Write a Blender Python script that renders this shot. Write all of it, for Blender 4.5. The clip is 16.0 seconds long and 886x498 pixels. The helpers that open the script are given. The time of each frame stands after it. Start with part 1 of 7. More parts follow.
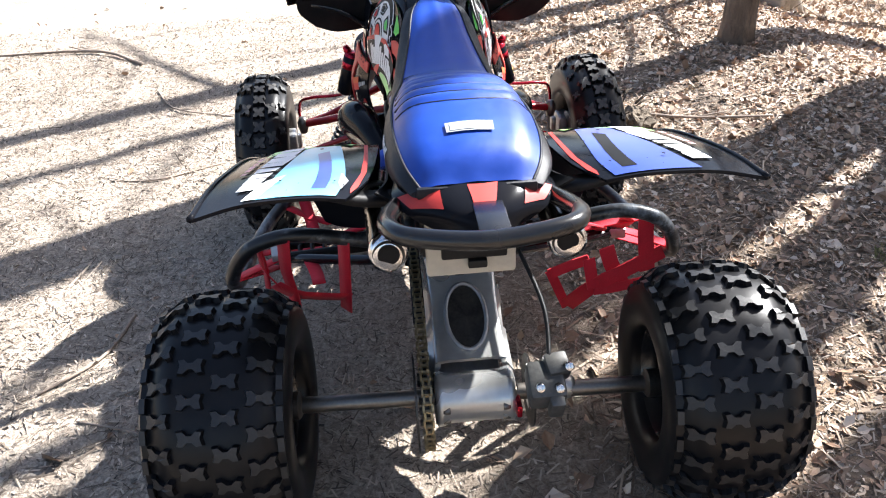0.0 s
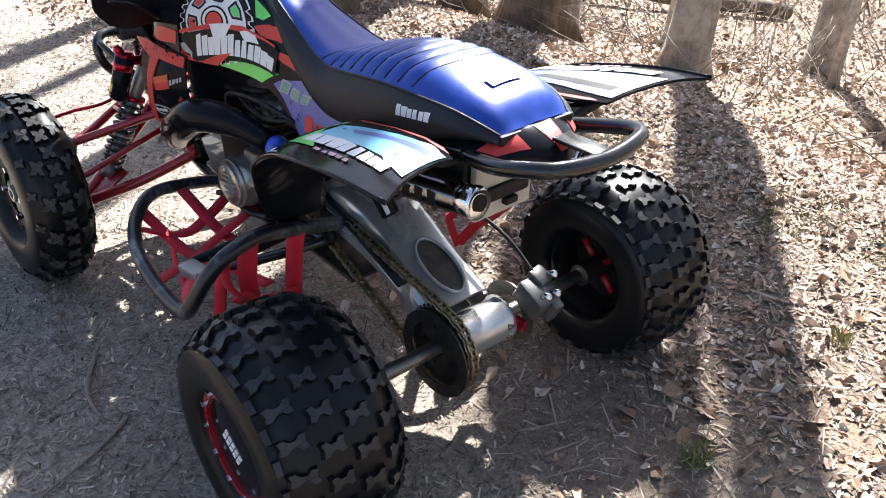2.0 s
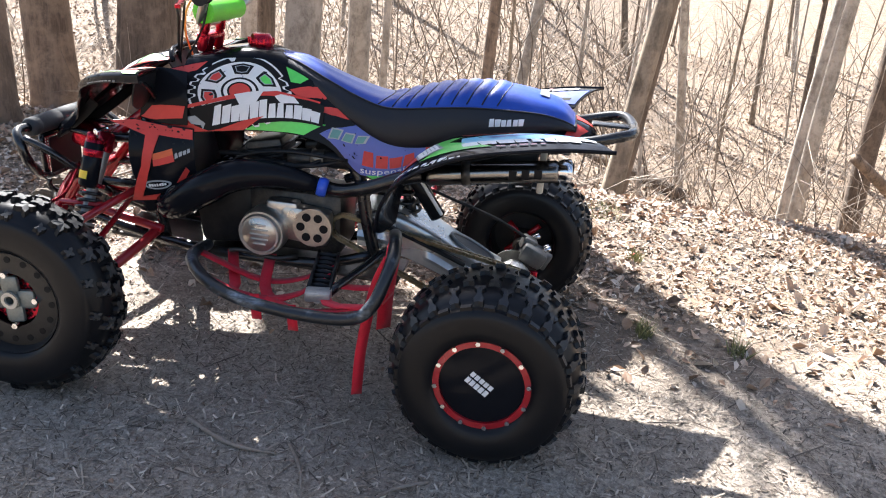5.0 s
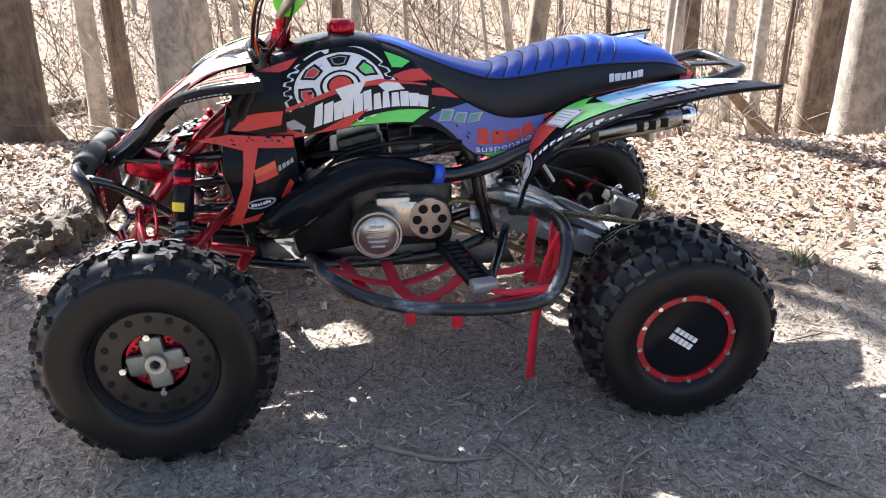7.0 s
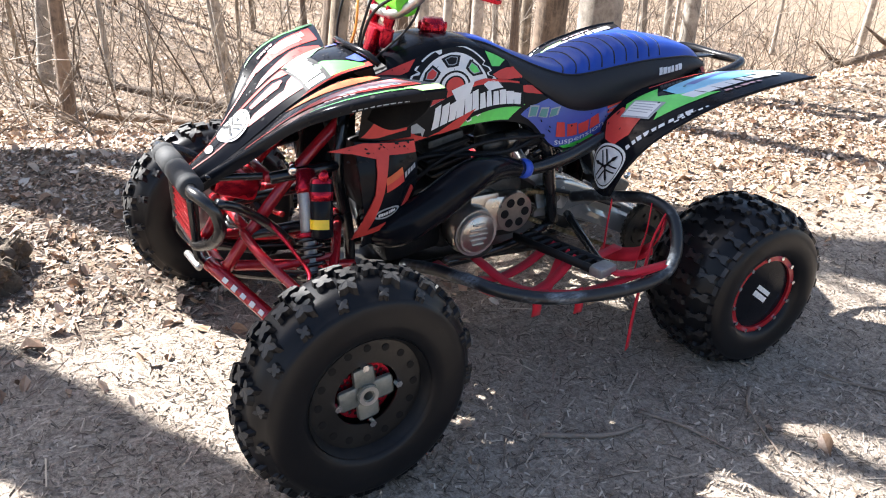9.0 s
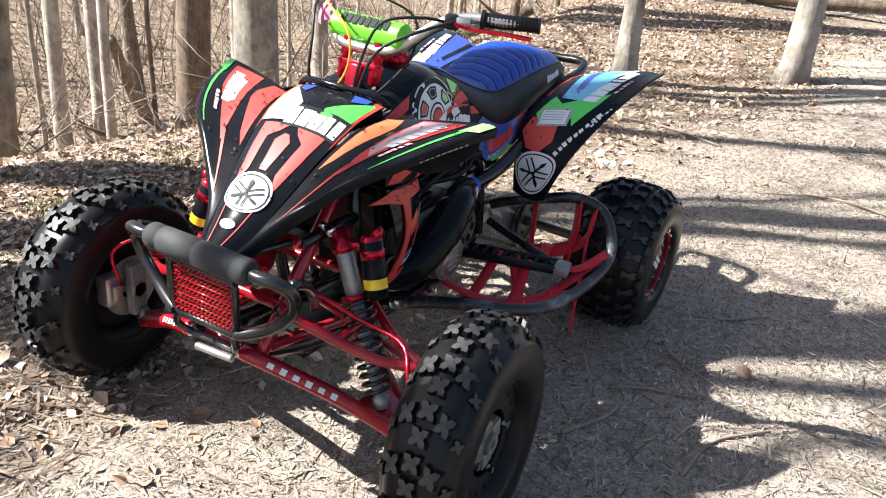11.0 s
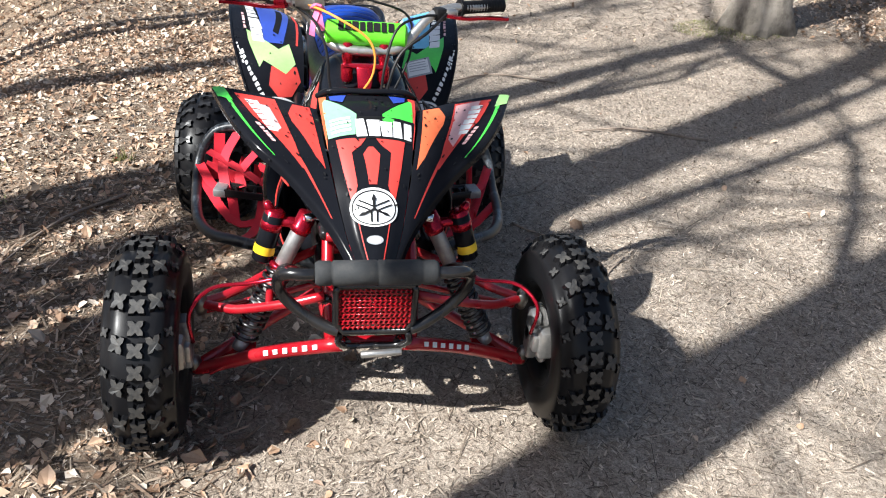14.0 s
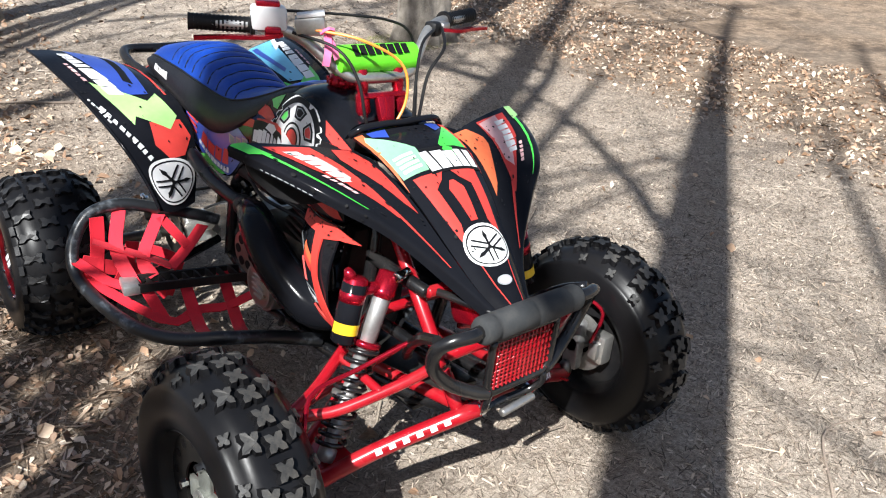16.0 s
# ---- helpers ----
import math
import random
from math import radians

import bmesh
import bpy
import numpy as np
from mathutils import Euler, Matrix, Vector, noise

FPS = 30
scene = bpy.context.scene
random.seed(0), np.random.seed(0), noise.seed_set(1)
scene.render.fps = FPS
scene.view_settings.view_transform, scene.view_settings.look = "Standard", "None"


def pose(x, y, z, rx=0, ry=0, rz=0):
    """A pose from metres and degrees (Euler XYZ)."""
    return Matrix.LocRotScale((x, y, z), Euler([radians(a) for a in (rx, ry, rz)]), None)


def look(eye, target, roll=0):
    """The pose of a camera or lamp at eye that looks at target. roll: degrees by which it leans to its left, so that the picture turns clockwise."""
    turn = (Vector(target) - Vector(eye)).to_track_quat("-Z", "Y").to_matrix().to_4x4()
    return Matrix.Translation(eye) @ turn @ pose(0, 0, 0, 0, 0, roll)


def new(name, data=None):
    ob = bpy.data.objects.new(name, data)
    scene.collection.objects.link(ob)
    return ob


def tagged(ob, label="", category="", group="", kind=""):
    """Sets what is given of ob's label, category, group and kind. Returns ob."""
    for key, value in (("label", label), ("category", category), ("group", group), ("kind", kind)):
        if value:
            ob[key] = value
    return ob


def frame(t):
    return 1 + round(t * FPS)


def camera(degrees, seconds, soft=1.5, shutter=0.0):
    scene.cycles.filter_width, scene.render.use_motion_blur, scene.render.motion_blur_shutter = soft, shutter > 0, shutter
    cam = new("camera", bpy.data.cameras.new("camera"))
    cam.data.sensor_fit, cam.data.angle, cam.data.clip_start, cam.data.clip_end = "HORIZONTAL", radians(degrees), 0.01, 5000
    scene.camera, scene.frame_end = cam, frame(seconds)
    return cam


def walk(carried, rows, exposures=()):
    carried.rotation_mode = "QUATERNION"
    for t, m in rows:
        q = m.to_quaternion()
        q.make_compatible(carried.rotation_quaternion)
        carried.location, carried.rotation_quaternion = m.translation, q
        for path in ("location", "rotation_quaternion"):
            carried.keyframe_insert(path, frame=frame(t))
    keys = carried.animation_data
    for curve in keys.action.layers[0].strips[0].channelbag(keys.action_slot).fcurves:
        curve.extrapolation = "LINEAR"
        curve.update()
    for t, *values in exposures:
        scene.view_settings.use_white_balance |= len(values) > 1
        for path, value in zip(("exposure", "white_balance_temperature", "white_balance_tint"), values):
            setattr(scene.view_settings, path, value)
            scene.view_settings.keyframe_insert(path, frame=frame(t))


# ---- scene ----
cam = camera(58.4, 16.0, soft=1.1)
PATH = [
    (0, (-0.136, -1.314, 1.357), (-0.024, 0.41, 0.35), -2.6),
    (0.5, (-0.407, -1.38, 1.347), (0.135, 0.284, 0.379), -0.1),
    (1, (-0.591, -1.341, 1.35), (0.205, 0.172, 0.313), 1.9),
    (1.5, (-0.788, -1.163, 1.359), (0.177, 0.228, 0.295), 1.3),
    (2, (-1.08, -1.053, 1.365), (0.089, 0.192, 0.323), 1.8),
    (2.5, (-1.389, -0.95, 1.383), (-0.023, 0.156, 0.428), 1.4),
    (3, (-1.569, -0.737, 1.365), (-0.066, 0.207, 0.442), 1.5),
    (3.5, (-1.811, -0.576, 1.347), (-0.187, 0.182, 0.462), 2.2),
    (4, (-2.091, -0.455, 1.34), (-0.366, 0.098, 0.492), 3.5),
    (4.2, (-2.157, -0.378, 1.332), (-0.404, 0.102, 0.497), 4.2),
    (6.3, (-2.382, 0.463, 1.214), (-0.507, 0.367, 0.524), 0.7),
    (6.5, (-2.32, 0.568, 1.215), (-0.458, 0.441, 0.496), -0.2),
    (7, (-2.227, 0.794, 1.249), (-0.414, 0.579, 0.432), -0.9),
    (7.5, (-2.25, 1.087, 1.29), (-0.476, 0.721, 0.44), -1.0),
    (8, (-2.196, 1.332, 1.29), (-0.468, 0.792, 0.439), 1.0),
    (8.2, (-2.109, 1.439, 1.29), (-0.407, 0.82, 0.44), 1.2),
    (10.3, (-1.389, 2.432, 1.334), (-0.316, 0.979, 0.474), 7.0),
    (10.5, (-1.253, 2.471, 1.341), (-0.261, 0.961, 0.483), 6.6),
    (11, (-1.096, 2.55, 1.357), (-0.27, 0.937, 0.51), 6.5),
    (11.5, (-0.91, 2.659, 1.389), (-0.251, 0.988, 0.51), 6.8),
    (12, (-0.722, 2.807, 1.45), (-0.292, 1.074, 0.547), 5.5),
    (12.5, (-0.57, 2.908, 1.473), (-0.314, 1.15, 0.554), 5.9),
    (13, (-0.366, 2.98, 1.522), (-0.272, 1.221, 0.574), 5.4),
    (13.5, (-0.127, 3.008, 1.523), (-0.245, 1.251, 0.573), 6.4),
    (14, (0.165, 3.027, 1.548), (-0.182, 1.316, 0.572), 5.3),
    (14.5, (0.426, 2.865, 1.491), (-0.175, 1.19, 0.579), 5.4),
    (15, (0.677, 2.682, 1.477), (-0.136, 1.073, 0.612), 5.9),
    (15.5, (0.93, 2.554, 1.421), (-0.108, 1.06, 0.59), 5.0),
    (16, (1.081, 2.401, 1.372), (-0.146, 1.056, 0.543), 5.4),
]
EXPOSURE = [(0, 2.25, 6120, 10), (4, 2.3, 6070, 10), (6.3, 2.55, 6120, 11), (8.2, 2.5, 6120, 11), (10.3, 2.0, 6170, 9), (11.5, 1.75, 6170, 8), (13, 1.4, 6120, 8), (14.5, 1.2, 6070, 8), (16, 1.15, 6070, 8)]
walk(cam, [(t, look(e, g, r)) for t, e, g, r in PATH], EXPOSURE)

# ---------------- world, sun ----------------
SUN_WAY = Vector((1.0, 0.59, 1.07)).normalized()
world = bpy.data.worlds.new("sky")
scene.world = world
world.use_nodes = True
wn = world.node_tree
sky = wn.nodes.new("ShaderNodeTexSky")
sky.sky_type = "NISHITA"
sky.sun_disc = False
sky.air_density, sky.dust_density, sky.ozone_density = 1.0, 2.0, 0.7
sky.sun_elevation = math.asin(SUN_WAY.z)
sky.sun_rotation = math.atan2(SUN_WAY.x, SUN_WAY.y)
wn.links.new(sky.outputs[0], wn.nodes["Background"].inputs[0])
wn.nodes["Background"].inputs[1].default_value = 0.052
sun = new("sun", bpy.data.lights.new("sun", "SUN"))
sun.data.energy = 5.2
sun.data.angle = radians(0.55)
sun.data.color = (1.0, 0.955, 0.89)
sun.matrix_world = Matrix.Translation((6, 3, 9)) @ SUN_WAY.to_track_quat("Z", "Y").to_matrix().to_4x4()


# ---------------- materials ----------------
def ramp(nt, fac, stops):
    n = nt.nodes.new("ShaderNodeValToRGB")
    el = n.color_ramp.elements
    while len(el) < len(stops):
        el.new(0.5)
    for e, (p, c) in zip(el, stops):
        e.position, e.color = p, (*c, 1)
    nt.links.new(fac, n.inputs[0])
    return n.outputs[0]


def noise_tex(nt, scale, detail=4.0, rough=0.6, coord="Object", stretch=None):
    tc = nt.nodes.new("ShaderNodeTexCoord")
    out = tc.outputs[coord]
    if stretch:
        mp = nt.nodes.new("ShaderNodeMapping")
        mp.inputs["Scale"].default_value = stretch
        nt.links.new(out, mp.inputs[0])
        out = mp.outputs[0]
    n = nt.nodes.new("ShaderNodeTexNoise")
    n.inputs["Scale"].default_value, n.inputs["Detail"].default_value = scale, detail
    n.inputs["Roughness"].default_value = rough
    nt.links.new(out, n.inputs["Vector"])
    return n.outputs["Fac"]


def mix(nt, fac, a, b, mode="MIX"):
    n = nt.nodes.new("ShaderNodeMix")
    n.data_type, n.blend_type = "RGBA", mode
    for sock, v in ((n.inputs[0], fac), (n.inputs[6], a), (n.inputs[7], b)):
        if hasattr(v, "links"):
            nt.links.new(v, sock)
        elif isinstance(v, (int, float)):
            sock.default_value = v
        else:
            sock.default_value = (*v, 1)
    return n.outputs[2]


def bump(nt, bsdf, height, strength, dist):
    b = nt.nodes.new("ShaderNodeBump")
    b.inputs["Strength"].default_value, b.inputs["Distance"].default_value = strength, dist
    nt.links.new(height, b.inputs["Height"])
    nt.links.new(b.outputs[0], bsdf.inputs["Normal"])


def material(name, color, rough=0.5, metal=0.0, vary=0.15, scale=30.0, grain=0.15, gdist=0.001, dust=0.0, coat=0.0, rvary=0.12, sheen=0.0, spec=0.5, coat_rough=0.12):
    """A surface with stains at two scales, uneven gloss, fine relief and an optional film of pale dust."""
    m = bpy.data.materials.new(name)
    m.use_nodes = True
    nt = m.node_tree
    b = nt.nodes["Principled BSDF"]
    big = noise_tex(nt, scale * 0.25, 3)
    fine = noise_tex(nt, scale * 4, 5)
    lo = tuple(max(0, c * (1 - vary)) for c in color)
    hi = tuple(min(1, c * (1 + vary)) for c in color)
    col = ramp(nt, big, [(0.3, lo), (0.7, hi)])
    col = mix(nt, 0.35, col, ramp(nt, fine, [(0.35, lo), (0.65, hi)]))
    if dust:
        d = ramp(nt, noise_tex(nt, scale * 0.6, 6, 0.75), [(0.45, (0, 0, 0)), (0.75, (dust, dust, dust))])
        col = mix(nt, d, col, (0.24, 0.21, 0.17))
    nt.links.new(col, b.inputs["Base Color"])
    r = nt.nodes.new("ShaderNodeMapRange")
    r.inputs[3].default_value, r.inputs[4].default_value = max(0.03, rough - rvary), min(1, rough + rvary)
    nt.links.new(big, r.inputs[0])
    nt.links.new(r.outputs[0], b.inputs["Roughness"])
    b.inputs["Metallic"].default_value = metal
    b.inputs["Specular IOR Level"].default_value = spec
    b.inputs["Coat Weight"].default_value = coat
    b.inputs["Coat Roughness"].default_value = coat_rough
    if sheen:
        b.inputs["Sheen Weight"].default_value = sheen
    if grain:
        bump(nt, b, fine, grain, gdist)
    return m


RUBBER = material("tyre_rubber", (0.007, 0.007, 0.008), 0.33, scale=14, grain=0.12, dust=0.015, spec=0.22)
RUBBER_WORN = material("dusty_lug_tops", (0.026, 0.0255, 0.025), 0.6, scale=40, grain=0.4, dust=0.25, vary=0.5)
# rear lug tops: darker copy with the shade on the rear tyre in its colour
RUBBER_SHADED = material("shaded_lug_tops", (0.013, 0.013, 0.014), 0.45, scale=40, grain=0.4, dust=0.06, vary=0.4, spec=0.5)
BLACK = material("black_plastic", (0.008, 0.0085, 0.011), 0.14, scale=10, grain=0.05, spec=0.10, rvary=0.05)
BLACK_MATT = material("matt_black_plastic", (0.008, 0.008, 0.009), 0.5, scale=20, grain=0.2, dust=0.06, spec=0.25)
BLACK_TUBE = material("black_painted_steel", (0.008, 0.008, 0.009), 0.25, scale=16, grain=0.06, coat=0.2, dust=0.06)
RED = material("red_powder_coat", (0.36, 0.006, 0.014), 0.27, metal=0.15, scale=14, grain=0.08, coat=0.4, dust=0.12)
RED_ANOD = material("red_anodised_aluminium", (0.42, 0.010, 0.028), 0.25, metal=0.75, scale=20, grain=0.05)
STRAP = material("red_nylon_webbing", (0.60, 0.008, 0.026), 0.75, scale=60, grain=0.5, gdist=0.0015, sheen=0.08)
ALU = material("cast_aluminium", (0.50, 0.49, 0.47), 0.38, metal=0.85, vary=0.25, scale=22, grain=0.2, dust=0.25)
ALU_DULL = material("dull_aluminium", (0.36, 0.36, 0.36), 0.48, metal=0.7, vary=0.3, scale=16, grain=0.15, dust=0.4)
GUNMETAL = material("dusty_gunmetal_rim", (0.012, 0.0115, 0.011), 0.33, metal=0.2, vary=0.3, scale=30, grain=0.1, dust=0.05)
MUFFLER = material("dark_polished_steel", (0.24, 0.23, 0.215), 0.2, metal=1.0, vary=0.2, scale=18, grain=0.04, dust=0.08, rvary=0.06)
CASE_ALU = material("warm_cast_aluminium", (0.52, 0.48, 0.43), 0.3, metal=0.92, vary=0.2, scale=26, grain=0.15, dust=0.3)
STEEL = material("axle_steel", (0.20, 0.185, 0.165), 0.38, metal=0.9, vary=0.3, scale=30, grain=0.1)
CHROME = material("polished_steel", (0.75, 0.75, 0.76), 0.13, metal=1.0, vary=0.08, scale=20, grain=0.02)
SILVER = material("polished_swingarm_aluminium", (0.55, 0.55, 0.53), 0.28, metal=0.7, vary=0.15, scale=12, grain=0.05, dust=0.12, rvary=0.08)
HUB = material("dull_green_grey_casting", (0.20, 0.21, 0.19), 0.42, metal=0.5, vary=0.3, scale=30, grain=0.2, dust=0.3)
CALIPER = material("grimy_cast_caliper", (0.10, 0.10, 0.097), 0.45, metal=0.5, vary=0.35, scale=30, grain=0.2, dust=0.3)
DARK_STEEL = material("dark_greasy_steel", (0.05, 0.047, 0.044), 0.42, metal=0.7, vary=0.4, scale=40, grain=0.3, dust=0.3)
BRONZE = material("worn_chain_steel", (0.30, 0.24, 0.14), 0.4, metal=0.85, vary=0.35, scale=60, grain=0.2)
CREAM = material("cream_heat_shield", (0.50, 0.46, 0.38), 0.6, scale=12, grain=0.1, dust=0.3)
BLUE_VINYL = material("blue_gripper_vinyl", (0.008, 0.048, 0.32), 0.40, spec=0.42, coat=0.08, coat_rough=0.4, scale=160, grain=0.25, gdist=0.0008, vary=0.12)
BLACK_VINYL = material("black_carbon_vinyl", (0.010, 0.011, 0.015), 0.5, spec=0.35, scale=180, grain=0.5, gdist=0.001)
FOAM = material("grey_foam_rubber", (0.028, 0.030, 0.032), 0.8, scale=50, grain=0.4, dust=0.1)
GREEN_PAD = material("green_vinyl_pad", (0.13, 0.60, 0.02), 0.4, scale=50, grain=0.2)
D_RED = material("red_vinyl_decal", (0.56, 0.045, 0.035), 0.5, scale=16, grain=0.05, spec=0.4, vary=0.12)
D_ORANGE = material("orange_vinyl_decal", (0.62, 0.13, 0.05), 0.58, scale=16, grain=0.05, spec=0.25, vary=0.12)
D_GREEN = material("green_vinyl_decal", (0.08, 0.62, 0.06), 0.48, scale=16, grain=0.05, spec=0.5, coat=1.0, coat_rough=0.3)
D_LIME = material("lime_vinyl_decal", (0.38, 0.70, 0.22), 0.48, scale=16, grain=0.05, spec=0.5, coat=1.0, coat_rough=0.3)
D_BLUE = material("blue_vinyl_decal", (0.025, 0.06, 0.36), 0.48, scale=16, grain=0.05, spec=0.5, coat=1.0, coat_rough=0.3)
D_SKY = material("sky_blue_vinyl_decal", (0.15, 0.50, 0.72), 0.48, scale=16, grain=0.05, spec=0.5, coat=1.0, coat_rough=0.3)
D_MINT = material("mint_vinyl_decal", (0.24, 0.52, 0.30), 0.48, scale=16, grain=0.05, spec=0.5, coat=1.0, coat_rough=0.3)
D_TEAL = material("teal_vinyl_decal", (0.05, 0.22, 0.20), 0.48, scale=16, grain=0.05, spec=0.5, coat=1.0, coat_rough=0.3)
D_WHITE = material("white_vinyl_decal", (0.74, 0.74, 0.74), 0.58, scale=16, grain=0.03, spec=0.25, vary=0.06)
D_BLACK = material("black_vinyl_decal", (0.006, 0.006, 0.007), 0.58, scale=16, grain=0.03, spec=0.2)
D_YELLOW = material("yellow_vinyl_decal", (0.85, 0.55, 0.02), 0.35, scale=16, grain=0.03)
D_PINK = material("pale_pink_vinyl_decal", (0.70, 0.42, 0.42), 0.58, scale=16, grain=0.05, spec=0.25)
D_GREY = material("grey_vinyl_decal", (0.32, 0.34, 0.36), 0.35, scale=16, grain=0.03)
PINK = material("pink_ribbon", (0.85, 0.16, 0.34), 0.7, scale=60, grain=0.3, sheen=0.3)
BLUE_CLIP = material("blue_silicone_hose", (0.03, 0.09, 0.55), 0.35, scale=30, grain=0.1)
ORANGE_HOSE = material("orange_hose", (0.80, 0.28, 0.04), 0.4, scale=30, grain=0.1)


def scuffed_material():
    """Black painted steel rubbed down to grey along its outer side."""
    m = bpy.data.materials.new("scuffed_black_steel")
    m.use_nodes = True
    nt = m.node_tree
    b = nt.nodes["Principled BSDF"]
    patch = noise_tex(nt, 7, 4, 0.7)
    line = noise_tex(nt, 70, 5, 0.7, stretch=(1, 0.15, 1))
    worn = mix(nt, 1.0, ramp(nt, patch, [(0.50, (0, 0, 0)), (0.66, (1, 1, 1))]), ramp(nt, line, [(0.38, (0, 0, 0)), (0.60, (1, 1, 1))]), "MULTIPLY")
    nt.links.new(mix(nt, worn, (0.010, 0.011, 0.013), (0.24, 0.27, 0.30)), b.inputs["Base Color"])
    b.inputs["Roughness"].default_value = 0.36
    nt.links.new(mix(nt, worn, (0.0, 0.0, 0.0), (0.5, 0.5, 0.5)), b.inputs["Metallic"])
    bump(nt, b, line, 0.25, 0.001)
    return m


SCUFFED = scuffed_material()


def bark_material(name, dark, light, scale, stretch=0.18):
    m = bpy.data.materials.new(name)
    m.use_nodes = True
    nt = m.node_tree
    b = nt.nodes["Principled BSDF"]
    info = nt.nodes.new("ShaderNodeObjectInfo")
    ridge = noise_tex(nt, scale, 8, 0.75, stretch=(1, 1, stretch))
    patch = noise_tex(nt, 5.0, 7, 0.7)
    col = ramp(nt, ridge, [(0.33, dark), (0.62, light)])
    col = mix(nt, ramp(nt, patch, [(0.46, (0, 0, 0)), (0.60, (0.75, 0.75, 0.75))]), col, tuple(c * 1.35 for c in light))
    hsv = nt.nodes.new("ShaderNodeHueSaturation")
    mr = nt.nodes.new("ShaderNodeMapRange")
    mr.inputs[3].default_value, mr.inputs[4].default_value = 0.75, 1.25
    nt.links.new(info.outputs["Random"], mr.inputs[0])
    nt.links.new(mr.outputs[0], hsv.inputs["Value"])
    nt.links.new(col, hsv.inputs["Color"])
    nt.links.new(hsv.outputs[0], b.inputs["Base Color"])
    b.inputs["Roughness"].default_value = 0.9
    bump(nt, b, ridge, 0.9, 0.02)
    return m


BARK_DARK = bark_material("furrowed_brown_bark", (0.05, 0.036, 0.026), (0.17, 0.125, 0.09), 22, 0.14)
BARK_BROWN = bark_material("olive_brown_bark", (0.09, 0.07, 0.048), (0.25, 0.20, 0.145), 18, 0.3)
BARK_PALE = bark_material("smooth_grey_bark", (0.17, 0.145, 0.115), (0.36, 0.32, 0.27), 16, 0.55)


def litter_material(name, stops, rough=0.75):
    """Leaf and twig pieces, each with its own shade."""
    m = bpy.data.materials.new(name)
    m.use_nodes = True
    nt = m.node_tree
    b = nt.nodes["Principled BSDF"]
    g = nt.nodes.new("ShaderNodeNewGeometry")
    col = ramp(nt, g.outputs["Random Per Island"], stops)
    col = mix(nt, 0.2, col, ramp(nt, noise_tex(nt, 90, 4), [(0.3, (0.07, 0.045, 0.03)), (0.7, (0.5, 0.40, 0.29))]))
    nt.links.new(col, b.inputs["Base Color"])
    b.inputs["Roughness"].default_value = rough
    return m


LEAF = litter_material("dry_leaves", [(0.0, (0.12, 0.068, 0.042)), (0.25, (0.31, 0.18, 0.105)), (0.5, (0.48, 0.31, 0.20)), (0.75, (0.62, 0.47, 0.34)), (1.0, (0.75, 0.65, 0.54))], 0.55)
CHIP = litter_material("wood_chips", [(0.0, (0.025, 0.018, 0.014)), (0.35, (0.15, 0.115, 0.09)), (0.7, (0.38, 0.31, 0.25)), (1.0, (0.64, 0.55, 0.45))])
TWIG = litter_material("dead_twigs", [(0.0, (0.03, 0.021, 0.016)), (0.35, (0.13, 0.10, 0.076)), (0.7, (0.34, 0.28, 0.22)), (1.0, (0.58, 0.49, 0.39))])
STICK = material("weathered_stick", (0.24, 0.19, 0.15), 0.85, scale=30, grain=0.6, gdist=0.003, vary=0.4)
FAR_LEAF = litter_material("weathered_leaves", [(0.0, (0.06, 0.038, 0.026)), (0.3, (0.20, 0.125, 0.08)), (0.6, (0.36, 0.25, 0.17)), (1.0, (0.58, 0.46, 0.35))], 0.5)
BRUSH = litter_material("dead_brushwood", [(0.0, (0.03, 0.022, 0.017)), (0.4, (0.11, 0.085, 0.065)), (0.75, (0.25, 0.205, 0.16)), (1.0, (0.46, 0.39, 0.31))])
STRIPS = litter_material("bark_strips", [(0.0, (0.035, 0.022, 0.014)), (0.4, (0.12, 0.075, 0.047)), (0.75, (0.29, 0.195, 0.13)), (1.0, (0.52, 0.42, 0.32))])
MOSS = litter_material("moss_blades", [(0.0, (0.09, 0.11, 0.03)), (0.6, (0.20, 0.22, 0.06)), (1.0, (0.36, 0.33, 0.13))])


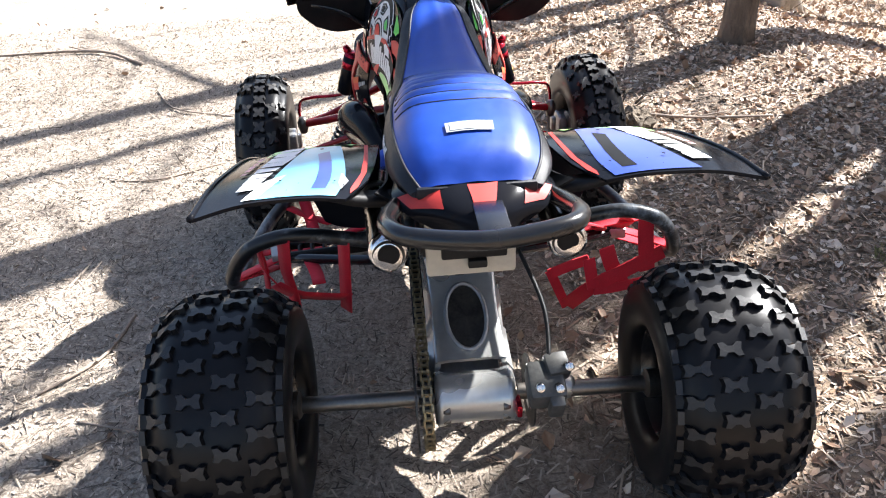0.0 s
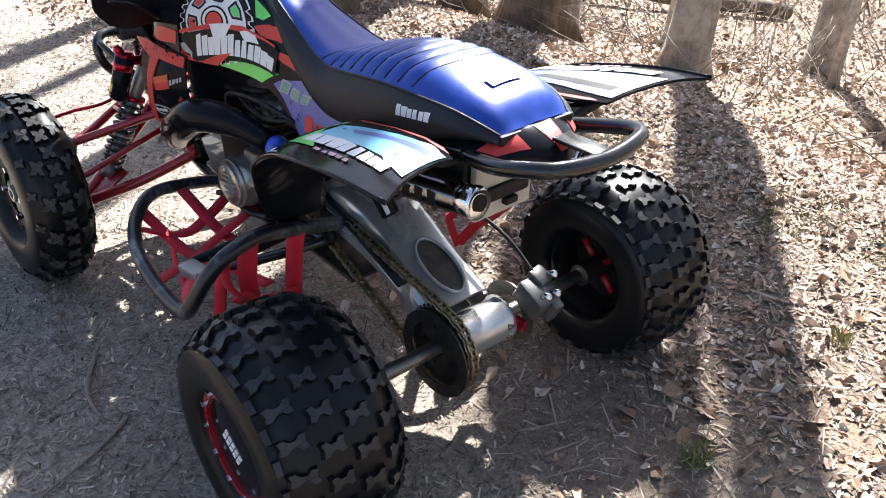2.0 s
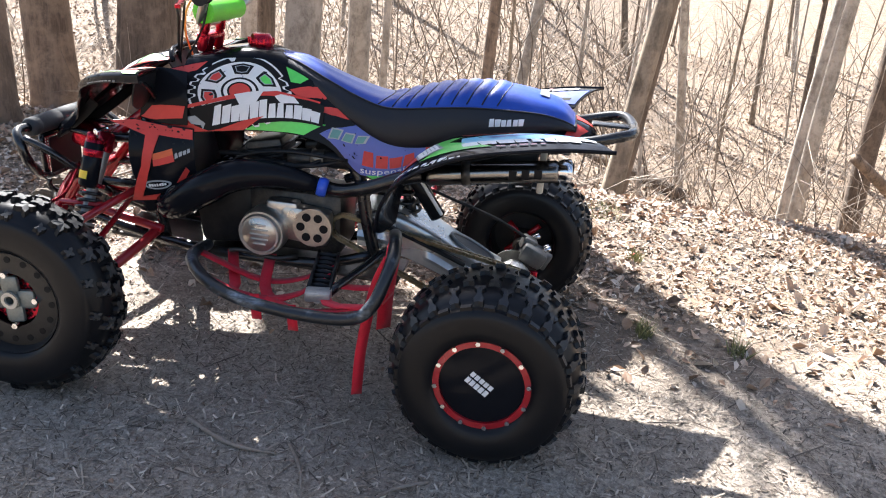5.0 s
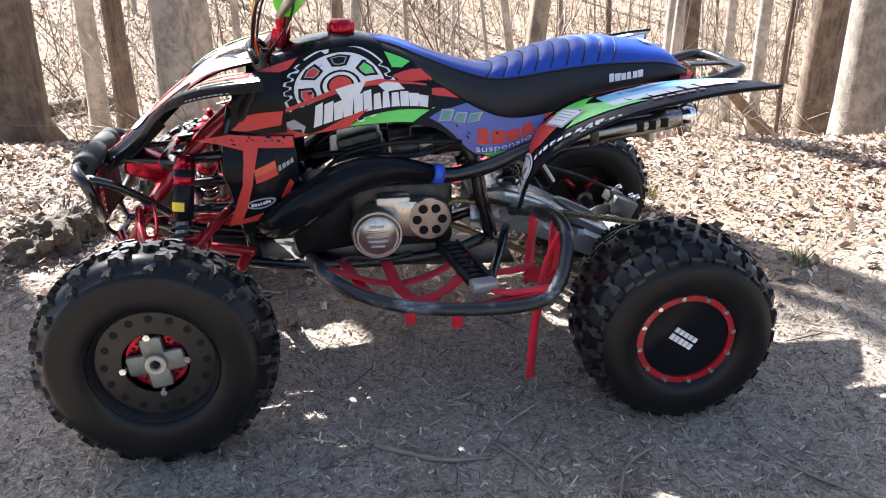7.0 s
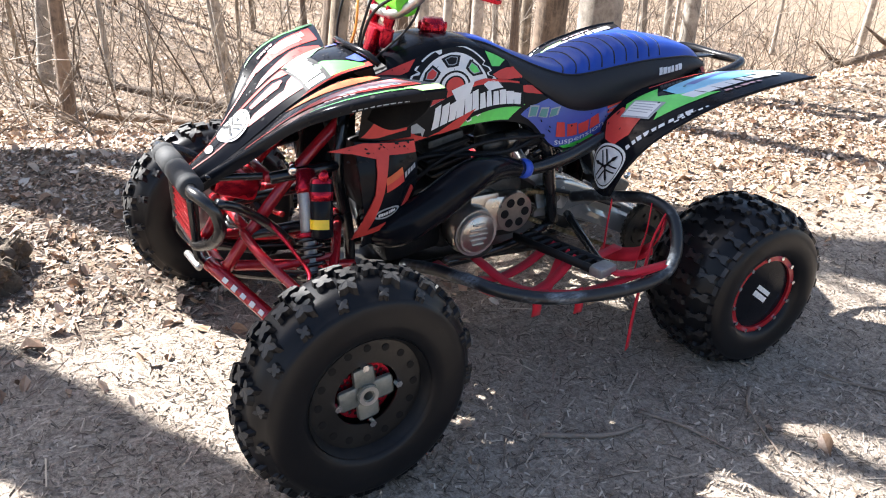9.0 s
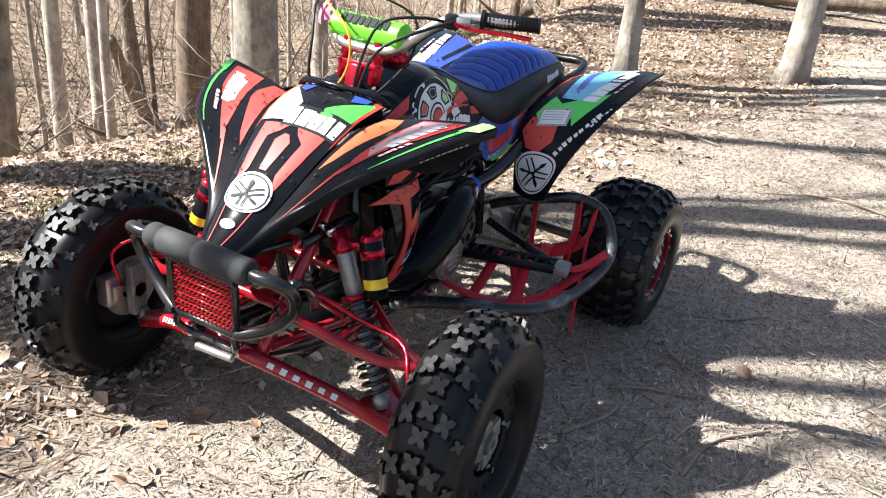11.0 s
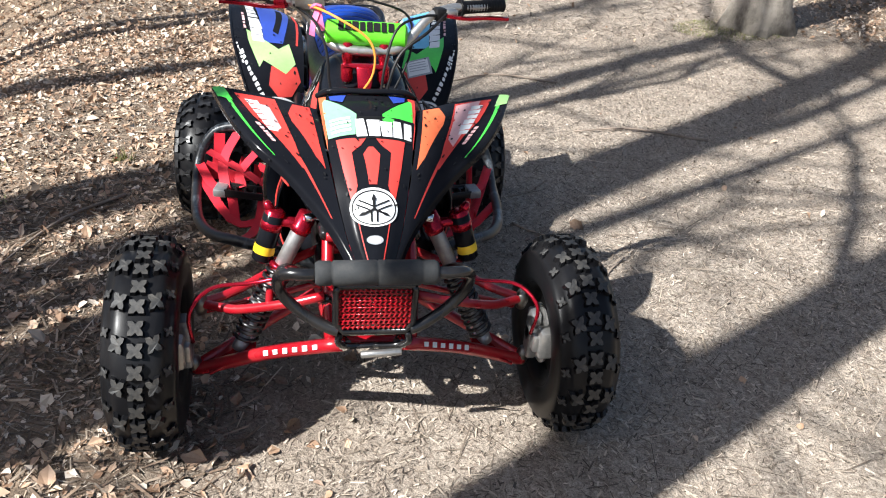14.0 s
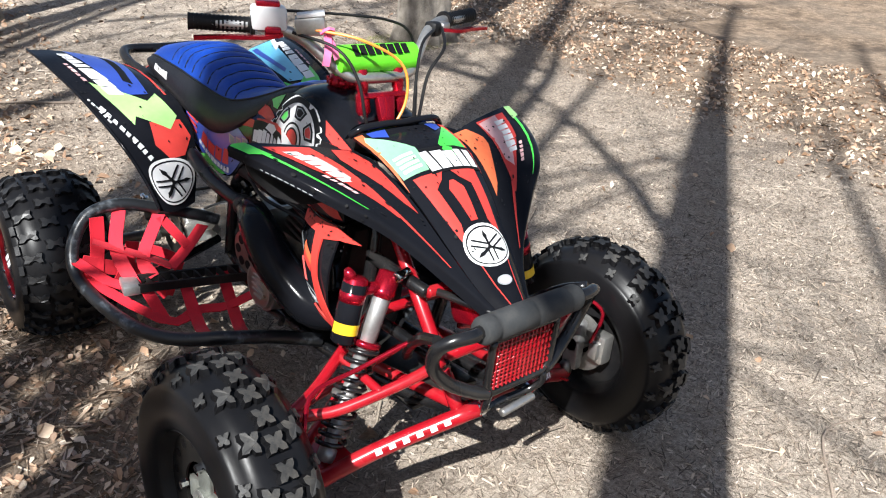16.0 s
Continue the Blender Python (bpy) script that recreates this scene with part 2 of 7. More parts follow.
def ground_material():
    m = bpy.data.materials.new("forest_floor")
    m.use_nodes = True
    nt = m.node_tree
    b = nt.nodes["Principled BSDF"]
    fine = noise_tex(nt, 95, 6, 0.75)
    mid = noise_tex(nt, 14, 6, 0.7)
    big = noise_tex(nt, 1.3, 4)
    fibre = noise_tex(nt, 60, 5, 0.7, stretch=(1, 0.25, 1))
    path = ramp(nt, fine, [(0.36, (0.11, 0.086, 0.066)), (0.5, (0.43, 0.36, 0.29)), (0.64, (0.74, 0.64, 0.53))])
    path = mix(nt, 0.45, path, ramp(nt, fibre, [(0.3, (0.18, 0.145, 0.115)), (0.7, (0.64, 0.555, 0.46))]))
    clump = noise_tex(nt, 42, 6, 0.8)
    path = mix(nt, ramp(nt, clump, [(0.38, (0.6, 0.6, 0.6)), (0.50, (0, 0, 0))]), path, (0.10, 0.076, 0.058))
    leaf = ramp(nt, mid, [(0.3, (0.07, 0.045, 0.028)), (0.5, (0.21, 0.138, 0.085)), (0.72, (0.40, 0.29, 0.20))])
    leaf = mix(nt, 0.5, leaf, ramp(nt, fine, [(0.3, (0.10, 0.07, 0.05)), (0.7, (0.48, 0.38, 0.28))]))
    drift = noise_tex(nt, 3.5, 6, 0.75)
    leaf = mix(nt, ramp(nt, drift, [(0.42, (0.55, 0.55, 0.55)), (0.56, (0, 0, 0))]), leaf, (0.075, 0.055, 0.04))
    path = mix(nt, ramp(nt, drift, [(0.40, (0.30, 0.30, 0.30)), (0.58, (0, 0, 0))]), path, (0.17, 0.13, 0.10))
    # the beaten track runs along y; beyond its edges lie leaves
    tc = nt.nodes.new("ShaderNodeTexCoord")
    sp = nt.nodes.new("ShaderNodeSeparateXYZ")
    nt.links.new(tc.outputs["Object"], sp.inputs[0])

    def calc(op, *args):
        n = nt.nodes.new("ShaderNodeMath")
        n.operation = op
        for s, v in zip(n.inputs, args):
            if hasattr(v, "links"):
                nt.links.new(v, s)
            else:
                s.default_value = v
        return n.outputs[0]
    axis = calc("MULTIPLY_ADD", sp.outputs[1], 0.13, -1.9)
    off = calc("ABSOLUTE", calc("SUBTRACT", sp.outputs[0], axis))
    off = calc("ADD", off, calc("MULTIPLY", calc("SUBTRACT", big, 0.5), 1.4))
    edge = nt.nodes.new("ShaderNodeMapRange")
    edge.inputs[1].default_value, edge.inputs[2].default_value = 1.7, 2.5
    nt.links.new(off, edge.inputs[0])
    col = mix(nt, edge.outputs[0], path, leaf)
    col = mix(nt, ramp(nt, big, [(0.4, (0, 0, 0)), (0.7, (0.35, 0.35, 0.35))]), col, (0.20, 0.17, 0.14))
    nt.links.new(col, b.inputs["Base Color"])
    b.inputs["Roughness"].default_value = 0.95
    b.inputs["Specular IOR Level"].default_value = 0.2
    bump(nt, b, calc("ADD", fine, calc("MULTIPLY", mid, 1.5)), 0.8, 0.012)
    return m


GROUND = ground_material()

# ---------------- mesh helpers ----------------
ORIGIN = {}


def place(ob, centre, parent=None):
    ORIGIN[ob.name] = Vector(centre)
    if parent is not None:
        ob.parent = parent
        ob.location = Vector(centre) - ORIGIN[parent.name]
    else:
        ob.location = centre
    return ob


def empty(name, at):
    return place(new(name), at)


def part(name, bm, mat, parent=None, label="", smooth=True, at=None, extra=None):
    """Links a bmesh as one mesh object under a thing or a part, with its origin in its middle."""
    if at is None:
        lo = [min(v.co[i] for v in bm.verts) for i in range(3)]
        hi = [max(v.co[i] for v in bm.verts) for i in range(3)]
        at = [(a + b) / 2 for a, b in zip(lo, hi)]
    at = Vector(at)
    for v in bm.verts:
        v.co -= at
    if smooth:
        for f in bm.faces:
            f.smooth = True
        for e in bm.edges:
            if len(e.link_faces) == 2 and e.calc_face_angle(0) > radians(38):
                e.smooth = False
    me = bpy.data.meshes.new(name)
    bm.to_mesh(me)
    bm.free()
    me.materials.append(mat)
    if extra:
        me.materials.append(extra)
    ob = place(new(name, me), at, parent)
    if label:
        ob["label"] = label
    return ob


def mirrored(bm):
    """A copy of bm on the other side of the x = 0 plane."""
    c = bm.copy()
    for v in c.verts:
        v.co.x = -v.co.x
    bmesh.ops.reverse_faces(c, faces=c.faces[:])
    return c


def both(name, bm, mat, parent, label=""):
    """A part and its mirror image."""
    m = mirrored(bm)
    return part(name, bm, mat, parent, label), part(name, m, mat, parent, label)


def catmull(pts, t):
    n = len(pts) - 1
    x = min(max(t, 0.0), 1.0) * n
    i = min(int(x), n - 1)
    f = x - i
    p1, p2 = pts[i], pts[i + 1]
    p0 = pts[i - 1] if i > 0 else p1 * 2 - p2
    p3 = pts[i + 2] if i + 2 <= n else p2 * 2 - p1
    return 0.5 * ((2 * p1) + (p2 - p0) * f + (2 * p0 - 5 * p1 + 4 * p2 - p3) * f * f + (3 * p1 - p0 - 3 * p2 + p3) * f ** 3)


def smooth_path(pts, n):
    pts = [Vector(p) for p in pts]
    return [catmull(pts, i / (n - 1)) for i in range(n)]


def tube_into(bm, pts, radius, seg=8, closed=False, flat=None, face=None):
    """Sweeps a round (or flat, as (half width, half height)) section along pts. radius: one, or one a point."""
    n = len(pts)
    rad = radius if isinstance(radius, (list, tuple)) else [radius] * n
    up = None
    rings = []
    for i, p in enumerate(pts):
        a = pts[(i - 1) % n] if (closed or i) else p
        b = pts[(i + 1) % n] if (closed or i < n - 1) else p
        d = (b - a).normalized()
        if up is None:
            ref = Vector((0, 0, 1)) if abs(d.z) < 0.9 else Vector((0, 1, 0))
            ref = Vector(face) if face else ref
            up = (ref - d * ref.dot(d)).normalized()
        else:
            up = (up - d * up.dot(d)).normalized()
        side = d.cross(up)
        ring = []
        if flat:
            for sx, sy in ((-1, -1), (1, -1), (1, 1), (-1, 1)):
                ring.append(bm.verts.new(p + side * sx * flat[0] + up * sy * flat[1]))
        else:
            for k in range(seg):
                a = 2 * math.pi * k / seg
                ring.append(bm.verts.new(p + (side * math.cos(a) + up * math.sin(a)) * rad[i]))
        rings.append(ring)
    m = len(rings[0])
    for i in range(n if closed else n - 1):
        r0, r1 = rings[i], rings[(i + 1) % n]
        for k in range(m):
            bm.faces.new((r0[k], r0[(k + 1) % m], r1[(k + 1) % m], r1[k]))
    if not closed:
        bm.faces.new(rings[0][::-1])
        bm.faces.new(rings[-1])
    return bm


def tube(pts, radius, seg=8, n=0, closed=False, flat=None, face=None):
    bm = bmesh.new()
    p = smooth_path(pts, n) if n else [Vector(q) for q in pts]
    return tube_into(bm, p, radius, seg, closed, flat, face)


def turned(profile, a, b, seg=24, bm=None):
    """A solid of revolution from a towards b: profile rows (along 0..1, radius)."""
    bm = bm or bmesh.new()
    a, b = Vector(a), Vector(b)
    d = (b - a)
    ax = d.normalized()
    ref = Vector((0, 0, 1)) if abs(ax.z) < 0.9 else Vector((0, 1, 0))
    u = (ref - ax * ref.dot(ax)).normalized()
    w = ax.cross(u)
    rings = []
    for t, r in profile:
        c = a + d * t
        rings.append([bm.verts.new(c + (u * math.cos(2 * math.pi * k / seg) + w * math.sin(2 * math.pi * k / seg)) * max(r, 1e-4)) for k in range(seg)])
    for r0, r1 in zip(rings, rings[1:]):
        for k in range(seg):
            bm.faces.new((r0[k], r0[(k + 1) % seg], r1[(k + 1) % seg], r1[k]))
    bm.faces.new(rings[0][::-1])
    bm.faces.new(rings[-1])
    return bm


def rod(a, b, r, seg=12, bm=None):
    e = 0.12
    return turned([(0, r * 0.85), (min(0.02, e), r), (1 - min(0.02, e), r), (1, r * 0.85)], a, b, seg, bm)


def block(size, m=None, bevel=0.004, bm=None, seg=2):
    """A box with rounded edges, at the pose m."""
    out = bmesh.new()
    bmesh.ops.create_cube(out, size=1.0)
    for v in out.verts:
        v.co = Vector((v.co.x * size[0], v.co.y * size[1], v.co.z * size[2]))
    if bevel:
        bmesh.ops.bevel(out, geom=out.edges[:], offset=bevel, segments=seg, affect="EDGES", profile=0.5)
    if m is not None:
        bmesh.ops.transform(out, matrix=m, verts=out.verts[:])
    if bm is None:
        return out
    join(bm, out)
    return bm


def join(bm, other):
    me = bpy.data.meshes.new("tmp")
    other.to_mesh(me)
    other.free()
    bm.from_mesh(me)
    bpy.data.meshes.remove(me)
    return bm


class Skin:
    """A smooth sheet through rows of points, on which stickers can be laid: u runs along the rows, v across."""

    def __init__(self, rows, out):
        self.rows = [[Vector(p) for p in r] for r in rows]
        self.out = Vector(out)

    def at(self, u, v):
        return catmull([catmull(r, v) for r in self.rows], u)

    def normal(self, u, v):
        e = 0.01
        a = self.at(min(u + e, 1), v) - self.at(max(u - e, 0), v)
        b = self.at(u, min(v + e, 1)) - self.at(u, max(v - e, 0))
        n = a.cross(b).normalized()
        return -n if n.dot(self.out) < 0 else n

    def mesh(self, nu, nv, thick):
        bm = bmesh.new()
        top, low = [], []
        for i in range(nu + 1):
            for j in range(nv + 1):
                u, v = i / nu, j / nv
                p, n = self.at(u, v), self.normal(u, v)
                top.append(bm.verts.new(p))
                low.append(bm.verts.new(p - n * thick))
        k = nv + 1
        for i in range(nu):
            for j in range(nv):
                q = (i * k + j, (i + 1) * k + j, (i + 1) * k + j + 1, i * k + j + 1)
                bm.faces.new([top[x] for x in q])
                bm.faces.new([low[x] for x in reversed(q)])
        rim = [j for j in range(nv)] + [i * k + nv for i in range(nu)] + [nu * k + j for j in range(nv, 0, -1)] + [i * k for i in range(nu, 0, -1)]
        for a, b in zip(rim, rim[1:] + rim[:1]):
            bm.faces.new((top[a], top[b], low[b], low[a]))
        bmesh.ops.recalc_face_normals(bm, faces=bm.faces[:])
        return bm

    def sticker(self, polys, lift=0.0015, cuts=2):
        """Flat outlines in u, v, laid on the sheet."""
        bm = bmesh.new()
        for poly in polys:
            one = bmesh.new()
            f = one.faces.new([one.verts.new((a, b, 0)) for a, b in poly])
            bmesh.ops.triangulate(one, faces=[f])
            bmesh.ops.subdivide_edges(one, edges=one.edges[:], cuts=cuts, use_grid_fill=True)
            join(bm, one)
        for v in bm.verts:
            u, w = v.co.x, v.co.y
            v.co = self.at(u, w) + self.normal(u, w) * lift
        bmesh.ops.remove_doubles(bm, verts=bm.verts[:], dist=2e-5)
        for f in bm.faces:
            f.normal_update()
            if f.normal.dot(self.out) < 0:
                f.normal_flip()
        return bm


def word(u0, v0, u1, v1, n, slant=0.0, gap=0.22, seed=1):
    """A word as a row of n plain bars between two ends of its middle line; the height is set by the caller's stretch."""
    rnd = random.Random(seed)
    d = Vector((u1 - u0, v1 - v0))
    out = []
    for i in range(n):
        a, b = (i + rnd.uniform(-0.06, 0.06)) / n, (i + 1 - gap * rnd.uniform(0.6, 1.2)) / n
        out.append((a, b, rnd.uniform(0.82, 1.05)))
    return [(u0, v0, d, a, b, h) for a, b, h in out]


def word_polys(u0, v0, u1, v1, hu, hv, n, gap=0.25, seed=1):
    """Outlines of the bars of a word: (hu, hv) is the way from its foot to its head."""
    polys = []
    for u, v, d, a, b, h in word(u0, v0, u1, v1, n, gap=gap, seed=seed):
        p = [(u + d.x * a, v + d.y * a), (u + d.x * b, v + d.y * b)]
        k = 0.14 * (b - a) * math.sin(9.1 * a + n)
        polys.append([p[0], p[1], (p[1][0] + hu * h + d.x * k, p[1][1] + hv * h + d.y * k), (p[0][0] + hu * h - d.x * k, p[0][1] + hv * h * 0.94 - d.y * k)])
    return polys


def lay(sk, polys, mat, parent, rise=0.0015, cuts=2, label="", name="decal", whole=False):
    """Stickers on a sheet, each a part of its own, or welded into one."""
    groups = [polys] if whole else [[p] for p in polys]
    for g in groups:
        ob = part(name, sk.sticker(g, rise, cuts), mat, parent, label)
    return ob


def lettering(sk, parent, words, start, end, rise, mat, lift):
    """Printed words laid on a sheet between two ends of their foot line."""
    cu = bpy.data.curves.new("lettering", "FONT")
    cu.body, cu.resolution_u = words, 3
    tmp = new("lettering_source", cu)
    bpy.context.view_layer.update()
    me = bpy.data.meshes.new_from_object(tmp.evaluated_get(bpy.context.evaluated_depsgraph_get()))
    bpy.data.objects.remove(tmp)
    bm = bmesh.new()
    bm.from_mesh(me)
    wide = max(v.co.x for v in bm.verts)
    for v in bm.verts:
        a, b = v.co.x / wide, v.co.y / 0.7
        u = start[0] + (end[0] - start[0]) * a + rise[0] * b
        w = start[1] + (end[1] - start[1]) * a + rise[1] * b
        v.co = sk.at(u, w) + sk.normal(u, w) * lift
    for f in bm.faces:
        f.normal_update()
        if f.normal.dot(sk.out) < 0:
            f.normal_flip()
    return part("lettering", bm, mat, parent, "white printed word suspension")


def speckle(sk, parent, n, seed, u0=0.05, v0=0.05, u1=0.95, v1=0.95, size=0.0045):
    """Sprayed black flecks over a printed panel."""
    rnd = random.Random(seed)
    polys = []
    for _ in range(n):
        u, v = rnd.uniform(u0, u1), rnd.uniform(v0, v1)
        e = 0.02
        lu = (sk.at(min(1, u + e), v) - sk.at(max(0, u - e), v)).length / (2 * e)
        lv = (sk.at(u, min(1, v + e)) - sk.at(u, max(0, v - e))).length / (2 * e)
        r = size * rnd.uniform(0.25, 1.0)
        a0 = rnd.uniform(0, 6.28)
        ln = rnd.uniform(0.6, 2.2)
        pts = []
        for k in range(6):
            a = a0 + k * math.pi / 3
            q = r * rnd.uniform(0.6, 1.0)
            pts.append((min(1, max(0, u + q * ln * math.cos(a) / lu)), min(1, max(0, v + q * math.sin(a) / lv))))
        polys.append(pts)
    ob = part("paint_splatter", sk.sticker(polys, 0.0050, 0), D_BLACK, parent)
    ob["kind"] = "stuff"
    return ob


def mirror_skin(s):
    return Skin([[(-p.x, p.y, p.z) for p in r] for r in s.rows], (-s.out.x, s.out.y, s.out.z))


# ---------------- ground ----------------
def lift(x, y):
    """Height of the forest floor: level round the quad bike, falling away behind the bank at x = 2 and rising again far off."""
    bank = x - 1.8 - 0.25 * math.sin(y * 0.6)
    h = 0.0
    if bank > 0:
        soft = bank * bank / (bank + 0.8)
        rate = 0.42 + 0.27 * min(1.0, max(0.0, (1.5 - y) / 5.5))
        h -= rate * 7 * (1 - math.exp(-soft / 7))
        h += 0.13 * max(0.0, x - 17)
    d = math.hypot(x, y - 0.8)
    far = max(0.0, d - 5.0) * (1 if x < 2 else max(0.0, 1 - (x - 2) / 4))
    h += 0.06 * min(far, 60)
    wav = 0.5 * min(1, max(0, d - 2.0) / 4.0)
    h += wav * 0.16 * noise.noise((x * 0.35, y * 0.35, 0.3))
    return h + 0.010 * noise.noise((x * 3.1, y * 3.1, 0.0)) + 0.006 * noise.noise((x * 9, y * 9, 2.0))


def build_ground():
    near = np.arange(-6, 6.001, 0.06)
    far = [6.0]
    while far[-1] < 700:
        far.append(far[-1] + max(0.12, (far[-1] - 5.5) * 0.12))
    far = np.array(far[1:])
    axis = np.concatenate([-far[::-1], near, far])
    n = len(axis)
    verts = [(x, y, lift(x, y)) for y in axis for x in axis]
    faces = [(j * n + i, j * n + i + 1, (j + 1) * n + i + 1, (j + 1) * n + i) for j in range(n - 1) for i in range(n - 1)]
    me = bpy.data.meshes.new("ground")
    me.from_pydata(verts, [], faces)
    me.polygons.foreach_set("use_smooth", [True] * len(faces))
    me.materials.append(GROUND)
    return tagged(new("ground", me), "trodden forest track with wood chips and dead leaves", "ground", kind="structure")


ground = build_ground()


def track_share(x, y):
    """1 on the beaten track, 0 among the leaves."""
    off = abs(x - (0.13 * y - 1.9)) + 0.5 * noise.noise((x * 0.8, y * 0.8, 5.0))
    return min(1.0, max(0.0, (2.4 - off) / 0.7))


def scatter(name, count, area, size, mat, label, category, keep, flat=0.35, curl=0.25, seed=3, long=1.6, thin=False):
    """Many small folded pieces lying on the ground, as one mesh. keep: the share that stays at a place."""
    rnd = random.Random(seed)
    verts, faces = [], []
    x0, y0, x1, y1 = area
    for _ in range(count):
        x, y = rnd.uniform(x0, x1), rnd.uniform(y0, y1)
        if rnd.random() > keep(x, y):
            continue
        s = rnd.uniform(*size)
        a = rnd.uniform(0, 2 * math.pi)
        z = lift(x, y)
        L, W = s * 0.5, s * 0.5 / rnd.uniform(long * 0.75, long * 1.4)
        m = Euler((rnd.gauss(0, flat), rnd.gauss(0, flat), a)).to_matrix()
        c = rnd.uniform(0.3, 1.0) * curl * s
        if thin:
            k = rnd.uniform(-0.25, 0.25) * W
            pts = [m @ Vector(p) for p in ((-L, -W * 0.5, 0), (L * 0.9, -W + k, c * 0.6), (L, W * 0.4 + k, c), (-L * 0.85, W, c * 0.3))]
            low = min(p.z for p in pts)
            base = len(verts)
            verts += [(x + p.x, y + p.y, z + p.z - low * 0.8 + 0.001) for p in pts]
            faces.append((base, base + 1, base + 2, base + 3))
            continue
        pts = [(-L, 0, 0), (-L * 0.3, W, c), (L * 0.45, W * 0.8, c * 0.8), (L, 0, c * 0.5), (L * 0.4, -W * 0.85, c * 0.9), (-L * 0.35, -W, c)]
        pts = [m @ Vector((p[0] * rnd.uniform(0.7, 1.2), p[1] * rnd.uniform(0.55, 1.35), p[2] * rnd.uniform(0.2, 1.6))) for p in pts]
        low = min(p.z for p in pts)
        base = len(verts)
        verts += [(x + p.x, y + p.y, z + p.z - low * 0.8 + 0.001) for p in pts]
        faces += [(base, base + 1, base + 2, base + 3), (base, base + 3, base + 4, base + 5)]
    me = bpy.data.meshes.new(name)
    me.from_pydata(verts, [], faces)
    me.materials.append(mat)
    return tagged(new(name, me), label, category, kind="stuff")


scatter("leaf_litter", 85000, (-7, -8, 9, 8), (0.018, 0.054), LEAF, "dry tan and brown beech leaves on the forest floor", "leaves",
        lambda x, y: (0.02 + 0.98 * (1 - track_share(x, y))) * (0.6 if 0.2 < x < 1.5 and -1.4 < y < 3.4 else 1.0), seed=11, flat=0.5)
scatter("leaf_litter_near", 62000, (0.4, -3.0, 3.4, 4.8), (0.012, 0.034), LEAF, "dense dry leaves beside the track", "leaves",
        lambda x, y: (1 - 0.85 * track_share(x, y)) * (0.6 if x < 1.5 and y > -1.4 else 1.0), seed=12, flat=0.35)
scatter("broad_leaves", 6500, (-7, -8, 6, 8), (0.045, 0.075), LEAF, "broad curled brown leaves among the litter", "leaves",
        lambda x, y: 0.01 + 0.99 * (1 - track_share(x, y)), seed=16, flat=0.45, curl=0.35)
scatter("far_leaves", 90000, (5, -28, 32, 18), (0.04, 0.11), FAR_LEAF, "pale dead leaves covering the slope", "leaves",
        lambda x, y: 1.0, seed=15, flat=0.5)
scatter("wood_chips", 220000, (-5.0, -3.5, 2.2, 4.4), (0.006, 0.019), CHIP, "grey and straw-coloured wood chips and bark crumbs", "wood chips",
        lambda x, y: 0.3 + 0.7 * track_share(x, y), seed=13, flat=0.4, curl=0.2, long=2.6, thin=True)
scatter("pine_straw", 150000, (-5.0, -4.2, 2.3, 3.8), (0.010, 0.042), TWIG, "thin dead stems and grass straw lying about", "straw",
        lambda x, y: 0.9, seed=14, flat=0.22, curl=0.06, long=8, thin=True)
scatter("dead_stems", 6000, (-5.0, -4.2, 2.6, 4.4), (0.05, 0.14), TWIG, "long thin dead stems strewn over the track", "straw",
        lambda x, y: 0.9, seed=18, flat=0.1, curl=0.06, long=26, thin=True)
scatter("fallen_stems", 12000, (0.3, -0.6, 2.3, 3.6), (0.025, 0.10), STRIPS, "dense dead stems and bark strips beside the track", "straw",
        lambda x, y: 0.9, seed=19, flat=0.16, curl=0.08, long=11, thin=True)
scatter("far_crumbs", 60000, (-9, -12, 2, -3), (0.02, 0.07), CHIP, "pale stems and crumbs along the track", "straw",
        lambda x, y: 0.9, seed=17, flat=0.25, curl=0.1, long=5, thin=True)


# ---------------- trees ----------------
def grow(bm, base, way, length, r, rnd, depth, wob=0.12):
    n = 5
    pts, d = [Vector(base)], Vector(way).normalized()
    for i in range(n):
        d = (d + Vector((rnd.gauss(0, wob), rnd.gauss(0, wob), rnd.gauss(0.03, wob * 0.6)))).normalized()
        pts.append(pts[-1] + d * length / n)
    tube_into(bm, pts, [max(0.003, r * (1 - 0.8 * i / n)) for i in range(n + 1)], seg=5 if depth < 2 else 6)
    if depth > 0:
        for _ in range(3 if depth > 1 else 4):
            k = rnd.randint(2, n)
            side = Vector((rnd.gauss(0, 1), rnd.gauss(0, 1), rnd.uniform(-0.1, 0.6))).normalized()
            grow(bm, pts[k], d * 0.5 + side, length * rnd.uniform(0.4, 0.65), r * 0.45, rnd, depth - 1, wob * 1.2)


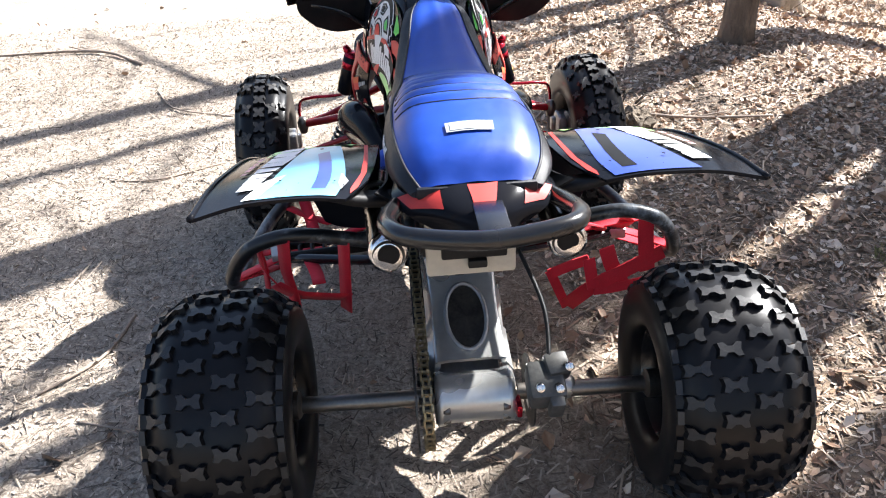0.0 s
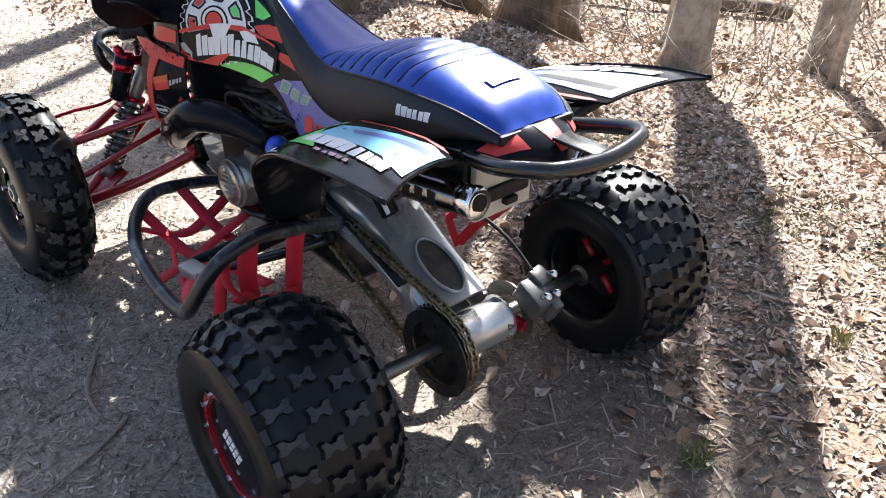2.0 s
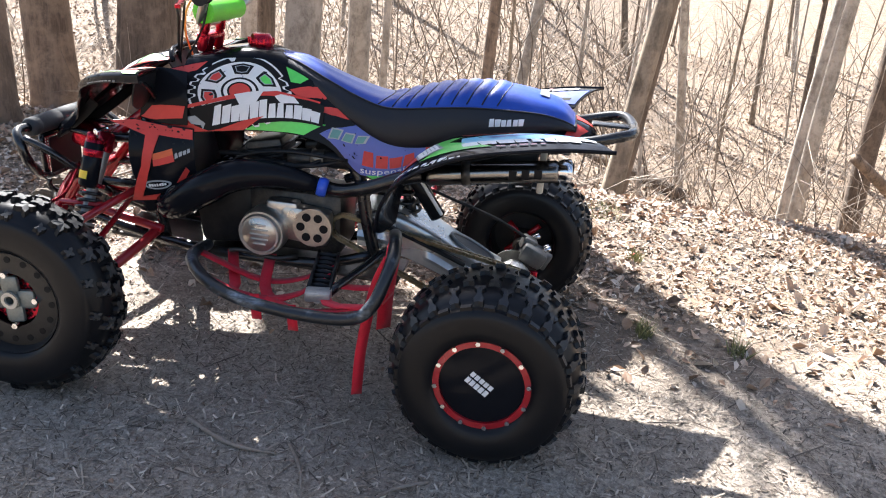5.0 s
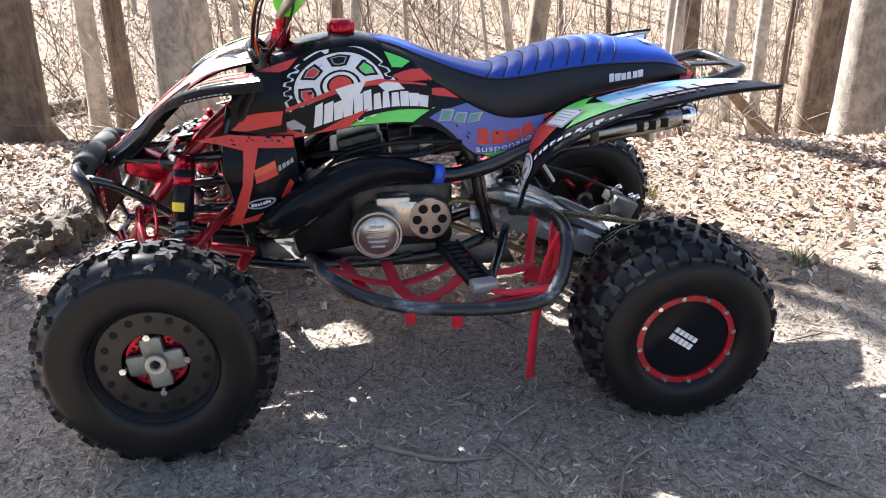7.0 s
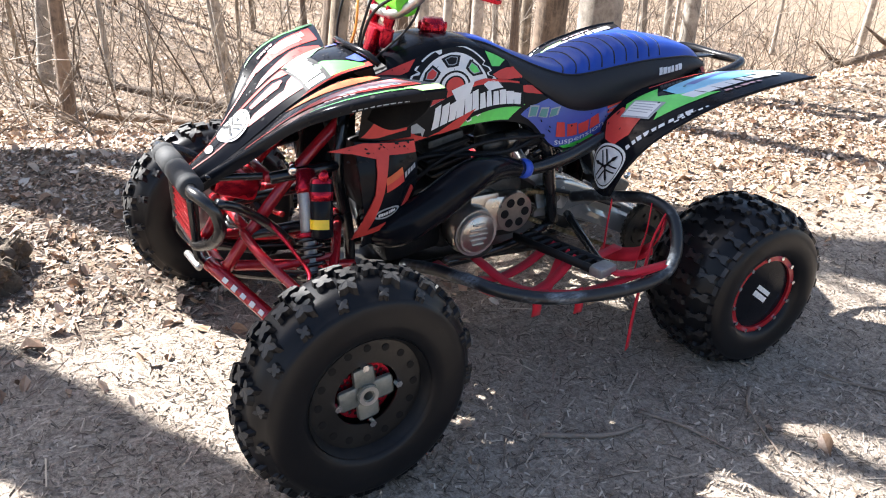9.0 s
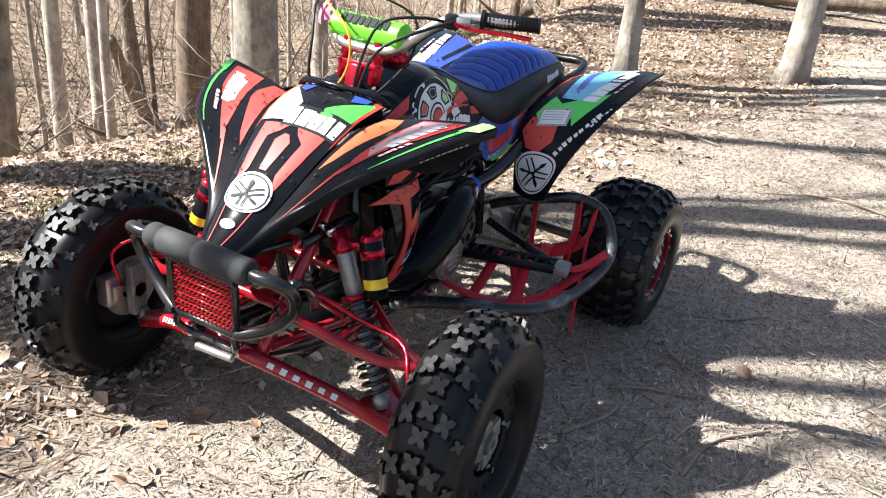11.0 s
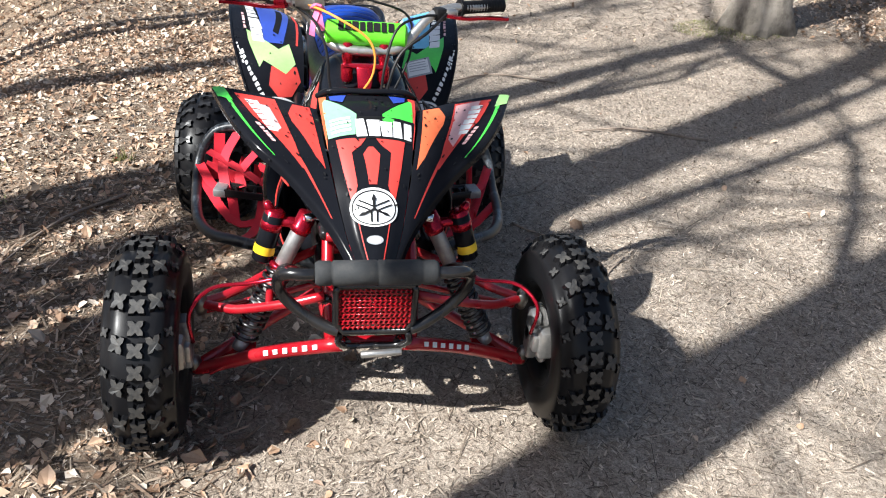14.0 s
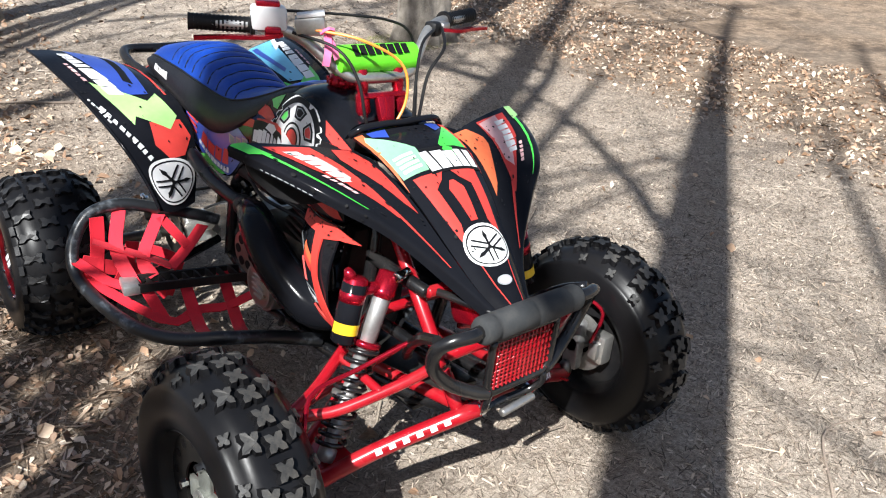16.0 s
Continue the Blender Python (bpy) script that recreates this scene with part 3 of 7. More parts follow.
def tree(x, y, r, height, lean, mat, label, seed, limbs=6, low=0.35, flare=1.4, shade_limbs=()):
    """A bare tree: a tapered trunk with root flare and leafless limbs."""
    rnd = random.Random(seed)
    z = lift(x, y) - 0.08
    top = empty("tree", (x, y, z))
    n = 12
    pts, rad = [], []
    px, py = rnd.uniform(-1, 1), rnd.uniform(-1, 1)
    for i in range(n + 1):
        t = i / n
        s = t ** 1.6
        pts.append(Vector((x + lean[0] * s * height + 0.06 * math.sin(px + 4 * t) * t * 2, y + lean[1] * s * height + 0.06 * math.sin(py + 5 * t) * t * 2, z + s * height)))
        rad.append(r * (1 - 0.72 * s) * (1 + (flare - 1) * math.exp(-s * height / 0.16)))
    bm = tube_into(bmesh.new(), pts, rad, seg=14)
    for v in bm.verts:
        c = v.co
        k = math.exp(-(c.z - z) / 0.22)
        a = math.atan2(c.y - y, c.x - x)
        f = 1 + 0.28 * k * math.sin(a * 5 + seed) + 0.06 * noise.noise((c.x * 6, c.y * 6, c.z * 2))
        v.co = Vector((x + (c.x - x) * f, y + (c.y - y) * f, c.z)) if c.z - z < 0.8 else c
    part("trunk", bm, mat, top)
    bm = bmesh.new()
    for i in range(limbs):
        t = rnd.uniform(low, 0.98)
        k = t ** (1 / 1.6) * n
        i0 = min(int(k), n - 1)
        p = pts[i0].lerp(pts[i0 + 1], k - i0)
        a = rnd.uniform(0, 2 * math.pi)
        grow(bm, p, (math.cos(a), math.sin(a), rnd.uniform(0.4, 1.2)), height * rnd.uniform(0.18, 0.32), r * 0.38 * (1 - 0.5 * t), rnd, 2)
    part("limbs", bm, mat, top)
    # extra limbs and twigs, added out of view to cast dappled shade
    for path, fr in shade_limbs:
        way = smooth_path(path, 16)
        bm = tube_into(bmesh.new(), way, [fr * (1 - 0.7 * i / 16) for i in range(len(way))], seg=10)
        for i in range(5, len(way), 3):
            a = rnd.uniform(0, math.tau)
            grow(bm, way[i], (math.cos(a), math.sin(a), rnd.uniform(-0.1, 0.6)), rnd.uniform(0.5, 1.0), fr * 0.3, rnd, 1)
        part("forked_limb", bm, mat, top)
    return tagged(top, label, "tree", "trees of the wood")


# unseen low limbs added to the thick tree, spreading towards the track above head height to shade its side
SHADE_LIMBS = [([(4.05, 3.2, 1.85), (4.2, 2.75, 2.45), (4.14, 2.45, 2.9), (4.05, 2.2, 3.3), (3.9, 2.1, 3.7)], 0.14),
        ([(4.2, 2.75, 2.45), (4.05, 2.5, 2.9), (3.85, 2.3, 3.4), (3.7, 2.12, 3.75), (3.72, 1.95, 4.2)], 0.11),
        ([(4.08, 3.1, 2.2), (3.95, 2.75, 2.9), (3.86, 2.55, 3.4), (3.74, 2.42, 3.75)], 0.09)]
BIG = [
    (3.96, 3.34, 0.265, 17, (0.05, -0.070), BARK_DARK, "thick dark furrowed tree trunk beyond the bank"),
    (4.55, 2.22, 0.17, 14, (0.05, -0.048), BARK_PALE, "grey leaning beech with spreading roots"),
    (3.97, 4.15, 0.20, 15, (0.0, 0.015), BARK_DARK, "brown straight tree beyond the leafy bank"),
    (1.9, 3.12, 0.08, 10, (0.02, 0.01), BARK_DARK, "slim reddish-brown tree beside the track"),
    (6.45, -4.72, 0.22, 16, (-0.10, 0.05), BARK_DARK, "dark leaning tree at the foot of the bank"),
    (5.0, -4.3, 0.26, 16, (0.01, -0.01), BARK_PALE, "stout grey beech with a smooth trunk"),
    (5.0, -2.3, 0.05, 9, (0.0, -0.02), BARK_PALE, "thin pale sapling in the leaf litter"),
    (6.6, -2.9, 0.09, 11, (-0.02, -0.02), BARK_PALE, "young pale tree on the slope"),
    (6.5, -7.4, 0.13, 13, (0.0, 0.01), BARK_PALE, "slender pale tree on leafy ground"),
    (13.7, 0.72, 0.12, 16, (0.05, -0.12), BARK_PALE, "slim leaning beech far down the slope"),
    (4.02, -0.60, 0.08, 15, (0.06, -0.14), BARK_BROWN, "leaning olive-brown tree below the bank"),
    (4.32, -0.66, 0.085, 15, (0.05, -0.13), BARK_DARK, "dark trunk close to a leaning brown tree"),
    (0.75, -4.0, 0.085, 12, (0.02, 0.0), BARK_PALE, "pale tree behind the leafy bank"),
    (-0.42, -5.08, 0.115, 13, (0.01, 0.0), BARK_PALE, "pale beech at the side of the track"),
    (1.05, -8.6, 0.22, 14, (0.0, 0.02), BARK_PALE, "stout pale beech with a flared foot"),
    (-3.75, -3.45, 0.24, 15, (0.02, -0.02), BARK_PALE, "thick grey tree across the track"),
    (4.5, 3.36, 0.09, 13, (0.03, 0.03), BARK_PALE, "pale slim tree behind a dark one"),
    (3.2, 5.2, 0.12, 13, (0.0, 0.02), BARK_PALE, "pale tree trunk at the bend of the track"),
    (4.6, 5.6, 0.09, 11, (0.01, 0.0), BARK_PALE, "slim pale tree at the bend of the track"),
    (8.2, 2.6, 0.16, 15, (0.02, -0.02), BARK_PALE, "big grey beech down the slope"),
    (8.6, 0.9, 0.09, 13, (0.03, -0.04), BARK_DARK, "slim brown tree down the slope"),
    (9.3, -5.5, 0.11, 14, (-0.03, 0.01), BARK_PALE, "slim pale tree down the slope"),
    (7.1, -4.7, 0.035, 8, (0.0, 0.01), BARK_DARK, "thin brown sapling beside a dark leaning tree"),
    (12.0, -5.55, 0.19, 15, (0.0, 0.0), BARK_DARK, "brown straight tree down the slope"),
    (9.6, -8.9, 0.09, 13, (0.01, 0.01), BARK_PALE, "young pale tree beyond a stout beech"),
    (5.6, 2.92, 0.10, 13, (0.02, -0.03), BARK_DARK, "brown young tree behind a grey beech"),
    (6.25, 3.38, 0.10, 13, (0.03, -0.05), BARK_PALE, "leaning pale tree on the slope"),
    (7.2, 2.0, 0.05, 11, (0.0, -0.03), BARK_PALE, "thin pale tree on the slope"),
]
for k, (x, y, r, h, ln, mt, lb) in enumerate(BIG):
    tree(x, y, r, h, ln, mt, lb, 100 + k, flare=2.0 if "flared" in lb else 1.4, shade_limbs=SHADE_LIMBS if "furrowed" in lb else ())

rw = random.Random(5)
spots = []
while len(spots) < 130:
    x, y = rw.uniform(7.5, 34), rw.uniform(-26, 30)
    if len(spots) > 110:
        a = rw.uniform(0, 2 * math.pi)
        d = rw.uniform(9, 20)
        x, y = d * math.cos(a), d * math.sin(a) + 0.8
        if abs(x - (0.13 * y - 1.9)) < 2.6 or x > 5:
            continue
    # keep the sun's way to the clearing as open as it is
    if x > 0 and abs(math.atan2(y - 0.6, x) - math.atan2(0.56, 1.0)) < 0.40 and math.hypot(x, y) < 24:
        continue
    if min((math.hypot(x - p[0], y - p[1]) for p in spots + [(b[0], b[1]) for b in BIG]), default=9) > 1.0:
        spots.append((x, y))
for k, (x, y) in enumerate(spots):
    dark = rw.random() < 0.45
    tree(x, y, rw.choice((0.03, 0.035, 0.045, 0.055, 0.065, 0.08, 0.10, 0.14)), rw.uniform(9, 18), (rw.gauss(0, 0.06), rw.gauss(0, 0.06)),
         (BARK_DARK if k % 2 else BARK_BROWN) if dark else BARK_PALE, "bare brown tree in the wood" if dark else "bare pale tree in the wood", 300 + k, limbs=4, low=0.3)


# a dead tree leaning out of the hollow
foot, tip = Vector((10.5, -7.5, lift(10.5, -7.5) - 0.2)), Vector((6.0, -3.15, -0.6))
dead = empty("tree", foot)
way = [foot.lerp(tip, i / 8) + Vector((0, 0, 0.05 * math.sin(i))) for i in range(9)]
part("trunk", tube_into(bmesh.new(), way, [0.125 - 0.009 * i for i in range(9)], seg=12), BARK_DARK, dead)
tagged(dead, "dark dead tree leaning low over the slope", "tree", "trees of the wood")


def brush():
    """Tangled dead twigs and saplings on the slope."""
    rnd = random.Random(8)
    bm = bmesh.new()
    for _ in range(2600):
        x, y = 3.2 + 19 * rnd.random() ** 1.2, rnd.uniform(-13, 13)
        a = rnd.uniform(0, 2 * math.pi)
        up = rnd.uniform(0.1, 1.6)
        d = Vector((math.cos(a), math.sin(a), up)).normalized()
        p = [Vector((x, y, lift(x, y) - 0.02))]
        L = rnd.uniform(0.4, 1.3) + 0.05 * x * rnd.random()
        for i in range(4):
            d = (d + Vector((rnd.gauss(0, 0.2), rnd.gauss(0, 0.2), rnd.gauss(-0.05, 0.2)))).normalized()
            p.append(p[-1] + d * L / 4)
        r = rnd.uniform(0.003, 0.009)
        tube_into(bm, p, [r, r * 0.8, r * 0.6, r * 0.45, r * 0.3], seg=4)
        for _ in range(2):
            q = [p[rnd.randint(1, 3)]]
            e = (d + Vector((rnd.gauss(0, 0.8), rnd.gauss(0, 0.8), rnd.gauss(0.2, 0.4)))).normalized()
            for i in range(2):
                q.append(q[-1] + e * L * 0.2)
                e = (e + Vector((rnd.gauss(0, 0.3), rnd.gauss(0, 0.3), rnd.gauss(0, 0.3)))).normalized()
            tube_into(bm, q, [r * 0.5, r * 0.4, r * 0.25], seg=3)
    return tagged(part("brushwood", bm, BRUSH, None, at=(5, 1, 0)), "tangle of dead grey twigs and saplings on the slope", "brushwood", kind="stuff")


brush()


def thicket():
    """Thin upright saplings and long bare shoots far down the slope."""
    rnd = random.Random(21)
    bm = bmesh.new()
    for _ in range(1500):
        x, y = rnd.uniform(9, 34), rnd.uniform(-30, 18)
        if abs(math.atan2(y - 0.6, x) - math.atan2(0.59, 1.0)) < 0.12:
            continue
        d = Vector((rnd.gauss(0, 0.35), rnd.gauss(0, 0.35), 1)).normalized()
        p = [Vector((x, y, lift(x, y) - 0.05))]
        L = rnd.uniform(1.2, 4.5)
        for i in range(4):
            d = (d + Vector((rnd.gauss(0, 0.12), rnd.gauss(0, 0.12), 0))).normalized()
            p.append(p[-1] + d * L / 4)
        r = rnd.uniform(0.008, 0.022)
        tube_into(bm, p, [r, r * 0.8, r * 0.6, r * 0.45, r * 0.25], seg=4)
        for _ in range(3):
            q = [p[rnd.randint(1, 3)]]
            e = (d * 0.6 + Vector((rnd.gauss(0, 1), rnd.gauss(0, 1), rnd.gauss(0.2, 0.3)))).normalized()
            for i in range(2):
                q.append(q[-1] + e * L * 0.16)
                e = (e + Vector((rnd.gauss(0, 0.3), rnd.gauss(0, 0.3), rnd.gauss(0.1, 0.3)))).normalized()
            tube_into(bm, q, [r * 0.45, r * 0.35, r * 0.2], seg=3)
    return tagged(part("thicket", bm, BRUSH, None, at=(15, -4, -3)), "bare grey saplings and shoots far down the slope", "saplings", kind="stuff")


thicket()


def fallen_stick(pts, r, label="weathered dead stick lying on the track"):
    p = [Vector((x, y, lift(x, y) + r * 0.7 + dz)) for x, y, dz in pts]
    sm = smooth_path(p, 10)
    rnd = random.Random(len(pts) + int(r * 1e5))
    rad = [r * (1 - 0.5 * i / 9) * rnd.uniform(0.85, 1.15) for i in range(10)]
    bm = tube_into(bmesh.new(), sm, rad, seg=7)
    tube_into(bm, [sm[5], sm[5] + (sm[7] - sm[5]) * 0.6 + Vector((r * 5, r * 4, r * 1.5))], [r * 0.5, r * 0.25], seg=5)
    return tagged(part("stick", bm, STICK), label, "stick", "sticks on the track")

# ---------------- the quad bike ----------------
bike = tagged(empty("quad_bike", (0, 0.635, 0)), "sport quad bike with blue seat, black-red-green graphics and red nerf-bar nets", "quad bike")
AXLE = (-0.018, 0.237)  # middle of the rear axle: y, z
AXLE_SKEW = -0.035      # the axle's right end sits a little further back
FRONT = (1.27, 0.274)   # front wheels: y, z


def tyre_mesh(R, half, rim_r, shoulder, lugs, m):
    """A balloon tyre about the x axis, +x being its outer side, with lugs moulded on the tread."""
    prof = [(-half * 0.72, rim_r), (-half * 0.93, rim_r + 0.012), (-half, rim_r + (R - rim_r) * 0.45), (-half * 0.95, rim_r + (R - rim_r) * 0.72),
            (-half * 0.80, R - shoulder), (-half * 0.55, R - 0.004), (0, R), (half * 0.55, R - 0.004), (half * 0.80, R - shoulder),
            (half * 0.95, rim_r + (R - rim_r) * 0.72), (half, rim_r + (R - rim_r) * 0.45), (half * 0.93, rim_r + 0.012), (half * 0.72, rim_r),
            (half * 0.6, rim_r - 0.004), (-half * 0.6, rim_r - 0.004)]
    pv = [Vector((x, r, 0)) for x, r in prof]
    fine = [catmull(pv[:13], i / 30) for i in range(31)] + pv[13:]
    bm = bmesh.new()
    seg = 56
    rings = []
    for k in range(seg):
        a = 2 * math.pi * k / seg
        rings.append([bm.verts.new((p.x, p.y * math.cos(a), p.y * math.sin(a))) for p in fine])
    n = len(fine)
    for k in range(seg):
        r0, r1 = rings[k], rings[(k + 1) % seg]
        for i in range(n):
            bm.faces.new((r0[i], r0[(i + 1) % n], r1[(i + 1) % n], r1[i]))

    def radius(x):
        for p, q in zip(fine[:30], fine[1:31]):
            if p.y > R - shoulder * 2.4 and min(p.x, q.x) <= x <= max(p.x, q.x) and abs(q.x - p.x) > 1e-6:
                return p.y + (q.y - p.y) * (x - p.x) / (q.x - p.x)
        return R - shoulder
    bmesh.ops.recalc_face_normals(bm, faces=bm.faces[:])
    bmesh.ops.transform(bm, matrix=m, verts=bm.verts[:])
    shapes = {}
    for ang, x, outline, h in lugs(R, half):
        key = (round(x, 4), len(outline), round(h, 4))
        if key not in shapes:
            lug = bmesh.new()
            base, head = [], []
            for dx, dy in outline:
                for lst, g, sh in ((base, -0.006, 1.08), (head, h, 0.86)):
                    xx = max(-half * 0.93, min(half * 0.93, x + dx * sh))
                    r = radius(xx) + g
                    a = dy * sh / R
                    lst.append(lug.verts.new((xx, r * math.cos(a), r * math.sin(a))))
            k = len(base)
            lug.faces.new(head).material_index = 1
            for i in range(k):
                lug.faces.new((base[i], base[(i + 1) % k], head[(i + 1) % k], head[i]))
            bmesh.ops.recalc_face_normals(lug, faces=lug.faces[:])
            me = bpy.data.meshes.new("tread_lug")
            lug.to_mesh(me)
            lug.free()
            me.materials.append(RUBBER)
            # narrow front tyres get sunlit lug tops, wide rear ones the shade-darkened copy
            me.materials.append(RUBBER_WORN if half < 0.1 else RUBBER_SHADED)
            shapes[key] = me
    return bm, [(shapes[(round(x, 4), len(o), round(h, 4))], ang) for ang, x, o, h in lugs(R, half)]


def tyre_part(name, built, m, label):
    """The tyre with its lugs as pieces under it."""
    bm, lug_list = built
    ob = part(name, bm, RUBBER, bike, label, at=m.translation)
    for me, ang in lug_list:
        lug = new("tread_lug", me)
        lug.parent = ob
        lug.matrix_basis = m.to_3x3().to_4x4() @ Matrix.Rotation(ang, 4, "X")
    return ob


def star_lug(s, kx=1.0, ky=1.0, rot=0.0):
    """The outline of an H- or X-shaped lug."""
    pts = [(-1, -1), (-0.35, -1), (0, -0.58), (0.35, -1), (1, -1), (0.96, -0.45), (0.64, 0), (0.96, 0.45), (1, 1), (0.35, 1), (0, 0.58), (-0.35, 1), (-1, 1), (-0.96, 0.45), (-0.64, 0), (-0.96, -0.45)]
    c, q = math.cos(rot), math.sin(rot)
    return [((a * c - b * q) * s * kx, (a * q + b * c) * s * ky) for a, b in pts]


BOW = [(-1, -0.9), (-0.55, -1), (-0.2, -0.45), (0.2, -0.45), (0.55, -1), (1, -0.9), (0.85, 0), (1, 0.9), (0.55, 1), (0.2, 0.45), (-0.2, 0.45), (-0.55, 1), (-1, 0.9), (-0.85, 0)]


def rear_lugs(R, half):
    out = []
    n = 24
    for k in range(n):
        a = 2 * math.pi * k / n
        for j, x in enumerate((-0.66, -0.22, 0.22, 0.66)):
            off = (math.pi / n) * (j % 2)
            out.append((a + off, x * half, [(p * 0.0265, q * 0.0155) for p, q in BOW], 0.011))
        for sgn in (-1, 1):
            out.append((a + (math.pi / n if sgn < 0 else 0), sgn * half * 0.92, [(-0.012, -0.017), (0.012, -0.017), (0.012, 0.017), (-0.012, 0.017)], 0.009))
    return out


def front_lugs(R, half):
    out = []
    n = 34
    for k in range(n):
        a = 2 * math.pi * k / n
        out.append((a, 0.0, star_lug(0.0195, 1.0, 0.95), 0.013))
        if k % 2:
            for sgn in (-1, 1):
                out.append((a + math.pi / n * 0.6, sgn * half * 0.47, star_lug(0.0180, 0.95, 1.15, sgn * 0.25), 0.013))
                out.append((a + 3 * math.pi / n * 0.6, sgn * half * 0.82, star_lug(0.0105, 0.9, 1.2, sgn * 0.3), 0.010))
    return out


def disc_into(bm, m, r, x0, x1, seg=28, hole=0.0):
    """A flat ring or disc about the local x axis."""
    def ring(rad, x):
        return [bm.verts.new(m @ Vector((x, rad * math.cos(2 * math.pi * k / seg), rad * math.sin(2 * math.pi * k / seg)))) for k in range(seg)]
    a, b = ring(r, x0), ring(r, x1)
    for k in range(seg):
        bm.faces.new((a[k], a[(k + 1) % seg], b[(k + 1) % seg], b[k]))
    if hole:
        c, d = ring(hole, x0), ring(hole, x1)
        for k in range(seg):
            q = (k + 1) % seg
            bm.faces.new((b[k], b[q], d[q], d[k]))
            bm.faces.new((d[k], d[q], c[q], c[k]))
            bm.faces.new((c[k], c[q], a[q], a[k]))
    else:
        bm.faces.new(b)
        bm.faces.new(a[::-1])
    bmesh.ops.recalc_face_normals(bm, faces=bm.faces[:])
    return bm


def turned_x(profile, m, seg=32):
    """Turned about the local x axis: rows (x, r), open ended."""
    bm = bmesh.new()
    rings = [[bm.verts.new(m @ Vector((x, r * math.cos(2 * math.pi * k / seg), r * math.sin(2 * math.pi * k / seg)))) for k in range(seg)] for x, r in profile]
    for r0, r1 in zip(rings, rings[1:]):
        for k in range(seg):
            bm.faces.new((r0[k], r0[(k + 1) % seg], r1[(k + 1) % seg], r1[k]))
    bmesh.ops.recalc_face_normals(bm, faces=bm.faces[:])
    return bm


def bolt_at(m, p, r, h, mat, parent, name="bolt"):
    bm = bmesh.new()
    disc_into(bm, m @ Matrix.Translation(p), r, 0, h, 6)
    return part(name, bm, mat, parent)


def rear_wheel(side):
    """side: -1 left, 1 right. Beadlock wheel with a black cover and a red ring."""
    turn = 0 if side > 0 else math.pi
    half = 0.142
    m = Matrix.Translation((side * (0.640 - half), AXLE[0] + AXLE_SKEW * side * 0.5, AXLE[1])) @ Matrix.Rotation(turn + AXLE_SKEW, 4, "Z")
    tyre = tyre_part("rear_tyre", tyre_mesh(0.244, half, 0.118, 0.028, rear_lugs, m), m, "wide knobbly black rear tyre")
    part("rim", turned_x([(half * 0.75, 0.122), (half * 0.70, 0.112), (0.04, 0.108), (-0.06, 0.108), (-half * 0.72, 0.116), (-half * 0.78, 0.123)], m), BLACK_TUBE, tyre)
    ring = disc_into(bmesh.new(), m, 0.128, half * 0.74, half * 0.86, 40, 0.108)
    part("beadlock_ring", ring, RED, tyre, "red beadlock ring")
    part("wheel_cover", turned_x([(half * 0.80, 0.109), (half * 0.81, 0.09), (half * 0.84, 0.05), (half * 0.845, 0.001)], m), BLACK, tyre, "black wheel cover with a white mark")
    for k in range(12):
        a = 2 * math.pi * (k + 0.3) / 12
        bolt_at(m, (half * 0.86, 0.118 * math.cos(a), 0.118 * math.sin(a)), 0.0065, 0.006, CHROME, tyre)
    bm = bmesh.new()
    for i in range(5):
        y = -0.035 + i * 0.014
        for z0, hh in ((-0.018, 0.016), (0.004, 0.013)):
            block((0.002, 0.011, hh), m @ Matrix.Translation((half * 0.85, 0, 0)) @ Matrix.Rotation(0.6 * side, 4, "X") @ Matrix.Translation((0, y, z0 + hh / 2)), 0, bm)
    part("mark", bm, D_WHITE, tyre)
    # hub with red spokes on the inner side
    part("hub", turned_x([(half * 0.2, 0.03), (-half * 0.9, 0.03), (-half * 0.95, 0.02), (-half * 0.95, 0.001)], m), DARK_STEEL, tyre)
    bm = bmesh.new()
    for k in range(4):
        a = math.pi / 4 + k * math.pi / 2
        tube_into(bm, [m @ Vector((-half * 0.35, r * math.cos(a), r * math.sin(a))) for r in (0.02, 0.08)], 0.011, seg=7)
    part("hub_spokes", bm, RED, tyre)
    part("rim_back", turned_x([(-half * 0.1, 0.109), (-half * 0.12, 0.03)], m), BLACK_MATT, tyre)
    return tyre


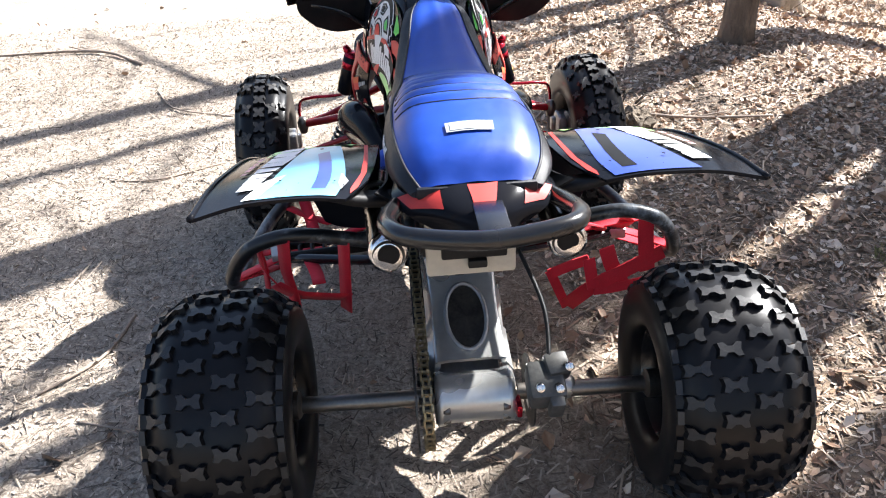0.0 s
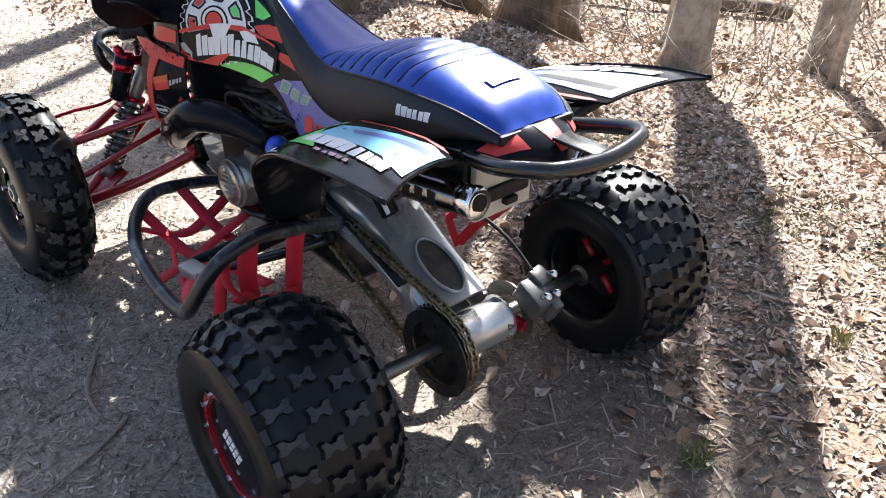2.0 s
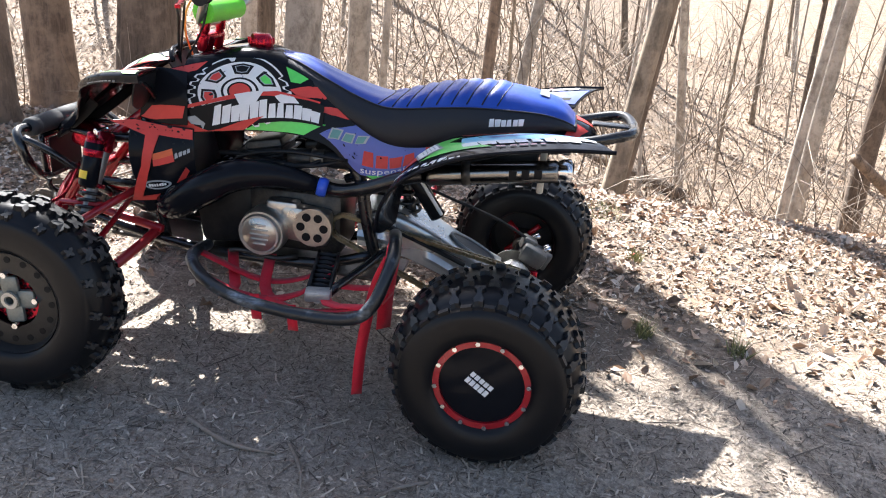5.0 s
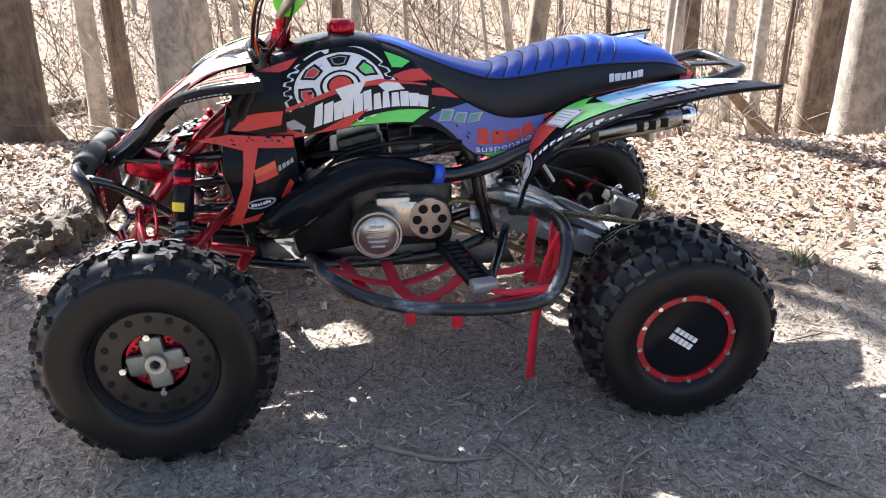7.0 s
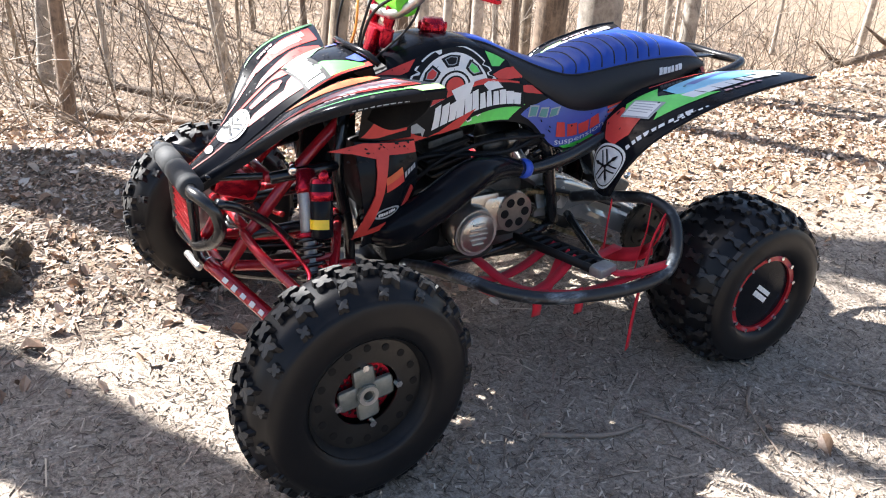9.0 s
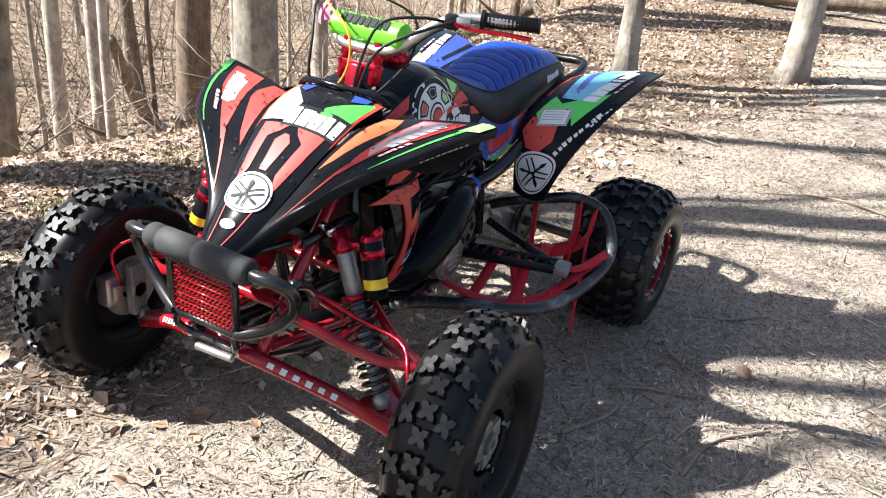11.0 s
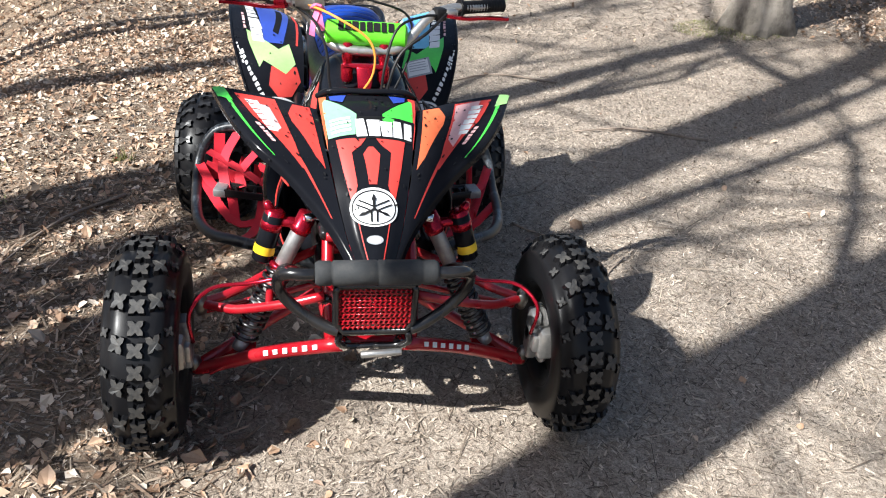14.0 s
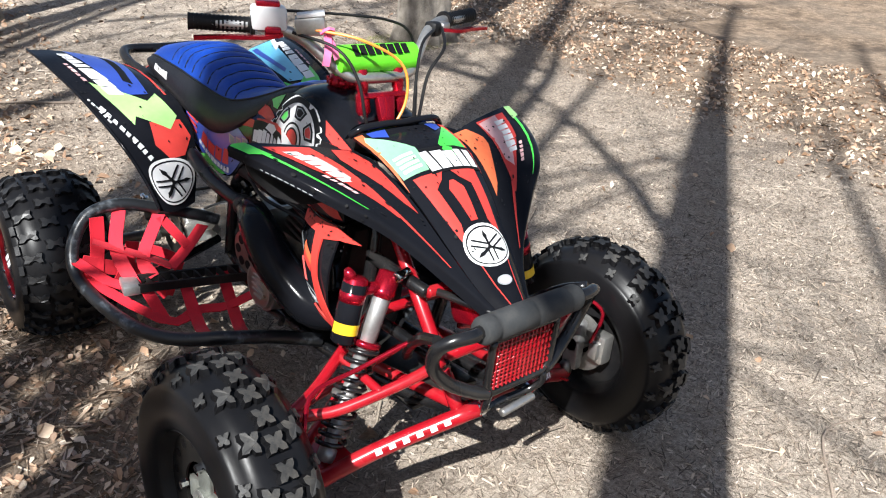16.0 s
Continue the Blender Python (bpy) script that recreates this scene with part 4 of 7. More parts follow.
def front_wheel(side):
    half = 0.086
    turn = 0 if side > 0 else math.pi
    m = Matrix.Translation((side * 0.553, *FRONT)) @ Matrix.Rotation(radians(1.5), 4, "Z") @ Matrix.Rotation(radians(-2 * side), 4, "Y") @ Matrix.Rotation(turn, 4, "Z")
    tyre = tyre_part("front_tyre", tyre_mesh(0.265, half, 0.142, 0.024, front_lugs, m), m, "tall knobbly black front tyre")
    part("rim", turned_x([(half * 0.80, 0.149), (half * 0.87, 0.145), (half * 0.72, 0.136), (0.03, 0.130), (-0.05, 0.130), (-half * 0.8, 0.140), (-half * 0.86, 0.148)], m), BLACK_MATT, tyre)
    # outer dish with round holes
    bm = disc_into(bmesh.new(), m, 0.134, half * 0.52, half * 0.58, 40, 0.076)
    part("rim_dish", bm, GUNMETAL, tyre)
    for k in range(16):
        a = 2 * math.pi * k / 16
        part("rim_hole", disc_into(bmesh.new(), m @ Matrix.Translation((half * 0.583, 0.114 * math.cos(a), 0.114 * math.sin(a))), 0.0092, 0, 0.001, 12), D_BLACK, tyre)
    part("brake_disc", disc_into(bmesh.new(), m, 0.070, half * 0.30, half * 0.34, 32, 0.03), RED_ANOD, tyre, "red ventilated disc")
    bm = bmesh.new()
    for k in range(24):
        a = 2 * math.pi * k / 24
        for r in (0.046, 0.058):
            disc_into(bm, m @ Matrix.Translation((half * 0.343, r * math.cos(a + r * 8), r * math.sin(a + r * 8))), 0.0042, 0, 0.0008, 8)
    part("disc_holes", bm, D_BLACK, tyre)
    hub = bmesh.new()
    disc_into(hub, m, 0.026, half * 0.3, half * 0.66, 20, 0.011)
    for k in range(4):
        a = k * math.pi / 2 + 0.12
        one = block((0.014, 0.052, 0.052), Matrix.Translation((half * 0.5, 0.040, 0)), 0.010)
        bmesh.ops.transform(one, matrix=m @ Matrix.Rotation(a, 4, "X"), verts=one.verts[:])
        join(hub, one)
    part("hub", hub, HUB, tyre, "cast four-lug hub")
    part("hub_cap", disc_into(bmesh.new(), m, 0.023, half * 0.64, half * 0.70, 24, 0.014), ALU, tyre)
    part("rim_back", turned_x([(-half * 0.30, 0.131), (-half * 0.32, 0.03)], m), BLACK_MATT, tyre)
    for k in range(4):
        a = k * math.pi / 2 + 0.12
        bolt_at(m, (half * 0.56, 0.073 * math.cos(a), 0.073 * math.sin(a)), 0.0085, 0.014, CHROME, tyre, "lug_nut")
    # knuckle, disc and caliper on the inner side
    k = side
    base = Vector((side * 0.553, *FRONT))
    bm = block((0.03, 0.05, 0.15), Matrix.Translation(base + Vector((-k * 0.085, 0, 0.0))), 0.008)
    rod(base + Vector((-k * 0.10, 0, 0)), base + Vector((k * 0.02, 0, 0)), 0.024, 14, bm)
    part("knuckle", bm, ALU_DULL, tyre)
    bm = disc_into(bmesh.new(), Matrix.Translation(base + Vector((-k * 0.062, 0, 0))), 0.085, -0.002, 0.002, 32, 0.035)
    part("inner_brake_disc", bm, ALU, tyre)
    bm = block((0.045, 0.05, 0.085), Matrix.Translation(base + Vector((-k * 0.07, 0.075, 0.02))), 0.01)
    block((0.02, 0.03, 0.05), Matrix.Translation(base + Vector((-k * 0.098, 0.075, 0.02))), 0.006, bm)
    part("caliper", bm, ALU, tyre)
    return tyre


for s in (-1, 1):
    rear_wheel(s)
    front_wheel(s)

# ---- rear axle, swingarm, chain, brake ----
part("axle", rod((-0.40, AXLE[0] - AXLE_SKEW * 0.4, AXLE[1]), (0.40, AXLE[0] + AXLE_SKEW * 0.4, AXLE[1]), 0.0175, 16), STEEL, bike, "bare steel rear axle")
swing_rows = []
for y, z, w, h in ((0.46, 0.405, 0.092, 0.055), (0.36, 0.40, 0.088, 0.060), (0.25, 0.362, 0.080, 0.058), (0.14, 0.308, 0.075, 0.054), (0.02, 0.252, 0.078, 0.050)):
    swing_rows.append([(-w, y, z - h), (-w, y, z + h * 0.7), (-w * 0.82, y, z + h), (0, y, z + h * 1.02), (w * 0.82, y, z + h), (w, y, z + h * 0.7), (w, y, z - h)])
swing = Skin(swing_rows, (0, -0.4, 1))
arm = part("swingarm", swing.mesh(16, 18, 0.012), SILVER, bike, "brushed aluminium swingarm with an oval recess")
pl = bmesh.new()
ov = [swing.at(0.81 + 0.155 * math.cos(2 * math.pi * k / 24), 0.5 + 0.11 * math.sin(2 * math.pi * k / 24)) + swing.normal(0.81, 0.5) * 0.006 for k in range(24)]
tube_into(pl, ov, 0.005, 6, closed=True)
part("recess_rim", pl, ALU_DULL, arm)
f = swing.sticker([[(0.81 + 0.15 * math.cos(2 * math.pi * k / 20), 0.5 + 0.105 * math.sin(2 * math.pi * k / 20)) for k in range(20)]], 0.005)
part("recess", f, DARK_STEEL, arm)
part("swingarm_foot", block((0.135, 0.40, 0.012), pose(0, 0.25, 0.300, 21, 0, 0), 0.004), ALU_DULL, arm)
carrier = turned([(0, 0.05), (0.03, 0.058), (0.1, 0.058), (0.16, 0.053), (0.84, 0.053), (0.9, 0.058), (0.97, 0.058), (1, 0.05)], (-0.085, AXLE[0] - 0.005, AXLE[1]), (0.085, AXLE[0] - 0.005, AXLE[1]), 30)
car = part("axle_carrier", carrier, SILVER, bike, "round aluminium axle carrier")
for k in range(7):
    a = math.pi * (0.95 + k * 0.16)
    c = Vector((0, AXLE[0] + 0.056 * math.cos(a), AXLE[1] + 0.056 * math.sin(a)))
    part("clamp_bolt", rod(c + Vector((-0.07, 0, 0)), c + Vector((-0.055, 0, 0)), 0.008, 8), STEEL, car)
    part("clamp_bolt", rod(c + Vector((0.055, 0, 0)), c + Vector((0.07, 0, 0)), 0.008, 8), STEEL, car)
SX = -0.102
sp = disc_into(bmesh.new(), Matrix.Translation((SX, *AXLE)), 0.098, -0.003, 0.003, 48, 0.06)
for k in range(38):
    a = 2 * math.pi * k / 38
    one = block((0.005, 0.011, 0.010), Matrix.Translation((SX, *AXLE)) @ Matrix.Rotation(a, 4, "X") @ Matrix.Translation((0, 0, 0.101)), 0.002, seg=1)
    join(sp, one)
sprocket = part("rear_sprocket", sp, DARK_STEEL, bike)
bm = disc_into(bmesh.new(), Matrix.Translation((SX - 0.004, *AXLE)), 0.066, -0.006, 0.004, 32, 0.018)
for k in range(5):
    a = 2 * math.pi * k / 5
    disc_into(bm, Matrix.Translation((SX - 0.012, AXLE[0] + 0.05 * math.cos(a), AXLE[1] + 0.05 * math.sin(a))), 0.008, -0.004, 0.002, 8)
part("sprocket_hub", bm, DARK_STEEL, sprocket)
part("sprocket_guard", disc_into(bmesh.new(), Matrix.Translation((SX - 0.022, AXLE[0], AXLE[1] - 0.010)), 0.108, -0.002, 0.002, 40, 0.080), DARK_STEEL, sprocket, "round dark sprocket guard")
# chain loop
y1, z1, r1 = 0.50, 0.405, 0.04
dy, dz = y1 - AXLE[0], z1 - AXLE[1]
dist = math.hypot(dy, dz)
beta, gam = math.atan2(dz, dy), math.asin((0.105 - r1) / dist)
loop = []
for k in range(22):
    a = beta + math.pi / 2 + gam * -1 + (math.pi + 2 * gam) * k / 21
    loop.append(Vector((SX, AXLE[0] + 0.105 * math.cos(a), AXLE[1] + 0.105 * math.sin(a))))
for k in range(8):
    a = beta - math.pi / 2 + gam + (math.pi - 2 * gam) * k / 7
    loop.append(Vector((SX, y1 + r1 * math.cos(a), z1 + r1 * math.sin(a))))
dense = []
for a, b in zip(loop, loop[1:] + loop[:1]):
    steps = max(1, round((b - a).length / 0.0008))
    dense += [a.lerp(b, i / steps) for i in range(steps)]
gap_len = 0.0155
bm = bmesh.new()
acc, last = 0.0, dense[0]
links = [dense[0]]
for p in dense[1:]:
    acc += (p - last).length
    last = p
    if acc >= gap_len:
        links.append(p)
        acc = 0
for i, (a, b) in enumerate(zip(links, links[1:] + links[:1])):
    d = b - a
    ang = math.atan2(d.z, d.y)
    w = 0.009 if i % 2 else 0.0065
    for sgn in (-1, 1):
        block((0.0018, 0.021, 0.0125), Matrix.Translation(a.lerp(b, 0.5) + Vector((sgn * w, 0, 0))) @ Matrix.Rotation(ang, 4, "X"), 0.003, bm, 1)
    rod(a + Vector((-0.0075, 0, 0)), a + Vector((0.0075, 0, 0)), 0.0045, 6, bm)
part("drive_chain", bm, BRONZE, bike, "greasy bronze-coloured drive chain", smooth=False)
part("chain_slider", tube([(SX, 0.46, 0.452), (SX, 0.3, 0.405), (SX, 0.12, 0.335)], 0.01, n=8, flat=(0.014, 0.004)), BLACK_MATT, bike)
part("rear_brake_disc", disc_into(bmesh.new(), Matrix.Translation((0.118, *AXLE)), 0.078, -0.002, 0.002, 40, 0.045), DARK_STEEL, bike)
bm = block((0.075, 0.085, 0.06), pose(0.14, -0.08, 0.300, 25, 0, 0), 0.01)
block((0.05, 0.05, 0.045), pose(0.165, -0.06, 0.327, 25, 0, 10), 0.008, bm)
block((0.03, 0.03, 0.06), pose(0.155, -0.12, 0.277, 25, 0, 0), 0.006, bm)
cal = part("rear_caliper", bm, CALIPER, bike, "cast brake caliper on the axle")
for dx, dy_, dz_ in ((0.12, -0.115, 0.327), (0.16, -0.11, 0.317), (0.185, -0.075, 0.342)):
    part("caliper_bolt", rod((dx, dy_, dz_), (dx, dy_ - 0.02, dz_ + 0.01), 0.009, 8), CHROME, cal)
part("axle_nut", turned([(0, 0.023), (0.2, 0.026), (0.8, 0.026), (1, 0.022)], (0.165, *AXLE), (0.215, *AXLE), 8), ALU, bike)
part("axle_clamp", block((0.012, 0.04, 0.03), pose(0.085, -0.082, 0.250, 0, 0, 0), 0.004), RED_ANOD, bike)
part("brake_hose", tube([(0.15, -0.07, 0.342), (0.16, 0.05, 0.40), (0.13, 0.2, 0.46), (0.10, 0.35, 0.52)], 0.005, n=14), BLACK_MATT, bike)

# rear shock
bm = rod((0.02, 0.30, 0.37), (0.02, 0.36, 0.62), 0.018, 12)
helix = [Vector((0.02 + 0.034 * math.cos(k * 0.7), 0.31 + 0.045 * k / 60 + 0.034 * math.sin(k * 0.7), 0.40 + 0.2 * k / 60)) for k in range(61)]
tube_into(bm, helix, 0.006, 6)
part("rear_shock", bm, BLACK_TUBE, bike)

res = part("shock_reservoir", rod((-0.075, 0.31, 0.60), (-0.055, 0.22, 0.46), 0.024, 14), BLACK, bike, "black shock reservoir with a pale stripe")
for k in (-1, 1):
    part("reservoir_stripe", rod(Vector((-0.092, 0.30, 0.60)) + Vector((0, -0.008 * k, 0.004 * k)), Vector((-0.073, 0.215, 0.47)) + Vector((0, -0.008 * k, 0.004 * k)), 0.0055, 6), D_WHITE, res)

# ---- heat shield and boxes under the tail ----
bm = block((0.165, 0.02, 0.15), pose(-0.005, -0.075, 0.655, 0, 0, 0), 0.006)
shield = part("rear_shield", bm, CREAM, bike, "cream rear shield with black slots")
for z, w, h in ((0.705, 0.10, 0.03), (0.635, 0.12, 0.032)):
    part("shield_slot", block((w, 0.012, h), pose(0.0, -0.088, z, 0, 0, 0), 0.004), BLACK_MATT, shield)
part("shield_latch", block((0.035, 0.016, 0.016), pose(0.005, -0.093, 0.61, 0, 0, 0), 0.003), BLACK_MATT, shield)
part("airbox", block((0.20, 0.36, 0.13), pose(0, 0.12, 0.67, 3, 0, 0), 0.02), BLACK_MATT, bike)
part("subframe", tube([(-0.09, -0.10, 0.74), (-0.10, 0.1, 0.68), (-0.11, 0.35, 0.62), (-0.10, 0.5, 0.56)], 0.014, n=12), BLACK_TUBE, bike)
part("subframe", tube([(0.09, -0.10, 0.74), (0.10, 0.1, 0.68), (0.11, 0.35, 0.62), (0.10, 0.5, 0.56)], 0.014, n=12), BLACK_TUBE, bike)


def muffler(side):
    a, b = Vector((side * 0.155, -0.125, 0.675)), Vector((side * 0.175, 0.26, 0.625))
    can = part("muffler", turned([(0, 0.026), (0.03, 0.031), (0.93, 0.033), (1, 0.024)], a, b, 22), MUFFLER, bike, "dark polished aluminium muffler can")
    d = (b - a).normalized()
    part("muffler_tip", turned([(0, 0.027), (0.1, 0.034), (0.55, 0.034), (0.75, 0.030), (1, 0.028)], a - d * 0.035, a + d * 0.01, 22), CHROME, can, "polished exhaust tip")
    bm = turned_x([(0, 0.028), (0.006, 0.018), (0.03, 0.016)], Matrix.Translation(a - d * 0.037) @ Matrix.Rotation(math.pi / 2, 4, "Z"), 20)
    part("muffler_outlet", bm, DARK_STEEL, can)
    bm = disc_into(bmesh.new(), Matrix.Translation(a - d * 0.036) @ Matrix.Rotation(math.pi / 2, 4, "Z"), 0.019, -0.001, 0.002, 18)
    part("muffler_bore", bm, D_BLACK, can)
    for i in range(3):
        c = a + d * (0.06 + 0.035 * i)
        part("muffler_mark", block((0.004, 0.022, 0.026), Matrix.Translation(c + Vector((side * 0.030, 0, 0))), 0.001), D_BLACK, can)
    part("muffler_band", turned([(0, 0.0345), (1, 0.0345)], a + d * 0.25, a + d * 0.275, 22), DARK_STEEL, can)
    part("link_pipe", tube([b - d * 0.02, b + Vector((0, 0.06, -0.02)), Vector((side * 0.16, 0.42, 0.56)), Vector((side * 0.13, 0.52, 0.53)), Vector((side * 0.13, 0.60, 0.55))], 0.021, n=16, seg=10), BLACK_TUBE, bike)
    # fat header bending out from the engine's front
    pts = [(side * 0.07, 0.93, 0.50), (side * 0.13, 1.03, 0.45), (side * 0.20, 1.00, 0.45), (side * 0.23, 0.90, 0.515), (side * 0.225, 0.80, 0.57), (side * 0.19, 0.69, 0.575), (side * 0.15, 0.58, 0.545)]
    path = smooth_path([Vector(p) for p in pts], 30)
    fat = [float(np.interp(i / (len(path) - 1), (0, 0.15, 0.35, 0.55, 0.72, 0.86, 1), (0.030, 0.044, 0.050, 0.051, 0.046, 0.036, 0.026))) for i in range(len(path))]
    part("header_pipe", tube_into(bmesh.new(), path, fat, 14), BLACK, bike, "fat glossy black header pipe")


muffler(-1)
muffler(1)
for s in (-1, 1):
    part("hose_clip", turned([(0, 0.026), (0.3, 0.029), (0.7, 0.029), (1, 0.026)], (s * 0.148, 0.573, 0.543), (s * 0.144, 0.545, 0.537), 16), BLUE_CLIP if s < 0 else DARK_STEEL, bike)

# ---- engine and frame ----
bm = block((0.19, 0.30, 0.20), pose(0.0, 0.66, 0.40, 0, 0, 0), 0.025)
engine = part("engine_case", bm, DARK_STEEL, bike, "grey engine case")
cyl = part("cylinder", block((0.13, 0.12, 0.16), pose(0, 0.76, 0.56, -12, 0, 0), 0.012), DARK_STEEL, engine)
for i in range(6):
    part("fin", block((0.17, 0.15, 0.010), pose(0, 0.74 + i * 0.008, 0.50 + i * 0.022, -12, 0, 0), 0.004, seg=1), DARK_STEEL, cyl)
for s in (-1, 1):
    c = part("clutch_cover", turned([(0, 0.072), (0.45, 0.074), (0.75, 0.068), (0.85, 0.061), (0.9, 0.060), (1, 0.053)], (s * 0.12, 0.735, 0.385), (s * 0.20, 0.735, 0.385), 32), CASE_ALU, engine, "round ribbed aluminium clutch cover")
    for i in range(5):
        z = -0.03 + i * 0.015
        w = math.sqrt(0.04 ** 2 - z * z) * 1.5
        part("rib", block((0.007, w, 0.0065), pose(s * 0.2015, 0.735, 0.385 + z, 0, 0, 0), 0.002), ALU, c)
    bm = block((0.06, 0.16, 0.115), pose(s * 0.125, 0.615, 0.41, 5, 0, 0), 0.02)
    block((0.05, 0.10, 0.07), pose(s * 0.125, 0.685, 0.445, 0, 0, 0), 0.012, bm)
    for r in (0.056, 0.066):
        part("cover_ring", disc_into(bmesh.new(), Matrix.Translation((s * (0.186 if r > 0.06 else 0.196), 0.735, 0.385)), r + 0.003, -0.004, 0.004, 36, r - 0.003), ALU, c)
    disc_into(bm, Matrix.Translation((s * 0.152, 0.585, 0.412)), 0.060, -0.007, 0.007, 32)
    cov = part("sprocket_cover", bm, CASE_ALU, engine, "silver sprocket cover with round holes")
    for k in range(6):
        a = 2 * math.pi * k / 6
        part("cover_hole", disc_into(bmesh.new(), Matrix.Translation((s * 0.1605, 0.585 + 0.036 * math.cos(a), 0.412 + 0.036 * math.sin(a))), 0.0132, -0.001, 0.001, 16), D_BLACK, cov)
part("oil_tank", block((0.19, 0.20, 0.21), pose(0, 0.885, 0.40, -8, 0, 0), 0.03), BLACK_MATT, engine)
part("carburettor", rod((0, 0.50, 0.60), (0, 0.62, 0.60), 0.04, 16), DARK_STEEL, engine)
both("intake_clamp", rod((-0.10, 0.565, 0.615), (-0.10, 0.605, 0.612), 0.026, 14), STEEL, bike)
both("intake_boot", turned([(0, 0.024), (0.3, 0.028), (1, 0.03)], (-0.10, 0.57, 0.615), (-0.10, 0.48, 0.62), 14), BLACK_MATT, bike)
both("throttle_body", rod((-0.09, 0.60, 0.61), (-0.085, 0.68, 0.60), 0.03, 14), DARK_STEEL, bike)
rc = random.Random(4)
for s in (-1, 1):
    for k in range(3):
        p = [(s * (0.10 + rc.uniform(0, 0.04)), 0.55 + rc.uniform(-0.1, 0.1), 0.63 + rc.uniform(-0.02, 0.03)), (s * 0.14, 0.66 + rc.uniform(-0.05, 0.05), 0.62 + rc.uniform(-0.03, 0.03)), (s * rc.uniform(0.08, 0.14), 0.78 + rc.uniform(-0.05, 0.05), 0.60), (s * 0.09, 0.9, 0.56 + rc.uniform(-0.05, 0.05))]
        part("engine_hose", tube(p, rc.uniform(0.004, 0.007), n=14), BLACK_MATT, bike)
part("skid_plate", block((0.20, 0.95, 0.012), pose(0, 0.80, 0.26, 3, 0, 0), 0.005), DARK_STEEL, bike)
for s in (-1, 1):
    part("frame_rail", tube([(s * 0.11, 0.40, 0.33), (s * 0.12, 0.6, 0.28), (s * 0.12, 0.95, 0.28), (s * 0.10, 1.25, 0.32), (s * 0.08, 1.44, 0.37)], 0.017, n=18), BLACK_TUBE, bike)
    part("frame_rail", tube([(s * 0.11, 0.40, 0.33), (s * 0.115, 0.43, 0.45), (s * 0.11, 0.46, 0.58), (s * 0.10, 0.55, 0.68)], 0.02, n=12), BLACK_TUBE, bike)
    part("frame_upright", tube([(s * 0.10, 1.42, 0.37), (s * 0.105, 1.35, 0.47), (s * 0.10, 1.22, 0.62), (s * 0.07, 1.05, 0.76)], 0.016, n=14), RED, bike)
    part("frame_upright", tube([(s * 0.10, 1.08, 0.30), (s * 0.125, 1.10, 0.45), (s * 0.13, 1.13, 0.60), (s * 0.10, 1.10, 0.74)], 0.016, n=14), BLACK_TUBE, bike)
    part("frame_tube", rod((s * 0.125, 1.10, 0.47), (s * 0.105, 1.38, 0.46), 0.014), BLACK_TUBE, bike)
    part("frame_tube", rod((s * 0.13, 1.13, 0.62), (s * 0.11, 1.30, 0.60), 0.015), BLACK_TUBE, bike)
    part("frame_tube", rod((s * 0.125, 1.08, 0.33), (s * 0.10, 1.40, 0.38), 0.014), RED, bike)
for y, z, w in ((1.42, 0.37, 0.10), (1.10, 0.45, 0.125), (1.30, 0.60, 0.11), (1.36, 0.47, 0.105)):
    part("frame_crossbar", rod((-w, y, z), (w, y, z), 0.013), RED, bike)
part("radiator", block((0.26, 0.035, 0.22), pose(0, 1.02, 0.55, -14, 0, 0), 0.006), BLACK_MATT, bike)
part("oil_tank", block((0.10, 0.12, 0.07), pose(0.0, 1.36, 0.565, 20, 0, 0), 0.02), RED_ANOD, bike, "red tank under the nose")

